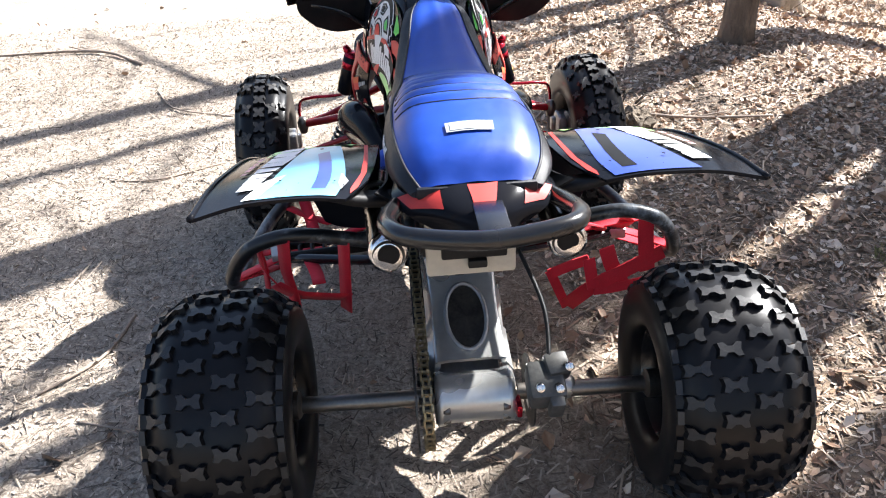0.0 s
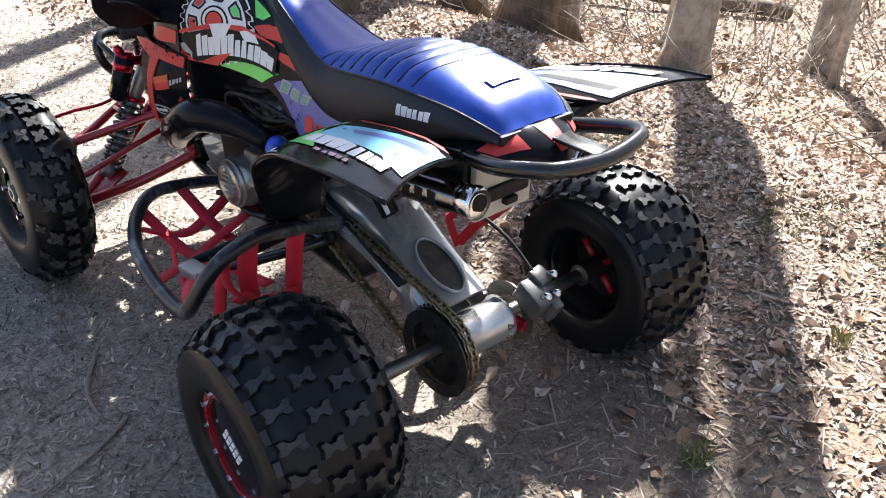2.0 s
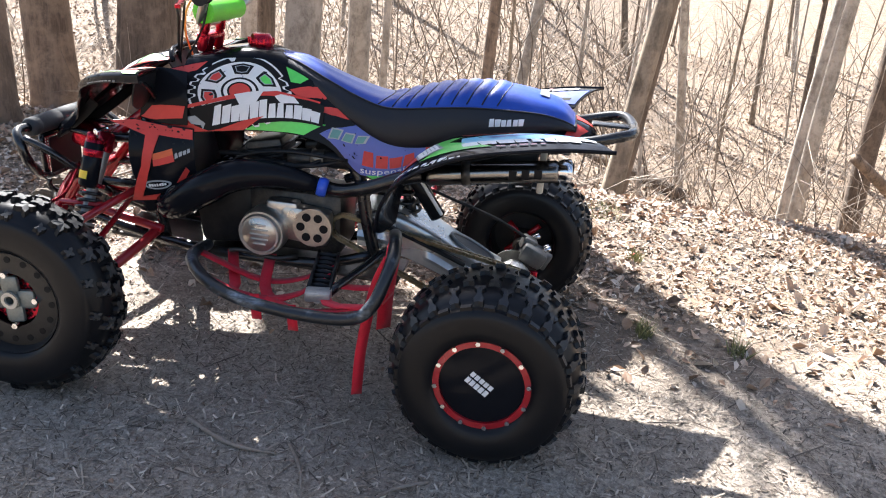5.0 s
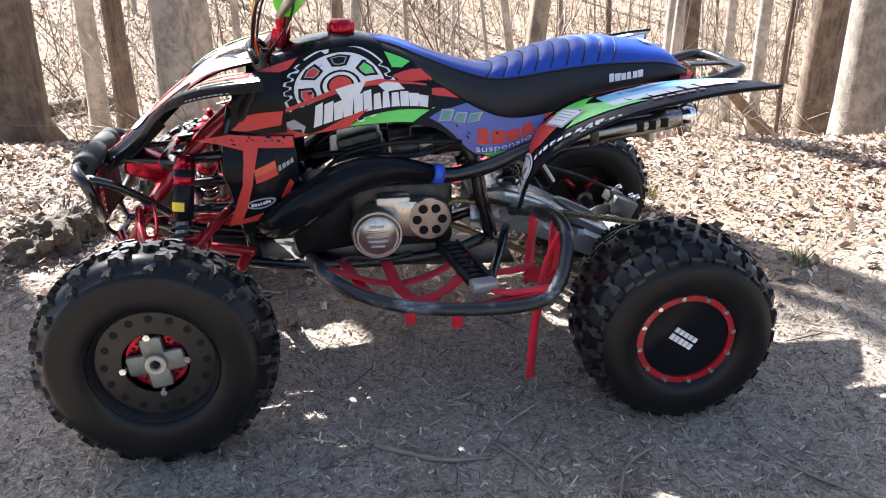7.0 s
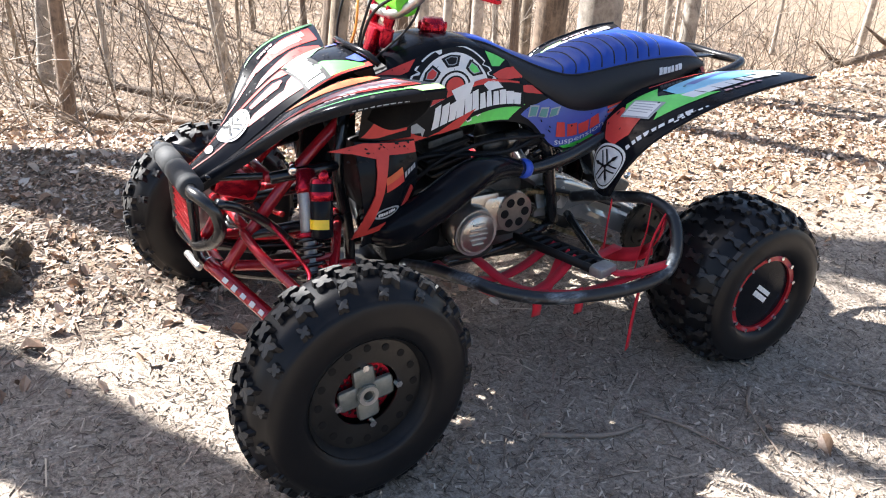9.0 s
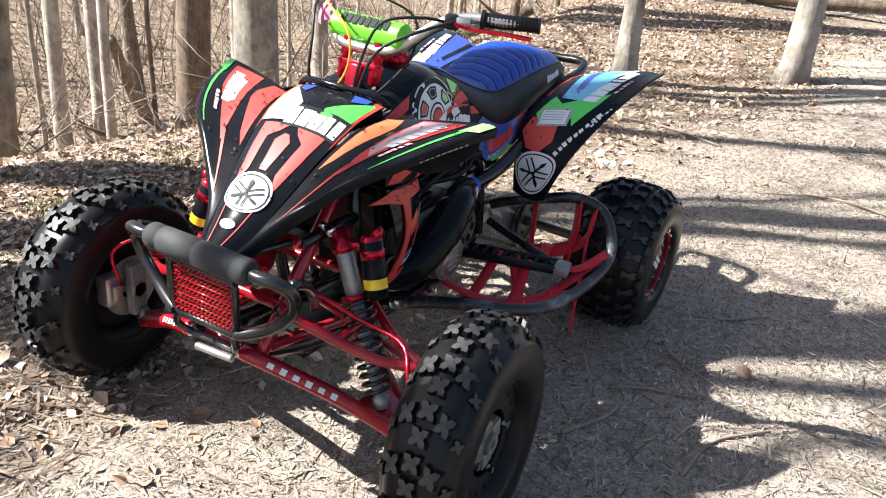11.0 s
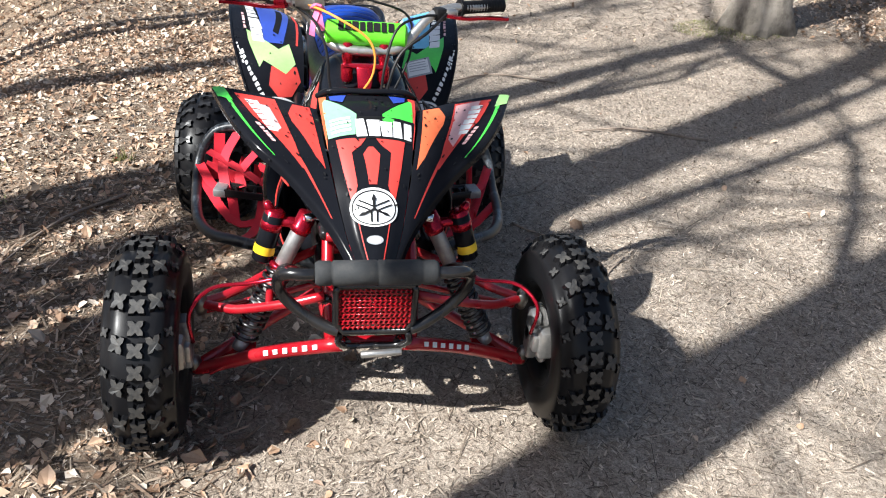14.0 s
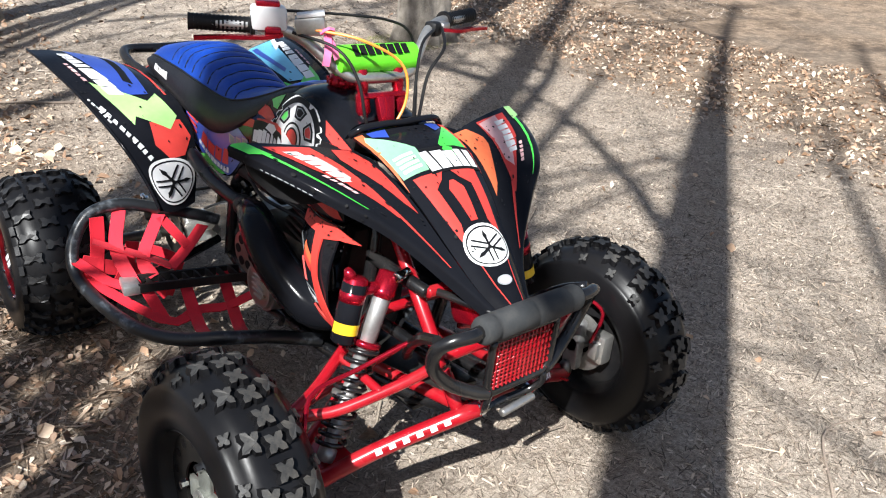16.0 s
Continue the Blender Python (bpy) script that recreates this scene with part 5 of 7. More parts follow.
# ---- front suspension ----
for s in (-1, 1):
    BJ_U, BJ_L = Vector((s * 0.425, 1.262, 0.385)), Vector((s * 0.452, 1.265, 0.185))
    up = part("upper_arm", tube([(s * 0.115, 1.375, 0.475), (s * 0.20, 1.36, 0.445), (s * 0.32, 1.315, 0.40), (s * 0.37, 1.29, 0.39), BJ_U], 0.0125, n=18, seg=10), RED, bike, "red tubular upper arm")
    part("upper_arm_tube", tube([(s * 0.125, 1.13, 0.47), (s * 0.22, 1.175, 0.445), (s * 0.34, 1.235, 0.405), BJ_U], 0.0125, n=14, seg=10), RED, up)
    part("arm_brace", rod((s * 0.25, 1.19, 0.435), (s * 0.25, 1.345, 0.43), 0.010), RED, up)
    lo = part("lower_arm", tube([(s * 0.070, 1.452, 0.385), (s * 0.26, 1.345, 0.283), BJ_L + Vector((-s * 0.03, 0.01, 0.005)), BJ_L], 0.0185, n=16, seg=10), RED, bike, "red lower arm with a white brand mark")
    part("lower_arm_tube", tube([(s * 0.11, 1.10, 0.325), (s * 0.28, 1.17, 0.25), BJ_L], 0.016, n=14, seg=10), RED, lo)
    part("arm_plate", block((0.14, 0.10, 0.008), pose(s * 0.35, 1.265, 0.232, 0, s * 31, 0), 0.003), RED, lo)
    a, b = Vector((s * 0.115, 1.427, 0.361)), Vector((s * 0.262, 1.344, 0.282))
    for i in range(6):
        c = a.lerp(b, (i + 0.5) / 6)
        d = (b - a).normalized()
        nrm = Vector((s * 0.35, 0.75, 0.55))
        nrm = (nrm - d * nrm.dot(d)).normalized()
        m3 = Matrix((d, nrm.cross(d), nrm)).transposed().to_4x4()
        part("letter_bar", block((0.0145, 0.012 + 0.002 * (i % 2), 0.002), Matrix.Translation(c + nrm * 0.0188) @ m3, 0), D_WHITE, lo)
    part("arm_bolt", rod((s * 0.07, 1.468, 0.383), (s * 0.07, 1.440, 0.390), 0.011, 8), CHROME, lo)
    part("ball_joint", turned([(0, 0.012), (0.4, 0.019), (0.7, 0.019), (1, 0.011)], BJ_U - Vector((0, 0, 0.03)), BJ_U + Vector((0, 0, 0.025)), 12), STEEL, up)
    part("ball_joint", turned([(0, 0.012), (0.4, 0.019), (0.7, 0.019), (1, 0.011)], BJ_L - Vector((0, 0, 0.02)), BJ_L + Vector((0, 0, 0.035)), 12), STEEL, lo)
    part("tie_rod", rod((s * 0.09, 1.20, 0.41), (s * 0.43, 1.185, 0.31), 0.009), RED, bike)
    # shock absorber with a side reservoir
    T, B = Vector((s * 0.152, 1.225, 0.625)), Vector((s * 0.335, 1.275, 0.250))
    d = B - T
    shock = part("front_shock", turned([(0, 0.016), (0.02, 0.020), (0.16, 0.0205), (0.17, 0.0205), (0.36, 0.0205), (0.38, 0.016), (0.93, 0.014), (0.94, 0.02), (1, 0.02)], T, B, 18), ALU_DULL, bike, "long-travel front shock with a side reservoir")
    part("shock_head", turned([(0, 0.016), (0.06, 0.024), (0.7, 0.025), (0.75, 0.027), (1, 0.024)], T - d * 0.01, T + d * 0.13, 18), RED_ANOD, shock)
    part("shock_collar", turned([(0, 0.032), (0.5, 0.034), (1, 0.032)], T + d * 0.36, T + d * 0.39, 20), RED_ANOD, shock)
    nrm = d.normalized()
    u = nrm.orthogonal().normalized()
    w = nrm.cross(u)
    coil = [T + d * (0.39 + 0.53 * k / 110) + (u * math.cos(k * 0.62) + w * math.sin(k * 0.62)) * 0.031 for k in range(111)]
    part("coil_spring", tube_into(bmesh.new(), coil, 0.0055, 7), BLACK_TUBE, shock)
    part("spring_seat", turned([(0, 0.034), (1, 0.034)], T + d * 0.645, T + d * 0.665, 20), ALU, shock)
    R0, R1 = Vector((s * 0.234, 1.218, 0.625)), Vector((s * 0.272, 1.232, 0.495))
    rd = (R1 - R0).normalized()
    res = part("reservoir", turned([(0, 0.02), (0.04, 0.027), (0.95, 0.027), (1, 0.02)], R0, R1, 20), BLACK, shock)
    part("reservoir_head", turned([(0, 0.018), (0.1, 0.026), (0.6, 0.026), (0.65, 0.0285), (1, 0.0275)], R0 - rd * 0.01, R0 + rd * 0.045, 18), RED_ANOD, shock)
    part("bridge", rod(T + d * 0.07, R0 + rd * 0.022, 0.014, 10), RED_ANOD, shock)
    part("adjuster", turned([(0, 0.012), (0.5, 0.013), (1, 0.008)], R0 + Vector((s * 0.01, 0, 0.005)), R0 + Vector((s * 0.022, 0, 0.03)), 10), RED_ANOD, shock)
    bm = turned_x([(0, 0.0278), (0.023, 0.0278)], Matrix.Translation(R0.lerp(R1, 0.82)) @ (-rd).to_track_quat("X", "Z").to_matrix().to_4x4(), 20)
    bmesh.ops.delete(bm, geom=[f for f in bm.faces if f.calc_center_median().y < R0.y + 0.002], context="FACES")
    part("reservoir_label", bm, D_YELLOW, shock, "yellow label")
    for k in range(3):
        a = math.pi * (0.5 + 0.11 * (k - 1)) * -s
        part("letter_bar", block((0.007, 0.002, 0.012), Matrix.Translation(R0.lerp(R1, 0.82) - rd * 0.015) @ Matrix.Rotation(-a, 4, "Z") @ Matrix.Translation((0, 0.0280, 0)), 0), D_BLACK, shock)
    part("shock_bolt", rod(T + Vector((-s * 0.03, 0.02, 0.005)), T + Vector((s * 0.01, 0.035, 0.005)), 0.011, 8), CHROME, shock)
    part("front_brake_hose", tube([(s * 0.44, 1.34, 0.32), (s * 0.44, 1.36, 0.42), (s * 0.39, 1.31, 0.46), (s * 0.28, 1.30, 0.47), (s * 0.15, 1.33, 0.52)], 0.005, n=18), RED_ANOD, bike)

# ---- front bumper ----
bm = tube([(-0.128, 1.493, 0.612), (-0.165, 1.50, 0.614), (-0.20, 1.49, 0.61), (-0.222, 1.468, 0.585), (-0.215, 1.455, 0.535), (-0.17, 1.46, 0.485), (-0.115, 1.475, 0.455), (-0.085, 1.482, 0.446)], 0.0145, n=26, seg=10)
both("bumper_tube", bm, BLACK_TUBE, bike, "black front bumper tube")
both("bumper_tube", tube([(-0.215, 1.46, 0.60), (-0.20, 1.40, 0.57), (-0.16, 1.32, 0.50), (-0.11, 1.25, 0.42)], 0.012, n=12), BLACK_TUBE, bike)
part("bumper_bar", rod((-0.135, 1.493, 0.612), (0.135, 1.493, 0.612), 0.014), BLACK_TUBE, bike)
part("bumper_pad", turned([(0, 0.024), (0.03, 0.029), (0.12, 0.029), (0.13, 0.026), (0.15, 0.0295), (0.49, 0.030), (0.5, 0.027), (0.51, 0.030), (0.85, 0.0295), (0.87, 0.026), (0.88, 0.029), (0.97, 0.029), (1, 0.024)], (-0.14, 1.493, 0.612), (0.14, 1.493, 0.612), 20), FOAM, bike, "grey foam bumper roll")
fr = [(-0.088, 1.490, 0.575), (-0.092, 1.489, 0.56), (-0.092, 1.485, 0.47), (-0.075, 1.483, 0.443), (0.075, 1.483, 0.443), (0.092, 1.485, 0.47), (0.092, 1.489, 0.56), (0.088, 1.490, 0.575)]
part("grille_frame", tube(fr + [], 0.0085, seg=8), BLACK_TUBE, bike)
part("grille_frame", rod((-0.09, 1.490, 0.575), (0.09, 1.490, 0.575), 0.008), BLACK_TUBE, bike)
bm = bmesh.new()
for i in range(15):
    x = -0.084 + i * 0.012
    tube_into(bm, [Vector((x - 0.0, 1.486 + 0.004 * (-1) ** k, 0.455 + 0.0085 * k)) + Vector((0.004 * (-1) ** k, 0, 0)) for k in range(14)], 0.0026, seg=4)
for k in range(13):
    z = 0.457 + k * 0.0092
    tube_into(bm, [Vector((-0.086, 1.485, z)), Vector((0.086, 1.485, z))], 0.0022, seg=4)
part("grille_mesh", bm, RED, bike, "red woven wire grille")
part("grille_back", block((0.165, 0.004, 0.115), pose(0, 1.470, 0.512, 0, 0, 0), 0.001), BLACK_MATT, bike)
both("bumper_skid", tube([(-0.08, 1.483, 0.44), (-0.085, 1.48, 0.41), (-0.06, 1.46, 0.385), (0.0, 1.455, 0.383)], 0.0085, n=12), BLACK_TUBE, bike)
part("tow_bar", rod((-0.07, 1.475, 0.375), (0.03, 1.480, 0.372), 0.009), ALU, bike)
both("bumper_stay", rod((-0.06, 1.46, 0.39), (-0.10, 1.25, 0.30), 0.011), BLACK_TUBE, bike)
for s in (-1, 1):
    part("nose_stay", rod((s * 0.05, 1.44, 0.60), (s * 0.09, 1.30, 0.60), 0.009), BLACK_TUBE, bike)

# ---- nerf bars with nets and foot pegs ----
NB = [(-0.13, 0.93, 0.30), (-0.25, 0.905, 0.335), (-0.36, 0.875, 0.352), (-0.44, 0.80, 0.335), (-0.49, 0.69, 0.318), (-0.518, 0.55, 0.312), (-0.530, 0.42, 0.315), (-0.535, 0.345, 0.333),
      (-0.530, 0.305, 0.375), (-0.505, 0.285, 0.43), (-0.46, 0.275, 0.475), (-0.38, 0.285, 0.49), (-0.28, 0.305, 0.465), (-0.17, 0.325, 0.43), (-0.12, 0.34, 0.41)]
NBP = smooth_path(NB, 60)
for s in (1, -1):
    bm = tube_into(bmesh.new(), NBP, 0.0175, 10)
    if s < 0:
        bm = mirrored(bm)
    bar = part("nerf_bar", bm, SCUFFED, bike, "scuffed black nerf bar with red net")

    def strap(pts, n=8, w=0.0165, face=None):
        b = tube([Vector(p) for p in pts], 0.01, n=n, flat=(w, 0.0018), face=face)
        return part("net_strap", mirrored(b) if s < 0 else b, STRAP, bar)
    O = lambda k: tuple(NBP[k])
    # front of the net: straps from the peg forward and one along the bar
    if s > 0:
        strap([(-0.235, 0.49, 0.335), (-0.24, 0.60, 0.275), (-0.25, 0.72, 0.265), (-0.27, 0.885, 0.335)], 12)
        strap([(-0.335, 0.49, 0.335), (-0.35, 0.58, 0.275), (-0.37, 0.70, 0.265), (-0.41, 0.835, 0.335)], 12)
        strap([O(33), (-0.45, 0.50, 0.285), (-0.40, 0.60, 0.268), (-0.30, 0.68, 0.262), (-0.14, 0.72, 0.30)], 14)
        strap([O(22), (-0.40, 0.63, 0.262), (-0.33, 0.55, 0.285), (-0.29, 0.49, 0.335)], 10, 0.016)
        strap([O(14), (-0.34, 0.76, 0.27), (-0.24, 0.80, 0.275), (-0.15, 0.84, 0.30)], 10, 0.016)
    else:
        strap([(-0.405, 0.50, 0.322), (-0.393, 0.568, 0.272), (-0.397, 0.60, 0.268)], 8)
        strap([(-0.30, 0.50, 0.322), (-0.31, 0.576, 0.272), (-0.334, 0.68, 0.268), (-0.375, 0.84, 0.335)], 12)
        strap([O(30), (-0.396, 0.594, 0.272), (-0.296, 0.573, 0.266), (-0.225, 0.598, 0.268), (-0.14, 0.62, 0.30)], 14)
        strap([(-0.19, 0.505, 0.325), (-0.20, 0.57, 0.275), (-0.248, 0.727, 0.268), (-0.29, 0.87, 0.335)], 12)
    BACK = (0, -1, 0.1)
    if s < 0:
        # the whole heel net
        strap([(-0.391, 0.292, 0.474), (-0.437, 0.386, 0.405), (-0.428, 0.476, 0.333)], 10, 0.018)
        strap([(-0.289, 0.318, 0.452), (-0.377, 0.416, 0.378), (-0.373, 0.468, 0.338)], 10, 0.018)
        strap([(-0.49, 0.362, 0.428), (-0.377, 0.416, 0.383), (-0.314, 0.449, 0.350)], 10, 0.018)
        strap([(-0.289, 0.328, 0.449), (-0.246, 0.409, 0.380)], 4, 0.017)
        strap([(-0.318, 0.453, 0.347), (-0.246, 0.409, 0.378), (-0.18, 0.365, 0.415)], 8, 0.018)
        strap([O(33), (-0.47, 0.45, 0.335), (-0.41, 0.48, 0.335)], 6)
        strap([(-0.233, 0.330, 0.311), (-0.258, 0.334, 0.25), (-0.281, 0.335, 0.196)], 6, 0.012, BACK)
        strap([(-0.281, 0.335, 0.200), (-0.34, 0.302, 0.275), (-0.42, 0.308, 0.31), (-0.51, 0.314, 0.352)], 10, 0.021, BACK)
        strap([(-0.235, 0.332, 0.300), (-0.28, 0.318, 0.328), (-0.325, 0.306, 0.350)], 6, 0.014, BACK)
        strap([(-0.323, 0.304, 0.352), (-0.33, 0.302, 0.31), (-0.338, 0.300, 0.268)], 4, 0.015, BACK)
        strap([(-0.34, 0.300, 0.262), (-0.40, 0.312, 0.258), (-0.48, 0.322, 0.265)], 6, 0.013, BACK)
        strap([(-0.365, 0.306, 0.38), (-0.385, 0.312, 0.32), (-0.42, 0.318, 0.255)], 6, 0.019, BACK)
        strap([(-0.455, 0.30, 0.47), (-0.46, 0.306, 0.40), (-0.475, 0.314, 0.30)], 6, 0.019, BACK)
    else:
        # the heel net has come loose and hangs down
        strap([(-0.455, 0.285, 0.475), (-0.452, 0.315, 0.40), (-0.458, 0.335, 0.30), (-0.462, 0.350, 0.18), (-0.465, 0.355, 0.058)], 16, 0.015, (-1, -0.6, 0))
        strap([(-0.395, 0.284, 0.488), (-0.402, 0.292, 0.40), (-0.395, 0.300, 0.33), (-0.39, 0.304, 0.235)], 8, 0.022, (-1, -0.9, 0))
        strap([(-0.262, 0.308, 0.455), (-0.268, 0.318, 0.36), (-0.275, 0.322, 0.25)], 6, 0.020, (-1, -0.9, 0))
        strap([(-0.430, 0.288, 0.36), (-0.39, 0.296, 0.325), (-0.33, 0.314, 0.30), (-0.26, 0.324, 0.285)], 8, 0.022, (-0.8, -1, 0))
        strap([(-0.333, 0.325, 0.33), (-0.345, 0.39, 0.325), (-0.37, 0.46, 0.335)], 6, 0.016)
        strap([(-0.455, 0.285, 0.46), (-0.452, 0.292, 0.40), (-0.42, 0.296, 0.345)], 6, 0.013, (-1, -0.5, 0))
        strap([O(33), (-0.48, 0.43, 0.33), (-0.42, 0.47, 0.335)], 6, 0.015)
        for x, y in ((-0.44, 0.555), (-0.405, 0.673)):
            strap([(x, y, 0.292), (x - 0.004, y - 0.006, 0.25), (x, y - 0.008, 0.215)], 4, 0.014, (-1, 0, 0))
    # foot peg
    bm = bmesh.new()
    for dy in (-0.03, 0.03):
        tube_into(bm, [Vector((-0.14, 0.535 + dy, 0.325)), Vector((-0.43, 0.48 + dy, 0.338))], 0.01, flat=(0.004, 0.012))
    for i in range(9):
        x = -0.17 - i * 0.031
        y = 0.535 + (x + 0.14) * 0.19
        tube_into(bm, [Vector((x, y - 0.03, 0.33)), Vector((x - 0.005, y, 0.338)), Vector((x, y + 0.03, 0.33))], 0.01, flat=(0.003, 0.009))
    peg = part("foot_peg", mirrored(bm) if s < 0 else bm, BLACK_MATT, bike, "black toothed foot peg")
    bm = block((0.045, 0.07, 0.03), pose(-0.44, 0.478, 0.335, 0, 0, 10), 0.006)
    part("peg_end", mirrored(bm) if s < 0 else bm, ALU_DULL, peg)
    bm = tube([(-0.13, 0.36, 0.36), (-0.25, 0.40, 0.345), (-0.42, 0.46, 0.33)], 0.013, n=8)
    part("peg_tube", mirrored(bm) if s < 0 else bm, BLACK_TUBE, peg)
    bm = tube([(-0.13, 0.64, 0.30), (-0.165, 0.70, 0.30), (-0.17, 0.80, 0.315), (-0.19, 0.835, 0.318)], 0.008, n=10)
    part("foot_lever", mirrored(bm) if s < 0 else bm, DARK_STEEL, bike)

# ---- grab bar and tail ----
GB = [(-0.10, 0.02, 0.735), (-0.125, -0.09, 0.745), (-0.15, -0.19, 0.765), (-0.145, -0.265, 0.785), (-0.11, -0.305, 0.79), (0, -0.32, 0.785), (0.11, -0.305, 0.79), (0.145, -0.265, 0.785), (0.15, -0.19, 0.765), (0.125, -0.09, 0.745), (0.10, 0.02, 0.735)]
part("grab_bar", tube(GB, 0.0155, n=50, seg=12), BLACK_TUBE, bike, "black tubular grab bar behind the seat")
part("grab_stay", block((0.05, 0.12, 0.008), pose(0.01, -0.26, 0.785, 0, 0, 0), 0.003), BLACK_TUBE, bike)
tail = Skin([[(-0.135, -0.03, 0.755), (-0.06, -0.05, 0.80), (0, -0.05, 0.805), (0.06, -0.05, 0.80), (0.135, -0.03, 0.755)],
             [(-0.140, -0.11, 0.762), (-0.07, -0.13, 0.796), (0, -0.14, 0.80), (0.07, -0.13, 0.796), (0.140, -0.11, 0.762)],
             [(-0.12, -0.155, 0.752), (-0.06, -0.19, 0.772), (0, -0.205, 0.775), (0.06, -0.19, 0.772), (0.12, -0.155, 0.752)],
             [(-0.08, -0.18, 0.735), (-0.04, -0.215, 0.742), (0, -0.228, 0.744), (0.04, -0.215, 0.742), (0.08, -0.18, 0.735)]], (0, -0.6, 1))
tp = part("tail_cover", tail.mesh(12, 18, 0.006), BLACK, bike, "black tail cover with red blocks")
part("tail_block", tail.sticker([[(0.38, 0.03), (0.40, 0.28), (0.66, 0.26), (0.60, 0.06)]]), D_RED, tp)
part("tail_block", tail.sticker([[(0.40, 0.44), (0.40, 0.62), (0.80, 0.58), (0.80, 0.48)]]), D_RED, tp)
part("tail_block", tail.sticker([[(0.38, 0.78), (0.36, 0.97), (0.60, 0.94), (0.66, 0.80)]]), D_RED, tp)
part("tail_light", block((0.10, 0.02, 0.03), pose(0, -0.12, 0.745, 0, 0, 0), 0.006), BLACK_MATT, bike)

# ---- seat ----
SEAT = [  # y, top, half width at the seam, seam height, half width at the foot, foot height
    (0.735, 0.905, 0.035, 0.897, 0.050, 0.885), (0.66, 0.893, 0.058, 0.880, 0.080, 0.850), (0.57, 0.858, 0.072, 0.842, 0.100, 0.795), (0.48, 0.828, 0.088, 0.808, 0.118, 0.738),
    (0.40, 0.812, 0.102, 0.788, 0.130, 0.700), (0.33, 0.830, 0.114, 0.792, 0.136, 0.690), (0.24, 0.856, 0.124, 0.806, 0.140, 0.702), (0.14, 0.872, 0.130, 0.818, 0.142, 0.722),
    (0.04, 0.872, 0.130, 0.822, 0.142, 0.745), (-0.05, 0.858, 0.124, 0.820, 0.138, 0.768), (-0.11, 0.838, 0.112, 0.808, 0.126, 0.782), (-0.150, 0.800, 0.092, 0.790, 0.104, 0.778)]
top_rows = [[(-w, y, s), (-w * 0.72, y, s + (t - s) * 0.72), (-w * 0.3, y, t - 0.002), (0, y, t), (w * 0.3, y, t - 0.002), (w * 0.72, y, s + (t - s) * 0.72), (w, y, s)] for y, t, w, s, fw, fz in SEAT]
top = Skin(top_rows, (0, 0, 1))
bm = bmesh.new()
nu, nv = 150, 22
grid = []
for i in range(nu + 1):
    row = []
    for j in range(nv + 1):
        u, v = i / nu, j / nv
        p = top.at(u, v)
        y = p.y - 0.10 * (abs(v - 0.5) * 2) ** 2 * 0.35
        k = (0.385 - y) / 0.043
        if 0 < k < 8:
            f = k - math.floor(k)
            p = p + Vector((0, 0, 0.008 * math.sin(math.pi * f) ** 0.6 * min(1, (1 - abs(v - 0.5) * 2) * 6) - 0.003))
        row.append(bm.verts.new(p))
    grid.append(row)
for i in range(nu):
    for j in range(nv):
        bm.faces.new((grid[i][j], grid[i][j + 1], grid[i + 1][j + 1], grid[i + 1][j]))
bmesh.ops.recalc_face_normals(bm, faces=bm.faces[:])
seat = part("seat", bm, BLUE_VINYL, bike, "blue ribbed gripper seat with black sides")
side_rows = [[(-w + 0.001, y, s + 0.001), (-(w * 0.55 + fw * 0.45) - 0.012, y, s * 0.6 + fz * 0.4), (-fw, y, fz), (-fw + 0.03, y, fz - 0.006)] for y, t, w, s, fw, fz in SEAT]
side = Skin(side_rows, (-1, 0, 0.1))
for sk in (side, mirror_skin(side)):
    sd = part("seat_side", sk.mesh(30, 8, 0.01), BLACK_VINYL, seat, "black textured seat side")
    part("seat_mark", sk.sticker(word_polys(0.685, 0.40, 0.775, 0.40, 0.0, -0.17, 6, 0.2)), D_WHITE, sd, "white brand mark")
for v in (0.0, 1.0):
    part("piping", tube_into(bmesh.new(), [top.at(i / 60, v) + Vector((0, 0, 0.001)) for i in range(61)], 0.0028, 6), BLACK_VINYL, seat)
for k in range(9):
    y0 = 0.385 - 0.043 * k
    pts = []
    for j in range(17):
        v = 0.04 + 0.92 * j / 16
        yy = y0 + 0.10 * (abs(v - 0.5) * 2) ** 2 * 0.35
        # along the sheet to that y
        lo, hi = 0.0, 1.0
        for _ in range(24):
            mid = (lo + hi) / 2
            if top.at(mid, v).y > yy:
                lo = mid
            else:
                hi = mid
        pts.append(top.at(lo, v) + Vector((0, 0, -0.0005)))
    part("seam", tube_into(bmesh.new(), pts, 0.0022, 5), BLACK_VINYL, seat)
part("seat_back", block((0.20, 0.012, 0.02), pose(0, -0.150, 0.785, 0, 0, 0), 0.004), BLACK_VINYL, seat)
tag = top.sticker([[(0.808, 0.32), (0.808, 0.68), (0.842, 0.68), (0.842, 0.32)]], 0.004)
part("seat_tag", tag, D_GREY, seat, "white rubber seat tag with dark edge")
part("seat_tag_print", top.sticker([[(0.813, 0.35), (0.813, 0.65), (0.837, 0.65), (0.837, 0.35)]], 0.0052), D_WHITE, seat)

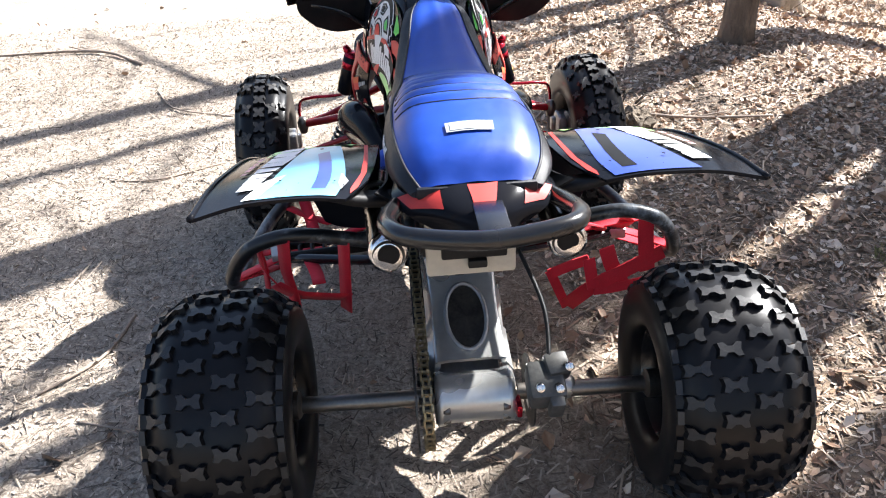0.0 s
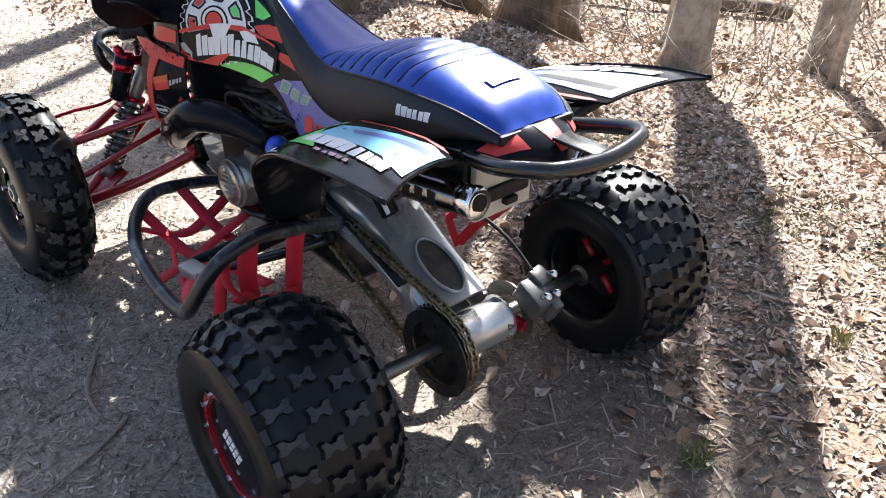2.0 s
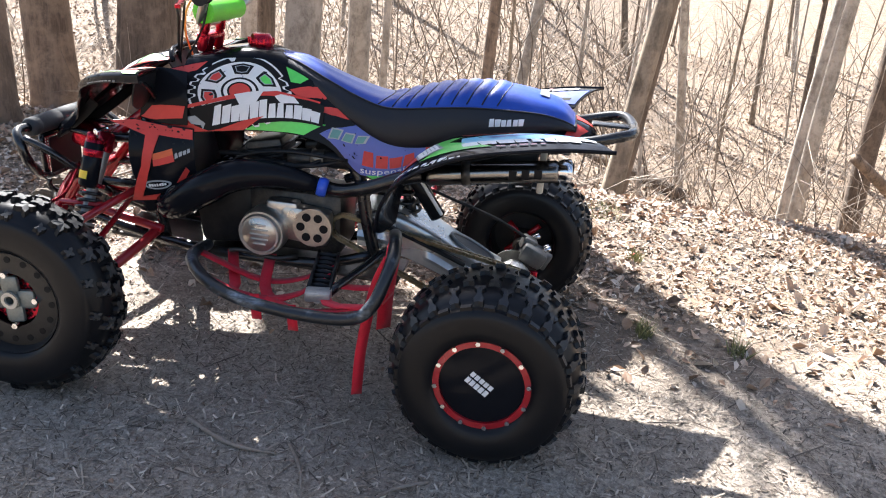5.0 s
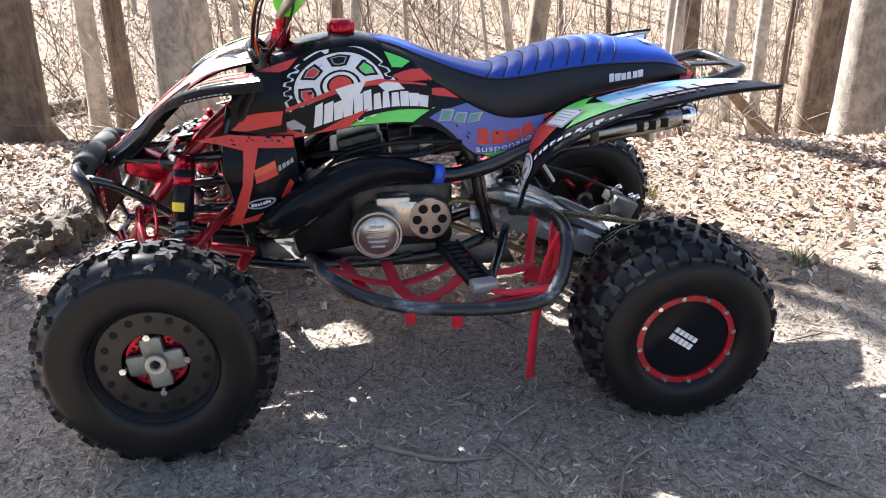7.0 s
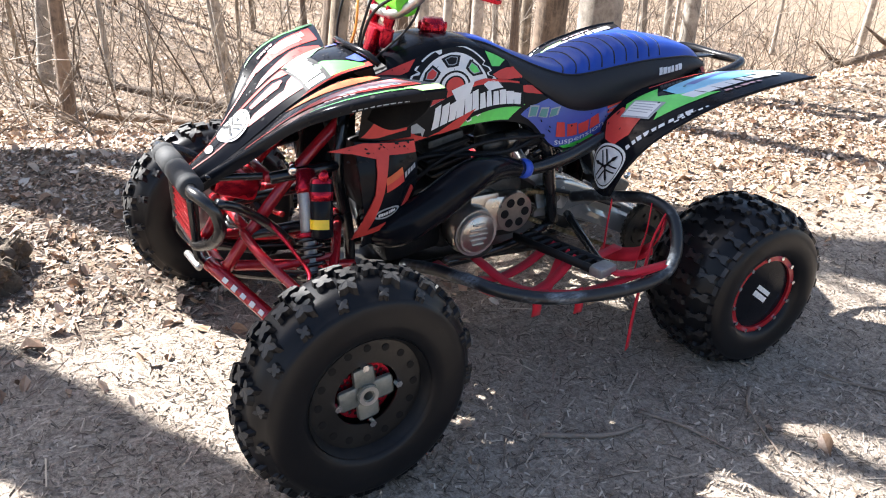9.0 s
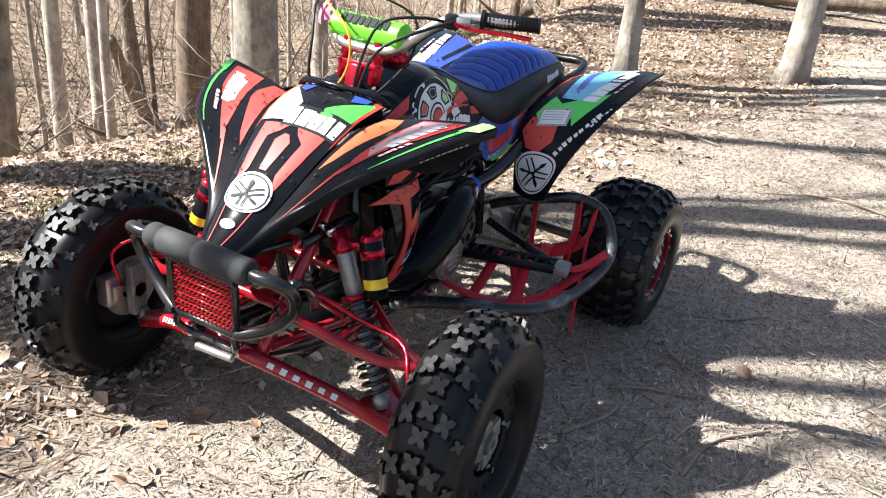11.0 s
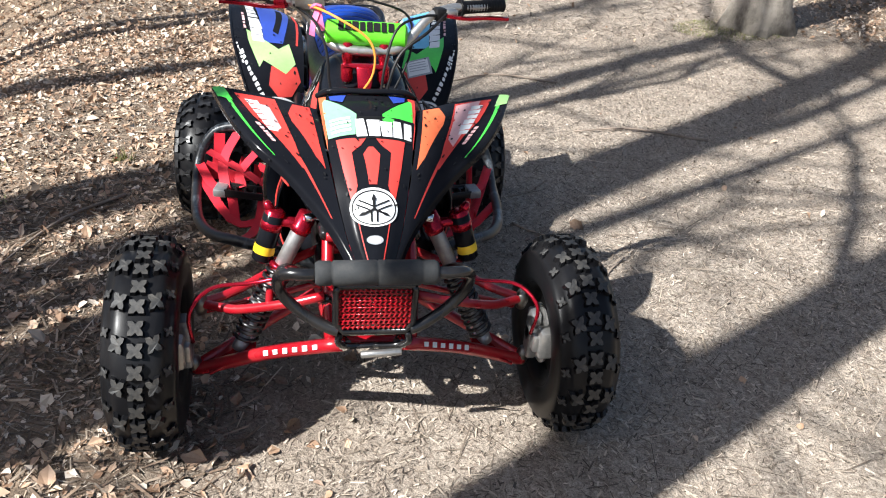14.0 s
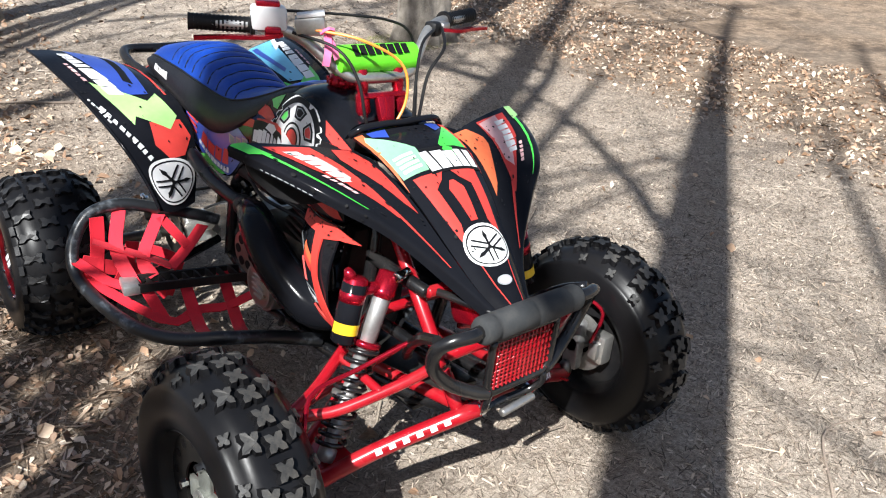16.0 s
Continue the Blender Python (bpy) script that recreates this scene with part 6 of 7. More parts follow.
# ---- tank cover ----
tank = Skin([[(-0.12, 0.99, 0.845), (-0.085, 0.985, 0.872), (0, 0.975, 0.876), (0.085, 0.985, 0.872), (0.12, 0.99, 0.845)],
             [(-0.13, 0.90, 0.855), (-0.085, 0.90, 0.892), (0, 0.90, 0.90), (0.085, 0.90, 0.892), (0.13, 0.90, 0.855)],
             [(-0.115, 0.80, 0.868), (-0.08, 0.80, 0.905), (0, 0.80, 0.915), (0.08, 0.80, 0.905), (0.115, 0.80, 0.868)],
             [(-0.10, 0.70, 0.845), (-0.065, 0.70, 0.885), (0, 0.70, 0.895), (0.065, 0.70, 0.885), (0.10, 0.70, 0.845)],
             [(-0.10, 0.60, 0.80), (-0.065, 0.60, 0.835), (0, 0.60, 0.845), (0.065, 0.60, 0.835), (0.10, 0.60, 0.80)]], (0, 0, 1))
part("tank_cover", tank.mesh(16, 16, 0.008), BLACK, bike, "glossy black tank cover")
part("fuel_cap", turned([(0, 0.036), (0.5, 0.036), (0.7, 0.033), (1, 0.026)], (0, 0.80, 0.905), (0, 0.80, 0.945), 20), RED_ANOD, bike, "red fuel cap")
bm = bmesh.new()
for k in range(10):
    a = 2 * math.pi * k / 10
    block((0.008, 0.008, 0.02), Matrix.Translation((0.035 * math.cos(a), 0.80 + 0.035 * math.sin(a), 0.925)), 0.002, bm, 1)
part("cap_grip", bm, RED_ANOD, bike)

# ---- side panels with the big gear graphic ----
sp_rows = [
    [(-0.128, 1.05, 0.832), (-0.160, 1.05, 0.790), (-0.178, 1.05, 0.735), (-0.178, 1.06, 0.668)],
    [(-0.120, 0.95, 0.862), (-0.155, 0.95, 0.812), (-0.172, 0.95, 0.745), (-0.170, 0.96, 0.664)],
    [(-0.110, 0.85, 0.885), (-0.142, 0.85, 0.825), (-0.158, 0.85, 0.755), (-0.158, 0.86, 0.678)],
    [(-0.095, 0.75, 0.888), (-0.125, 0.75, 0.825), (-0.140, 0.75, 0.757), (-0.146, 0.75, 0.688)],
    [(-0.090, 0.65, 0.860), (-0.112, 0.65, 0.800), (-0.125, 0.65, 0.745), (-0.136, 0.65, 0.686)],
    [(-0.098, 0.55, 0.800), (-0.112, 0.55, 0.760), (-0.122, 0.55, 0.715), (-0.132, 0.55, 0.662)],
    [(-0.112, 0.46, 0.735), (-0.120, 0.46, 0.695), (-0.128, 0.46, 0.645), (-0.134, 0.46, 0.590)],
    [(-0.120, 0.36, 0.700), (-0.127, 0.36, 0.668), (-0.133, 0.36, 0.625), (-0.138, 0.36, 0.582)],
    [(-0.124, 0.26, 0.712), (-0.132, 0.26, 0.690), (-0.138, 0.26, 0.655), (-0.142, 0.26, 0.615)],
    [(-0.128, 0.16, 0.730), (-0.136, 0.16, 0.715), (-0.142, 0.16, 0.695), (-0.146, 0.16, 0.672)]]
panel_l = Skin(sp_rows, (-1, 0, 0.2))


def ellipse(cu, cv, ru, rv, n=28, a0=0.0, a1=2 * math.pi):
    return [(cu + ru * math.cos(a0 + (a1 - a0) * k / n), cv + rv * math.sin(a0 + (a1 - a0) * k / n)) for k in range(n)]


def ring_polys(cu, cv, ru, rv, ru2, rv2, n=28):
    out = []
    for k in range(n):
        a, b = 2 * math.pi * k / n, 2 * math.pi * (k + 1) / n
        out.append([(cu + ru * math.cos(a), cv + rv * math.sin(a)), (cu + ru * math.cos(b), cv + rv * math.sin(b)), (cu + ru2 * math.cos(b), cv + rv2 * math.sin(b)), (cu + ru2 * math.cos(a), cv + rv2 * math.sin(a))])
    return out


def dress_panel(sk):
    p = part("side_panel", sk.mesh(40, 12, 0.006), BLACK, bike, "black side panel with gear graphic in red, green, white and blue")
    S = lambda polys, mat, lift=0.0015, cuts=2, lb="", name="decal", whole=False: lay(sk, polys, mat, p, lift, cuts, lb, name, whole)
    # red and green flashes round the gear
    S([[(0.0, 0.02), (0.15, 0.02), (0.12, 0.15), (0.0, 0.20)], [(0.0, 0.30), (0.07, 0.26), (0.09, 0.50), (0.0, 0.60)],
       [(0.42, 0.31), (0.505, 0.04), (0.545, 0.03), (0.535, 0.16), (0.455, 0.38)], [(0.53, 0.33), (0.60, 0.06), (0.645, 0.04), (0.60, 0.24), (0.56, 0.39), (0.53, 0.44)],
       [(0.02, 0.84), (0.17, 0.84), (0.26, 0.99), (0.02, 0.99)]], D_RED)
    S([[(0.40, 0.02), (0.475, 0.02), (0.45, 0.16), (0.42, 0.20)], [(0.288, 0.985), (0.347, 0.836), (0.43, 0.771), (0.545, 0.65), (0.475, 0.97), (0.39, 0.99)],
       [(0.699, 0.955), (0.824, 0.82), (0.861, 0.98), (0.72, 0.99)]], D_GREEN)
    # blue rear with a dark outlined mark
    S([[(0.525, 0.86), (0.60, 0.45), (0.66, 0.06), (0.97, 0.10), (0.967, 0.75), (0.89, 0.90), (0.75, 0.92), (0.681, 0.98), (0.627, 0.92)]], D_BLUE, 0.0012, 3)
    S(word_polys(0.555, 0.86, 0.700, 0.34, 0.014, -0.27, 3, 0.18), D_GREY, 0.0026, 1)
    S(word_polys(0.561, 0.825, 0.700, 0.33, 0.012, -0.215, 3, 0.36), D_TEAL, 0.0032, 1)
    # chain gear: a wavy white outline of teeth, a dark groove, a white body with framed windows and a ringed hub
    cu, cv = 0.266, 0.475
    P = lambda r, a: (cu + 0.166 * r * math.cos(a), min(0.988, max(0.012, cv + 0.50 * r * math.sin(a))))

    def toothed(hi, lo, n=26):
        return [P(r, 2 * math.pi * k / n + q) for k in range(n) for q, r in ((-0.085, lo), (-0.045, hi), (0.045, hi), (0.085, lo))]
    S([toothed(1.0, 0.89)], D_WHITE, 0.0022, 3, "white chain-gear emblem")
    S([toothed(0.955, 0.845)], D_BLACK, 0.0027, 3)
    S([[P(0.80, 2 * math.pi * k / 40) for k in range(40)]], D_WHITE, 0.0032, 2)
    for k in range(7):
        a = -math.pi / 2 + k * 2 * math.pi / 7
        frame_of = lambda g, w: [P(0.73 + g, a - 0.27 - w), P(0.755 + g, a), P(0.73 + g, a + 0.27 + w), P(0.47 - g, a + 0.24 + w), P(0.44 - g, a), P(0.47 - g, a - 0.24 - w)]
        S([frame_of(0, 0.03)], D_BLACK, 0.0037, 1)
        S([frame_of(-0.045, -0.055)], D_GREY, 0.0041, 1)
        S([frame_of(-0.065, -0.085)], (D_BLACK, D_GREEN, D_BLACK, D_RED, D_GREEN, D_RED, D_RED)[k], 0.0045, 1)
    S([[P(0.36, 2 * math.pi * k / 24) for k in range(24)]], D_BLACK, 0.0037, 1)
    S([[P(0.31, 2 * math.pi * k / 24) for k in range(24)]], D_WHITE, 0.0041, 1)
    S([[P(0.24, 2 * math.pi * k / 24) for k in range(24)]], D_BLACK, 0.0045, 1)
    S([[P(0.20, 2 * math.pi * k / 24) for k in range(24)]], D_RED, 0.0049, 1)
    speckle(sk, p, 50, 7)
    # a torn dark band across the lower gear, a red slash on it and white shards
    S([[(0.11, 0.70), (0.20, 0.62), (0.33, 0.50), (0.45, 0.36), (0.535, 0.30), (0.535, 0.72), (0.40, 0.83), (0.28, 0.93), (0.18, 0.98), (0.13, 0.90)]], D_BLACK, 0.0053, 3)
    S([[(0.105, 0.645), (0.33, 0.49), (0.52, 0.27), (0.52, 0.305), (0.40, 0.455), (0.25, 0.575), (0.105, 0.69)]], D_RED, 0.0058, 2)
    S([[(0.249, 0.52), (0.341, 0.437), (0.315, 0.63), (0.269, 0.66)], [(0.375, 0.476), (0.423, 0.345), (0.455, 0.47), (0.397, 0.56)]], D_WHITE, 0.0062, 1)
    S([[(0.10, 0.80), (0.13, 0.78), (0.135, 0.86), (0.165, 0.88), (0.16, 0.96), (0.152, 0.90), (0.12, 0.88)]], D_GREY, 0.0058, 1)
    S([[(0.21, 0.97), (0.28, 0.86), (0.345, 0.78), (0.31, 0.90), (0.285, 0.985), (0.22, 0.99)]], D_RED, 0.0066, 1)
    # white brand word, the red maker's word and its mark
    S(word_polys(0.190, 0.915, 0.524, 0.690, 0.0, -0.255, 12, 0.15), D_WHITE, 0.0062, 1, "white brand word", "letter_bar")
    S(word_polys(0.685, 0.795, 0.865, 0.650, 0.0, -0.29, 4, 0.16), D_RED, 0.003, 1, "red maker's word ")
    if sk is panel_l:
        lettering(sk, p, "suspension", (0.677, 0.945), (0.872, 0.745), (0.0, -0.115), D_WHITE, 0.0034)
    else:
        S(word_polys(0.677, 0.945, 0.872, 0.745, 0.0, -0.10, 10, 0.25), D_WHITE, 0.003, 1)
    S([[(0.888, 0.30 + k * 0.135), (0.955, 0.28 + k * 0.15), (0.960, 0.36 + k * 0.15), (0.888, 0.38 + k * 0.135)] for k in range(3)], D_RED, 0.003, 1)
    return p


dress_panel(panel_l)
dress_panel(mirror_skin(panel_l))

# lightning-shaped red vinyl on the radiator shrouds
shroud = Skin([[(-0.19, 1.20, 0.71), (-0.21, 1.205, 0.60), (-0.20, 1.20, 0.49), (-0.17, 1.19, 0.40)],
               [(-0.205, 1.12, 0.70), (-0.235, 1.115, 0.60), (-0.225, 1.10, 0.50), (-0.19, 1.09, 0.41)],
               [(-0.20, 1.03, 0.69), (-0.225, 1.02, 0.60), (-0.215, 1.01, 0.51), (-0.18, 1.01, 0.43)],
               [(-0.175, 0.94, 0.68), (-0.19, 0.935, 0.61), (-0.18, 0.935, 0.54), (-0.15, 0.94, 0.48)]], (-1, 0.1, 0.1))
shroud_back = Skin([[r[i].lerp(q[i], 0.25) for i in range(4)] if k == 0 else q for k, (r, q) in enumerate(zip(shroud.rows[1:], shroud.rows[1:]))], (-1, 0.1, 0.1))
for sk, bk in ((shroud, shroud_back), (mirror_skin(shroud), mirror_skin(shroud_back))):
    p = part("radiator_shroud", bk.mesh(12, 14, 0.005), BLACK, bike, "black radiator shroud with a red bolt-shaped blade")
    blade = sk.sticker([[(0.06, 0.08), (0.41, 0.005), (0.45, 0.12), (0.30, 0.09)], [(0.41, 0.005), (0.985, 0.02), (0.985, 0.15), (0.653, 0.115), (0.516, 0.135), (0.45, 0.12)],
                        [(0.516, 0.13), (0.653, 0.11), (0.60, 0.26), (0.534, 0.447), (0.453, 0.437), (0.50, 0.25)], [(0.534, 0.447), (0.42, 0.68), (0.349, 0.80), (0.22, 0.84), (0.34, 0.62), (0.453, 0.437)],
                        [(0.22, 0.84), (0.349, 0.79), (0.60, 0.755), (0.60, 0.825)], [(0.60, 0.755), (0.75, 0.69), (0.80, 0.75), (0.60, 0.825)], [(0.75, 0.69), (0.90, 0.50), (0.93, 0.56), (0.80, 0.75)]], 0.004, 3)
    bmesh.ops.solidify(blade, geom=blade.faces[:], thickness=0.004)
    part("red_blade", blade, D_RED, p, "red bolt-shaped blade")
    lay(sk, [[(0.58, 0.31), (0.78, 0.25), (0.79, 0.40), (0.57, 0.44)]], D_RED, p, 0.0020)
    lay(sk, [[(0.58, 0.31), (0.78, 0.25), (0.785, 0.32), (0.575, 0.375)]], D_ORANGE, p, 0.0028)
    lay(sk, ring_polys(0.565, 0.645, 0.15, 0.055, 0.12, 0.038, 20), D_GREY, p, 0.0020, 1, whole=True)
    lay(sk, word_polys(0.47, 0.665, 0.66, 0.655, 0, -0.035, 7), D_WHITE, p, 0.0030, 1, name="letter_bar")
    lay(sk, word_polys(0.80, 0.37, 0.97, 0.31, 0, -0.06, 4), D_GREY, p, 0.0030, 1, name="letter_bar")
    speckle(sk, p, 30, 9, u0=0.1, v0=0.02, v1=0.2)
# dark inner panel between the fender and the tank side
inner = Skin([[(-0.172, 1.085, 0.80), (-0.182, 1.09, 0.76), (-0.187, 1.10, 0.70)], [(-0.17, 1.05, 0.845), (-0.185, 1.05, 0.78), (-0.192, 1.05, 0.69)], [(-0.16, 0.96, 0.84), (-0.18, 0.955, 0.77), (-0.185, 0.955, 0.69)]], (-1, 0, 0))
for sk in (inner, mirror_skin(inner)):
    p = part("inner_panel", sk.mesh(8, 8, 0.004), BLACK, bike, "black inner panel with a red sweep")
    lay(sk, [[(0.04, 0.97), (0.43, 0.74), (0.97, 0.66), (0.93, 0.88), (0.50, 0.95)]], D_RED, p)
nose_side = Skin([[(-0.050, 1.462, 0.575), (-0.050, 1.458, 0.562)], [(-0.075, 1.395, 0.632), (-0.070, 1.388, 0.605)], [(-0.100, 1.335, 0.685), (-0.090, 1.325, 0.655)], [(-0.125, 1.29, 0.722), (-0.110, 1.275, 0.700)]], (-1, 0.2, 0))
for sk in (nose_side, mirror_skin(nose_side)):
    part("nose_side", sk.mesh(8, 4, 0.004), BLACK_MATT, bike)

# ---- nose ----
nose = Skin([[(-0.030, 1.472, 0.585), (-0.018, 1.476, 0.598), (0, 1.478, 0.602), (0.018, 1.476, 0.598), (0.030, 1.472, 0.585)],
             [(-0.058, 1.405, 0.632), (-0.035, 1.408, 0.648), (0, 1.410, 0.652), (0.035, 1.408, 0.648), (0.058, 1.405, 0.632)],
             [(-0.078, 1.335, 0.692), (-0.046, 1.340, 0.708), (0, 1.343, 0.712), (0.046, 1.340, 0.708), (0.078, 1.335, 0.692)],
             [(-0.100, 1.235, 0.776), (-0.058, 1.238, 0.790), (0, 1.240, 0.795), (0.058, 1.238, 0.790), (0.100, 1.235, 0.776)],
             [(-0.118, 1.130, 0.838), (-0.066, 1.130, 0.852), (0, 1.130, 0.857), (0.066, 1.130, 0.852), (0.118, 1.130, 0.838)],
             [(-0.125, 1.030, 0.862), (-0.068, 1.038, 0.876), (0, 1.045, 0.880), (0.068, 1.038, 0.876), (0.125, 1.030, 0.862)]], (0, 0.7, 0.7))
hood = part("nose_cover", nose.mesh(24, 16, 0.006), BLACK, bike, "black nose cover with red claw stripes and a white round emblem")
N = lambda polys, mat, lift=0.0015, cuts=2, lb="", name="decal": lay(nose, polys, mat, hood, lift, cuts, lb, name)
for q in (lambda v: v, lambda v: 1 - v):
    N([[(0.676, q(0.13)), (0.672, q(0.455)), (0.640, q(0.40)), (0.610, q(0.30)), (0.475, q(0.325)), (0.420, q(0.26)), (0.425, q(0.215)), (0.55, q(0.16))]], D_RED, cuts=3)
    N([[(0.99, q(0.0)), (0.99, q(0.085)), (0.76, q(0.045)), (0.64, q(0.0))]], D_ORANGE if q(0) else D_RED)
    N([[(0.05, q(0.32)), (0.32, q(0.27)), (0.32, q(0.285)), (0.05, q(0.345))]], D_RED, cuts=1)
N([[(0.632, 0.48), (0.632, 0.53), (0.600, 0.585), (0.540, 0.560), (0.480, 0.545), (0.480, 0.455), (0.540, 0.43), (0.600, 0.415)]], D_RED)
N([[(0.935, 0.965), (0.965, 0.93), (0.90, 0.80), (0.80, 0.62), (0.69, 0.62), (0.69, 0.965)]], D_MINT, 0.0018, 3)
N([[(0.955, 0.04), (0.965, 0.07), (0.90, 0.20), (0.80, 0.38), (0.73, 0.38), (0.74, 0.04)]], D_GREEN, 0.0018, 3)
N([[(0.975, 0.70), (0.985, 0.88), (0.945, 0.87), (0.905, 0.74)]], D_BLUE, 0.0022, 2)
N([[(0.985, 0.12), (0.975, 0.30), (0.905, 0.26), (0.945, 0.13)]], D_BLUE, 0.0022, 2)
speckle(nose, hood, 34, 3, u0=0.35)
N([[(0.668, 0.65), (0.672, 0.02), (0.785, 0.02), (0.785, 0.62)]], D_BLACK, 0.0024, 2)
N(word_polys(0.678, 0.63, 0.684, 0.03, 0.088, 0.015, 5, 0.15), D_WHITE, 0.0030, 1, "white maker's word ")
for k in range(4):
    N([[(0.705 + k * 0.021, 0.91), (0.709 + k * 0.021, 0.68), (0.721 + k * 0.021, 0.68), (0.717 + k * 0.021, 0.91)]], D_WHITE, 0.0030, 1)


def round_emblem(sk, parent, cu, cv, ru, rv, rot=0.0):
    """A white disc with a dark ring line and three crossed dark bars."""
    bands = [q for a, b in ((1.0, 0.7), (0.7, 0.4), (0.4, 0.02)) for q in ring_polys(cu, cv, ru * a, rv * a, ru * b, rv * b, 32)]
    part("emblem", sk.sticker(bands, 0.003, 1), D_WHITE, parent, "white round emblem with crossed dark bars")
    part("emblem_ring", sk.sticker(ring_polys(cu, cv, ru * 0.90, rv * 0.90, ru * 0.84, rv * 0.84), 0.0038, 1), D_BLACK, parent)
    for k in range(3):
        a = rot + k * math.tau / 3
        c_, s_ = math.cos(a), math.sin(a)
        at = lambda t, w: (cu + ru * (c_ * t - s_ * w), cv + rv * (s_ * t + c_ * w))
        for off in (-0.115, 0.115):
            part("emblem_prong", sk.sticker([[at(-0.72, off - 0.035), at(-0.10, off - 0.035), at(-0.10, off + 0.035), at(-0.72, off + 0.035)]], 0.0056, 2), D_BLACK, parent)
        part("emblem_stem", sk.sticker([[at(-0.08, -0.05), at(0.40, -0.05), at(0.50, -0.09), at(0.74, 0), at(0.50, 0.09), at(0.40, 0.05), at(-0.08, 0.05)]], 0.0062, 2), D_BLACK, parent)


round_emblem(nose, hood, 0.370, 0.5, 0.096, 0.33)
part("nose_badge", nose.sticker([ellipse(0.195, 0.5, 0.027, 0.135, 20)], 0.003, 1), D_GREY, hood)
part("nose_badge_core", nose.sticker([ellipse(0.195, 0.5, 0.019, 0.095, 16)], 0.0036, 1), D_PINK, hood)

part("cowl_rim", tube([(-0.128, 1.02, 0.862), (-0.10, 1.035, 0.882), (-0.05, 1.046, 0.888), (0, 1.05, 0.888), (0.05, 1.046, 0.888), (0.10, 1.035, 0.882), (0.128, 1.02, 0.862)], 0.008, n=24), BLACK, hood)
cowl = Skin([[(-0.122, 1.035, 0.858), (-0.06, 1.042, 0.872), (0, 1.046, 0.874), (0.06, 1.042, 0.872), (0.122, 1.035, 0.858)], [(-0.115, 1.015, 0.83), (-0.06, 1.015, 0.815), (0, 1.015, 0.81), (0.06, 1.015, 0.815), (0.115, 1.015, 0.83)], [(-0.12, 0.985, 0.848), (-0.06, 0.98, 0.85), (0, 0.975, 0.85), (0.06, 0.98, 0.85), (0.12, 0.985, 0.848)]], (0, 0, 1))
part("cowl", cowl.mesh(8, 12, 0.004), BLACK_MATT, bike, "black bowl round the steering stem")

# ---- front fenders ----
ff_rows = [
    [(-0.031, 1.470, 0.586), (-0.040, 1.462, 0.588), (-0.050, 1.452, 0.584), (-0.052, 1.450, 0.572)],
    [(-0.060, 1.403, 0.634), (-0.080, 1.390, 0.642), (-0.100, 1.366, 0.652), (-0.103, 1.362, 0.636)],
    [(-0.082, 1.325, 0.698), (-0.135, 1.305, 0.722), (-0.190, 1.285, 0.750), (-0.196, 1.283, 0.731)],
    [(-0.105, 1.232, 0.775), (-0.185, 1.226, 0.790), (-0.272, 1.220, 0.808), (-0.280, 1.218, 0.786)],
    [(-0.122, 1.135, 0.826), (-0.225, 1.128, 0.836), (-0.332, 1.124, 0.846), (-0.342, 1.122, 0.822)],
    [(-0.130, 1.050, 0.838), (-0.255, 1.015, 0.858), (-0.383, 0.988, 0.870), (-0.394, 0.984, 0.844)]]
ff_l = Skin(ff_rows, (-0.3, 0.5, 0.8))
for sk in (ff_l, mirror_skin(ff_l)):
    p = part("front_fender", sk.mesh(24, 14, 0.005), BLACK, bike, "pointed black front fender with red, green and white graphics")
    S = lambda polys, mat, lift=0.0015, cuts=2, name="decal": lay(sk, polys, mat, p, lift, cuts, "", name)
    speckle(sk, p, 60, 5, u0=0.5)
    left = sk is ff_l
    S([[(0.84, 0.045), (0.985, 0.05), (0.97, 0.17), (0.86, 0.23), (0.80, 0.225), (0.60, 0.115), (0.55, 0.05)]], D_ORANGE if left else D_RED, cuts=3)
    S([[(0.30, 0.24), (0.50, 0.27), (0.62, 0.30), (0.62, 0.325), (0.48, 0.31), (0.30, 0.27)]], D_RED, cuts=2)
    S([[(0.975, 0.29), (0.965, 0.545), (0.80, 0.50), (0.70, 0.43), (0.52, 0.335), (0.52, 0.305), (0.66, 0.28)]], D_RED, 0.0015, 3)
    S([[(0.955, 0.30), (0.965, 0.47), (0.80, 0.44), (0.64, 0.375), (0.69, 0.305)]] if left else [[(0.90, 0.36), (0.90, 0.45), (0.72, 0.38), (0.74, 0.34)]], D_PINK, 0.0021, 2)
    S([[(0.54, 0.560), (0.70, 0.580), (0.92, 0.600), (0.92, 0.635), (0.70, 0.602), (0.54, 0.572)]], D_GREEN, 0.0020)
    S([[(0.90, 0.585), (0.995, 0.60), (0.995, 0.74), (0.93, 0.73)]], D_LIME if left else D_GREEN, 0.0024)
    S(word_polys(0.71, 0.445, 0.93, 0.50, 0.0, -0.085, 6, 0.2, 2), D_WHITE, 0.0030, 1, "letter_bar")
    S(word_polys(0.64, 0.475, 0.76, 0.52, 0.0, -0.035, 5, 0.3, 4), D_PINK, 0.0030, 1, "letter_bar")
    S(word_polys(0.70, 0.955, 0.90, 0.955, 0.0, -0.035, 9, 0.35, 6), D_GREY, 0.0024, 1, "letter_bar")
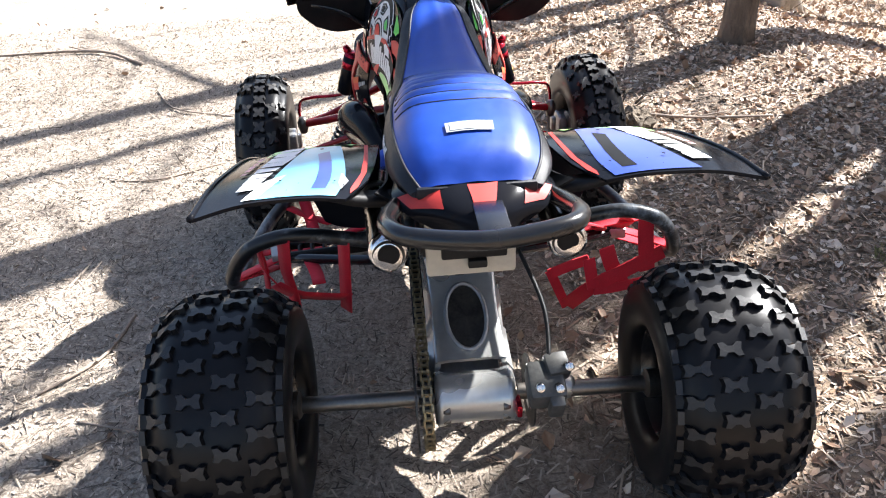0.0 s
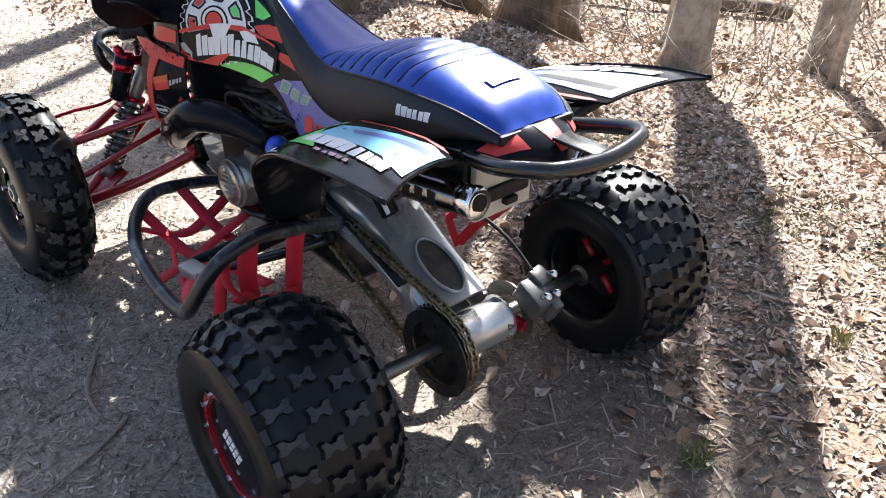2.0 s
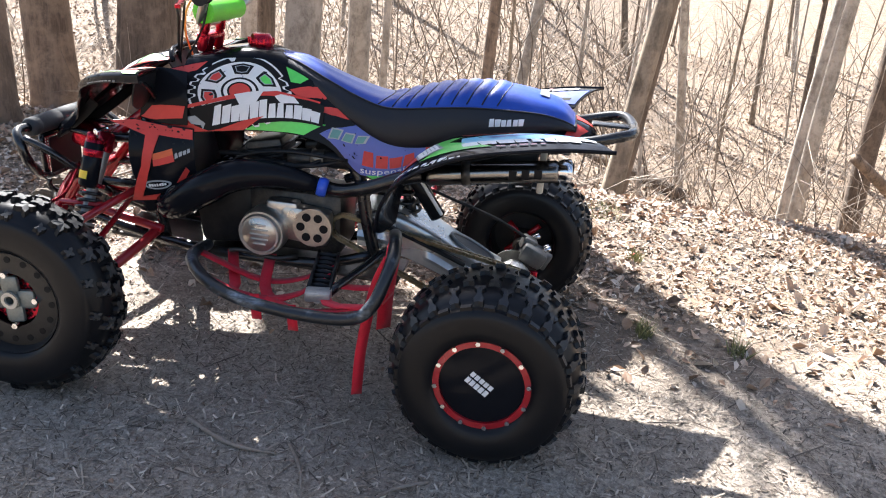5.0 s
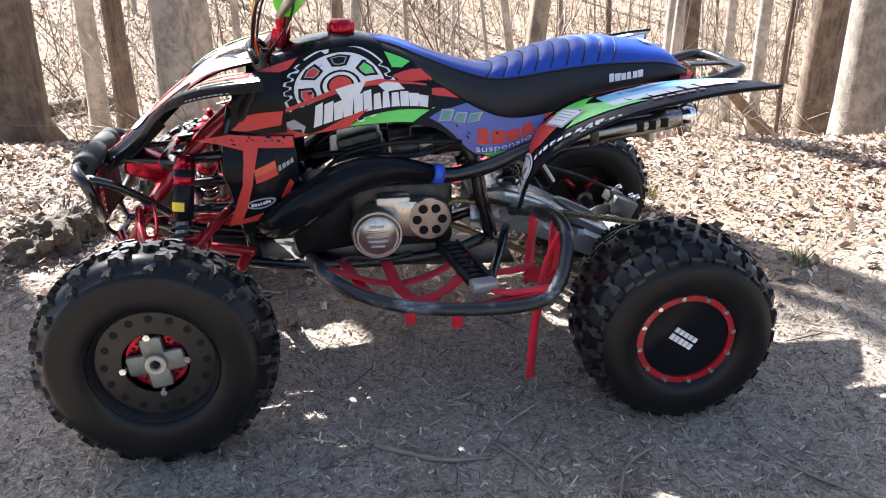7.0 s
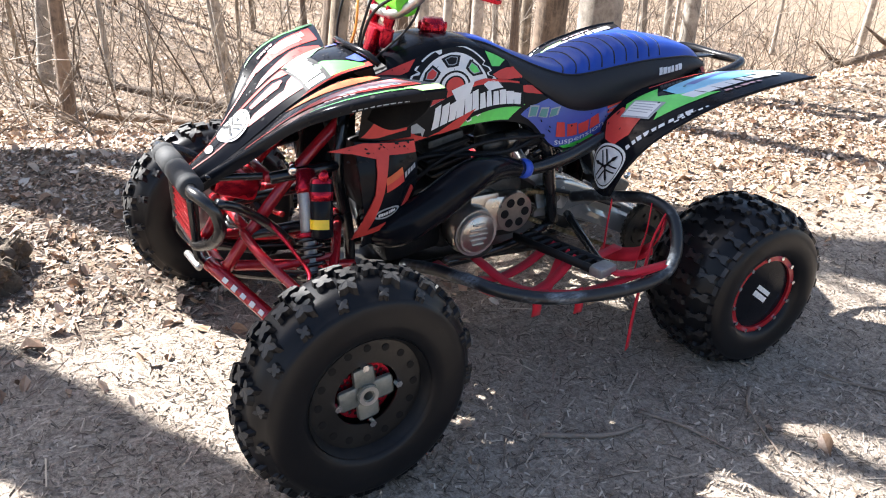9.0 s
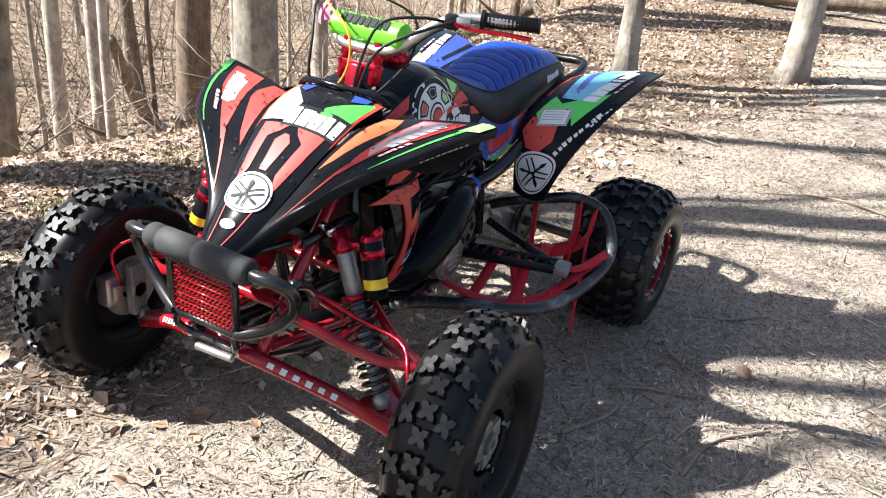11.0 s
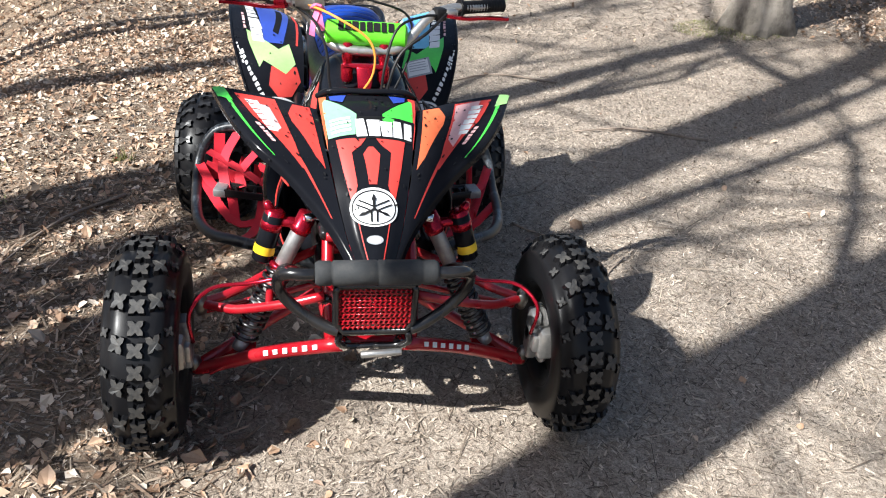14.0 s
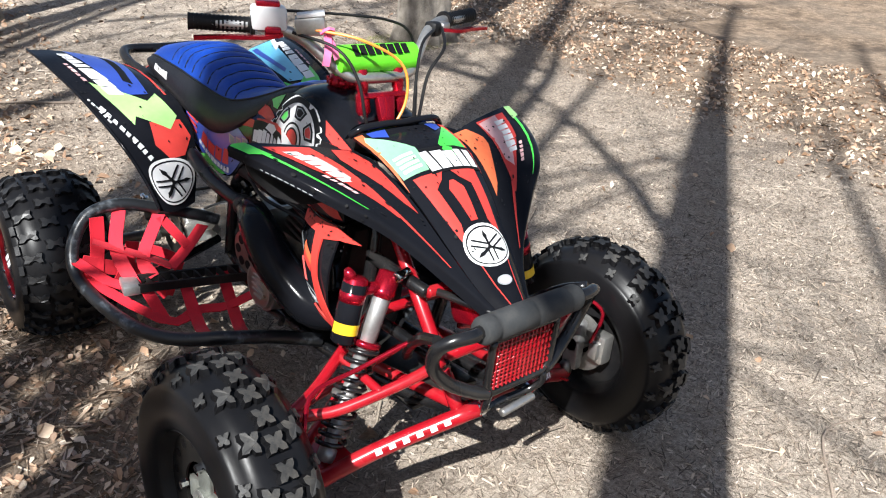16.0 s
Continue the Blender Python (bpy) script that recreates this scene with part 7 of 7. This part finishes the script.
# inner wheel guard under the fender
for s in (-1, 1):
    part("fender_stay", tube([(s * 0.13, 1.06, 0.72), (s * 0.24, 1.04, 0.80), (s * 0.33, 1.02, 0.835)], 0.008, n=8), BLACK_TUBE, bike)
    g = Skin([[(s * 0.16, 1.05, 0.835), (s * 0.28, 1.02, 0.845), (s * 0.37, 1.0, 0.85)], [(s * 0.17, 1.055, 0.79), (s * 0.28, 1.035, 0.79), (s * 0.365, 1.015, 0.81)], [(s * 0.18, 1.075, 0.745), (s * 0.265, 1.06, 0.742), (s * 0.325, 1.04, 0.765)]], (0, -1, 0))
    part("fender_lip", g.mesh(6, 10, 0.004), BLACK_MATT, bike)

# ---- rear fenders ----
rf_rows = [
    [(-0.185, 0.330, 0.475), (-0.225, 0.344, 0.468), (-0.270, 0.356, 0.470), (-0.300, 0.362, 0.482)],
    [(-0.170, 0.318, 0.570), (-0.225, 0.331, 0.567), (-0.290, 0.342, 0.568), (-0.330, 0.342, 0.574)],
    [(-0.160, 0.285, 0.662), (-0.230, 0.290, 0.663), (-0.318, 0.287, 0.664), (-0.366, 0.276, 0.664)],
    [(-0.160, 0.188, 0.736), (-0.240, 0.180, 0.742), (-0.343, 0.154, 0.748), (-0.405, 0.128, 0.748)],
    [(-0.165, 0.045, 0.765), (-0.245, 0.028, 0.780), (-0.355, -0.002, 0.790), (-0.425, -0.025, 0.788)],
    [(-0.180, -0.068, 0.778), (-0.255, -0.088, 0.797), (-0.362, -0.118, 0.810), (-0.436, -0.142, 0.808)],
    [(-0.215, -0.150, 0.785), (-0.280, -0.172, 0.803), (-0.370, -0.208, 0.817), (-0.442, -0.245, 0.816)]]
rf_l = Skin(rf_rows, (-0.3, 0.4, 0.8))
for sk in (rf_l, mirror_skin(rf_l)):
    left = sk is rf_l
    p = part("rear_fender", sk.mesh(28, 14, 0.006), BLACK, bike, "swept black rear fender with blue, green and red graphics")
    S = lambda polys, mat, lift=0.0015, cuts=2, lb="", name="decal": lay(sk, polys, mat, p, lift, cuts, lb, name)
    speckle(sk, p, 40, 6, u0=0.3)
    top_mat, low_mat = (D_SKY, D_GREEN) if left else (D_BLUE, D_LIME)
    S([[(0.985, 0.10), (0.985, 0.62), (0.93, 0.60), (0.53, 0.51), (0.54, 0.30), (0.78, 0.20)]], top_mat, 0.0019, 3)
    S([[(0.93, 0.24), (0.70, 0.32), (0.60, 0.36), (0.62, 0.42), (0.70, 0.39), (0.93, 0.34)]], D_BLUE if left else D_BLACK, 0.0023, 2)
    S([[(0.545, 0.22), (0.425, 0.13), (0.37, 0.29), (0.43, 0.54), (0.395, 0.60), (0.525, 0.70), (0.60, 0.72), (0.545, 0.51), (0.50, 0.36)]], low_mat, 0.0021, 3)
    S([[(0.405, 0.46), (0.41, 0.115), (0.33, 0.05), (0.25, 0.20), (0.245, 0.42), (0.31, 0.52)]], D_RED, 0.0017, 3)
    S([[(0.96, 0.012), (0.90, 0.012), (0.54, 0.085), (0.54, 0.115), (0.92, 0.055)]], D_RED, 0.0020, 2)
    S(word_polys(0.90, 0.745, 0.52, 0.635, 0.0, -0.135, 8, 0.16, 3), D_WHITE, 0.0030, 1, "", "letter_bar")
    S(word_polys(0.76, 0.80, 0.60, 0.76, 0.0, -0.045, 5, 0.3, 5), D_PINK, 0.0030, 1, "", "letter_bar")
    # thin flowing script with an arc before it
    S(word_polys(0.46, 0.90, 0.24, 0.66, 0.012, -0.075, 9, 0.42, 7), D_WHITE, 0.0030, 1, "", "letter_bar")
    S(word_polys(0.50, 0.955, 0.40, 0.90, 0.004, -0.04, 6, 0.45, 8), D_WHITE, 0.0030, 1, "", "letter_bar")
    if left:
        S([[(0.455, 0.185), (0.478, 0.50), (0.392, 0.555), (0.366, 0.23)]], D_GREY, 0.0034, 2, "pale warning label")
        S([[(0.448, 0.21), (0.468, 0.48), (0.398, 0.525), (0.376, 0.25)]], D_WHITE, 0.0042, 2)
        S([[(0.442 - k * 0.013, 0.24 + k * 0.006), (0.455 - k * 0.013, 0.46 + k * 0.006), (0.451 - k * 0.013, 0.46 + k * 0.006), (0.438 - k * 0.013, 0.24 + k * 0.006)] for k in range(4)], D_GREY, 0.0048, 1)
        S([[(0.80, 0.52), (0.985, 0.60), (0.985, 0.68), (0.84, 0.60)], [(0.93, 0.12), (0.86, 0.13), (0.80, 0.22), (0.88, 0.19)]], D_WHITE, 0.0026, 2)
    round_emblem(sk, p, 0.140, 0.47, 0.110, 0.42, 0.5)
    part("fender_edge", tube_into(bmesh.new(), [sk.at(i / 40, 1.0) for i in range(41)], 0.005, 6), BLACK, p)
for s in (-1, 1):
    g = Skin([[(s * 0.15, 0.28, 0.64), (s * 0.15, 0.25, 0.67), (s * 0.15, 0.20, 0.70)], [(s * 0.14, 0.10, 0.69), (s * 0.145, 0.06, 0.71), (s * 0.15, 0.0, 0.745)], [(s * 0.13, -0.08, 0.72), (s * 0.14, -0.10, 0.745), (s * 0.17, -0.12, 0.775)]], (s, 0, 0))
    part("inner_guard", g.mesh(10, 10, 0.004), BLACK_MATT, bike)
    part("fender_bracket", tube([(s * 0.12, -0.06, 0.735), (s * 0.20, -0.09, 0.755), (s * 0.255, -0.115, 0.785)], 0.013, n=8, flat=(0.02, 0.008)), BLACK_MATT, bike)

# ---- handlebar ----
STEER = Matrix.Translation((0, 0.95, 0)) @ Matrix.Rotation(radians(-4), 4, "Z") @ Matrix.Translation((0, -0.95, 0))


def hb(name, bm, mat, parent=None, label=""):
    bmesh.ops.transform(bm, matrix=STEER, verts=bm.verts[:])
    return part(name, bm, mat, parent or bike, label)


bar = hb("handlebar", tube([(-0.376, 0.784, 1.070), (-0.30, 0.822, 1.068), (-0.225, 0.848, 1.066), (-0.165, 0.885, 1.045), (-0.10, 0.935, 0.985), (-0.055, 0.952, 0.968), (0.055, 0.952, 0.968), (0.10, 0.935, 0.985), (0.165, 0.885, 1.045), (0.225, 0.848, 1.066), (0.30, 0.822, 1.068), (0.376, 0.784, 1.070)], 0.0125, n=60, seg=10), ALU, None, "aluminium handlebar with black grips")
hb("steering_stem", turned([(0, 0.018), (0.25, 0.015), (0.75, 0.014), (1, 0.017)], (0, 0.995, 0.80), (0, 0.957, 0.925), 16), RED_ANOD, None, "red anodised steering stem")
bm = block((0.070, 0.018, 0.10), None, 0.005)
for v in bm.verts:
    v.co.x *= 0.52 + 3.2 * v.co.z
bmesh.ops.transform(bm, matrix=pose(0, 0.985, 0.880, 16, 0, 0), verts=bm.verts[:])
hb("stem_plate", bm, RED_ANOD)
hb("stem_clamp", block((0.118, 0.034, 0.013), pose(0, 0.957, 0.927, 12, 0, 0), 0.004), RED_ANOD)
for s in (-1, 1):
    hb("riser", turned([(0, 0.012), (0.08, 0.0165), (0.42, 0.0165), (0.46, 0.012), (0.54, 0.012), (0.58, 0.0145), (0.9, 0.0145), (1, 0.013)], (s * 0.048, 0.962, 0.885), (s * 0.048, 0.945, 0.985), 14), RED_ANOD, None, "red handlebar riser")
    hb("riser_bolt", turned([(0, 0.009), (1, 0.009)], (s * 0.048, 0.966, 0.868), (s * 0.048, 0.964, 0.885), 8), CHROME)
    g = hb("grip", turned([(0, 0.019), (0.02, 0.0185), (0.06, 0.0165), (0.92, 0.0165), (0.94, 0.023), (1, 0.023)], (s * 0.379, 0.783, 1.070), (s * 0.252, 0.835, 1.067), 16), BLACK_MATT, bar, "black ribbed grip")
    bm = bmesh.new()
    a, b = Vector((s * 0.370, 0.787, 1.070)), Vector((s * 0.264, 0.830, 1.067))
    for k in range(14):
        c = a.lerp(b, k / 13)
        d = (b - a).normalized() * 0.0022
        turned([(0, 0.0178), (1, 0.0178)], c - d, c + d, 14, bm)
    hb("grip_rib", bm, BLACK_MATT, bar)
    hb("lever_perch", block((0.035, 0.03, 0.025), pose(s * 0.225, 0.868, 1.058, 0, 0, s * -25), 0.006), RED_ANOD if s > 0 else ALU, bar)
    hb("lever", tube([(s * 0.215, 0.885, 1.055), (s * 0.26, 0.892, 1.052), (s * 0.325, 0.862, 1.050), (s * 0.388, 0.838, 1.046)], 0.006, n=14, flat=(0.007, 0.004)), RED_ANOD, bar, "red lever")
bar_pad = hb("handlebar_pad", turned([(0, 0.024), (0.03, 0.034), (0.97, 0.034), (1, 0.024)], (-0.108, 0.925, 1.003), (0.108, 0.925, 1.003), 12), GREEN_PAD, None, "bright green handlebar pad with dark maker's word")
for k in range(8):
    x = 0.066 - k * 0.0186
    hb("letter_bar", block((0.0135 + 0.0015 * (k % 3), 0.0016, 0.028 - 0.003 * (k % 2)), pose(x, 0.925 + 0.0348 * math.cos(0.85), 1.003 + 0.0348 * math.sin(0.85), 48.7, 0, 0), 0), D_BLACK, bar_pad)
# throttle and brake reservoir on the right, switch on the left
hb("throttle_box", block((0.075, 0.055, 0.05), pose(0.225, 0.845, 1.085, 0, 0, -20), 0.008), D_WHITE, None, "white throttle housing")
hb("throttle_lid", block((0.05, 0.04, 0.012), pose(0.227, 0.845, 1.115, 0, 0, -20), 0.003), RED_ANOD)
hb("brake_reservoir", block((0.065, 0.05, 0.04), pose(0.150, 0.895, 1.075, 0, 8, -28), 0.006), ALU, None, "silver brake fluid reservoir")
hb("reservoir_lid", block((0.06, 0.045, 0.008), pose(0.150, 0.895, 1.099, 0, 8, -28), 0.002), D_WHITE)
hb("switch_box", block((0.035, 0.035, 0.035), pose(-0.195, 0.872, 1.055, 0, 0, 25), 0.008), BLACK_MATT)
for pts, r, mt in (([(-0.20, 0.87, 1.05), (-0.15, 0.93, 1.06), (-0.08, 0.99, 1.04), (-0.05, 1.02, 0.95), (-0.04, 1.04, 0.84)], 0.0036, BLACK_MATT),
                   ([(-0.215, 0.88, 1.06), (-0.16, 0.97, 1.03), (-0.09, 1.01, 0.98), (-0.06, 1.03, 0.90), (-0.05, 1.03, 0.83)], 0.004, BLACK_MATT),
                   ([(0.20, 0.85, 1.10), (0.10, 0.90, 1.10), (-0.02, 0.93, 1.09), (-0.11, 0.90, 1.05), (-0.12, 0.92, 0.96), (-0.07, 1.0, 0.86)], 0.0032, BLACK_MATT),
                   ([(0.16, 0.91, 1.07), (0.08, 0.99, 1.06), (-0.01, 1.02, 1.01), (-0.02, 1.03, 0.93), (0.03, 1.035, 0.85)], 0.0032, ORANGE_HOSE),
                   ([(0.19, 0.89, 1.06), (0.13, 0.98, 1.04), (0.10, 1.02, 0.98), (0.09, 1.04, 0.90), (0.07, 1.04, 0.84)], 0.0036, BLACK_MATT)):
    hb("control_cable", tube(pts, r, n=24), mt)
bm = bmesh.new()
tube_into(bm, smooth_path([(0.125, 0.925, 1.062), (0.133, 0.945, 1.040), (0.138, 0.952, 1.018), (0.140, 0.948, 0.998)], 8), 0.01, flat=(0.008, 0.0012))
tube_into(bm, smooth_path([(0.125, 0.925, 1.062), (0.120, 0.946, 1.035), (0.114, 0.952, 1.012)], 8), 0.01, flat=(0.008, 0.0012))
tube_into(bm, smooth_path([(0.115, 0.92, 1.058), (0.125, 0.935, 1.072), (0.138, 0.925, 1.062)], 8), 0.01, flat=(0.010, 0.003))
hb("ribbon", bm, PINK, None, "pink ribbon tied to the handlebar")

# ---- sticks and moss ----
bm = bmesh.new()
for q in ((-0.014, 0, 0.004), (0, 0.010, 0.010), (0.015, 0.002, 0.005), (0.002, -0.009, 0.008)):
    bm.verts.new(Vector((1.005, -0.512, lift(1.005, -0.512) + 0.016)) + Vector(q))
bm.verts.ensure_lookup_table()
bm.faces.new((bm.verts[0], bm.verts[3], bm.verts[1]))
bm.faces.new((bm.verts[1], bm.verts[3], bm.verts[2]))
bmesh.ops.solidify(bm, geom=bm.faces[:], thickness=0.0012)
tagged(part("red_leaf", bm, D_RED), "small bright red leaf on the brown leaf litter", "leaf")

for pts, r in (([(-0.62, 0.78, 0), (-0.70, 0.63, 0.005), (-0.71, 0.50, 0)], 0.008), ([(-0.66, 0.48, 0), (-0.76, 0.42, 0.004), (-0.90, 0.37, 0)], 0.006),
               ([(-0.95, 0.75, 0), (-0.99, 0.55, 0.003), (-1.12, 0.40, 0)], 0.007), ([(-0.72, 0.10, 0), (-0.80, 0.20, 0.004), (-0.98, 0.28, 0)], 0.006),
               ([(-1.35, 2.9, 0), (-1.2, 2.6, 0.006), (-0.9, 2.45, 0)], 0.006), ([(-2.1, -0.9, 0), (-1.7, -1.05, 0.01), (-1.35, -1.02, 0)], 0.009),
               ([(0.9, 2.2, 0), (1.2, 2.0, 0.01), (1.7, 1.95, 0)], 0.010), ([(0.5, 2.05, 0), (0.62, 2.3, 0.006), (0.6, 2.6, 0)], 0.006),
               ([(-1.5, -1.9, 0), (-1.1, -2.0, 0.012), (-0.7, -1.85, 0)], 0.008), ([(-0.35, -2.6, 0), (0.1, -2.75, 0.01), (0.5, -2.7, 0)], 0.009),
               ([(0.9, -0.15, 0), (1.1, 0.1, 0.01), (1.25, 0.5, 0)], 0.008), ([(-0.85, 1.9, 0), (-1.1, 1.75, 0.005), (-1.3, 1.78, 0)], 0.005),
               ([(-1.0, -0.35, 0), (-0.85, -0.2, 0.004), (-0.70, -0.15, 0)], 0.005), ([(-1.55, 3.4, 0), (-1.9, 3.7, 0.01), (-2.6, 3.8, 0)], 0.012)):
    fallen_stick(pts, r)


def moss_patch(x, y, rad, n, seed, label, tall=0.02, name="moss"):
    rnd = random.Random(seed)
    bm = bmesh.new()
    for _ in range(n):
        a, d = rnd.uniform(0, 2 * math.pi), rad * math.sqrt(rnd.random())
        px, py = x + d * math.cos(a), y + d * math.sin(a) * 0.6
        z = lift(px, py)
        h, w = rnd.uniform(0.4, 1.1) * tall, rnd.uniform(0.002, 0.004)
        b = rnd.uniform(0, 2 * math.pi)
        o = Vector((math.cos(b), math.sin(b), 0))
        t = Vector((rnd.gauss(0, 0.5) * h, rnd.gauss(0, 0.5) * h, h))
        p = Vector((px, py, z))
        bm.faces.new([bm.verts.new(p - o * w), bm.verts.new(p + o * w), bm.verts.new(p + t)])
    return tagged(part(name, bm, MOSS, None, smooth=False), label, name.split("_")[0], kind="stuff")


moss_patch(1.55, 0.72, 0.18, 800, 1, "green moss tuft among dry leaves")
moss_patch(1.61, -0.08, 0.26, 900, 2, "yellow-green moss on the leafy bank")
moss_patch(1.60, -0.42, 0.16, 350, 7, "thin yellow-green moss on the leafy bank")
moss_patch(0.27, -0.50, 0.05, 70, 3, "sparse dry grass tuft", 0.06, "grass_tuft")
moss_patch(0.22, -0.82, 0.05, 70, 4, "sparse dry grass tuft", 0.06, "grass_tuft")
moss_patch(0.98, -0.52, 0.05, 60, 5, "sparse dry grass tuft", 0.06, "grass_tuft")
moss_patch(-3.45, -3.35, 0.5, 2500, 6, "moss at the foot of a tree")


def earth_clod():
    """A lump of dug earth with roots beside the track."""
    rnd = random.Random(21)
    bm = bmesh.new()
    for x, y, z, r in ((0.80, 1.95, 0.05, 0.10), (0.92, 1.90, 0.04, 0.08), (0.70, 2.02, 0.03, 0.08), (0.86, 2.06, 0.06, 0.075), (0.98, 2.02, 0.02, 0.06)):
        one = bmesh.new()
        bmesh.ops.create_icosphere(one, subdivisions=4, radius=r)
        for v in one.verts:
            n = v.co.normalized()
            v.co += n * r * (0.55 * noise.noise(n * 2.2 + Vector((x * 9, y * 5, 0))) + 0.22 * noise.noise(n * 7 + Vector((y, x, 3))))
            v.co = Vector((v.co.x + x, v.co.y + y, max(v.co.z * 0.8 + z, -0.03) + lift(x, y)))
        join(bm, one)
    for _ in range(26):
        a = rnd.uniform(0, 2 * math.pi)
        p = Vector((0.84 + 0.12 * math.cos(a), 1.97 + 0.10 * math.sin(a), 0.07 + rnd.uniform(0, 0.05)))
        q = p + Vector((math.cos(a) * 0.08, math.sin(a) * 0.08, rnd.uniform(-0.03, 0.06)))
        tube_into(bm, [p, p.lerp(q, 0.5) + Vector((0, 0, 0.02)), q], [0.004, 0.003, 0.0015], seg=4)
    return tagged(part("earth_clod", bm, EARTH), "clod of dark earth and roots beside the track", "clod", kind="stuff")


EARTH = material("crumbly_earth", (0.11, 0.085, 0.06), 0.95, scale=30, grain=0.9, gdist=0.006, vary=0.5)
earth_clod()


def fallen_log(a, b, r, label):
    a, b = Vector(a), Vector(b)
    pts = [a.lerp(b, i / 9) + Vector((0, 0, 0.03 * math.sin(i * 1.3))) for i in range(10)]
    bm = tube_into(bmesh.new(), pts, [r * (1 - 0.04 * i) for i in range(10)], seg=10)
    for i in (3, 6, 8):
        d = Vector((0.25, -0.2 + 0.15 * i, 0.3)) * (r * 6)
        tube_into(bm, [pts[i], pts[i] + d * 0.5, pts[i] + d + Vector((0, 0, 0.1))], [r * 0.35, r * 0.25, r * 0.1], seg=6)
    return tagged(part("fallen_log", bm, BARK_DARK), label, "log", "fallen logs")


for x0, y0, x1, y1, r in ((8.0, -4.2, 5.4, -3.1, 0.12), (6.5, -7.8, 3.6, -8.6, 0.12), (12.5, 5.0, 9.0, 7.5, 0.13), (10.5, 1.2, 8.0, -1.2, 0.08), (2.0, -8.4, -2.5, -8.9, 0.11), (14, -3, 17, 3, 0.14)):
    fallen_log((x0, y0, lift(x0, y0) + r), (x1, y1, lift(x1, y1) + r + 0.1), r, "fallen brown log on the leafy ground")
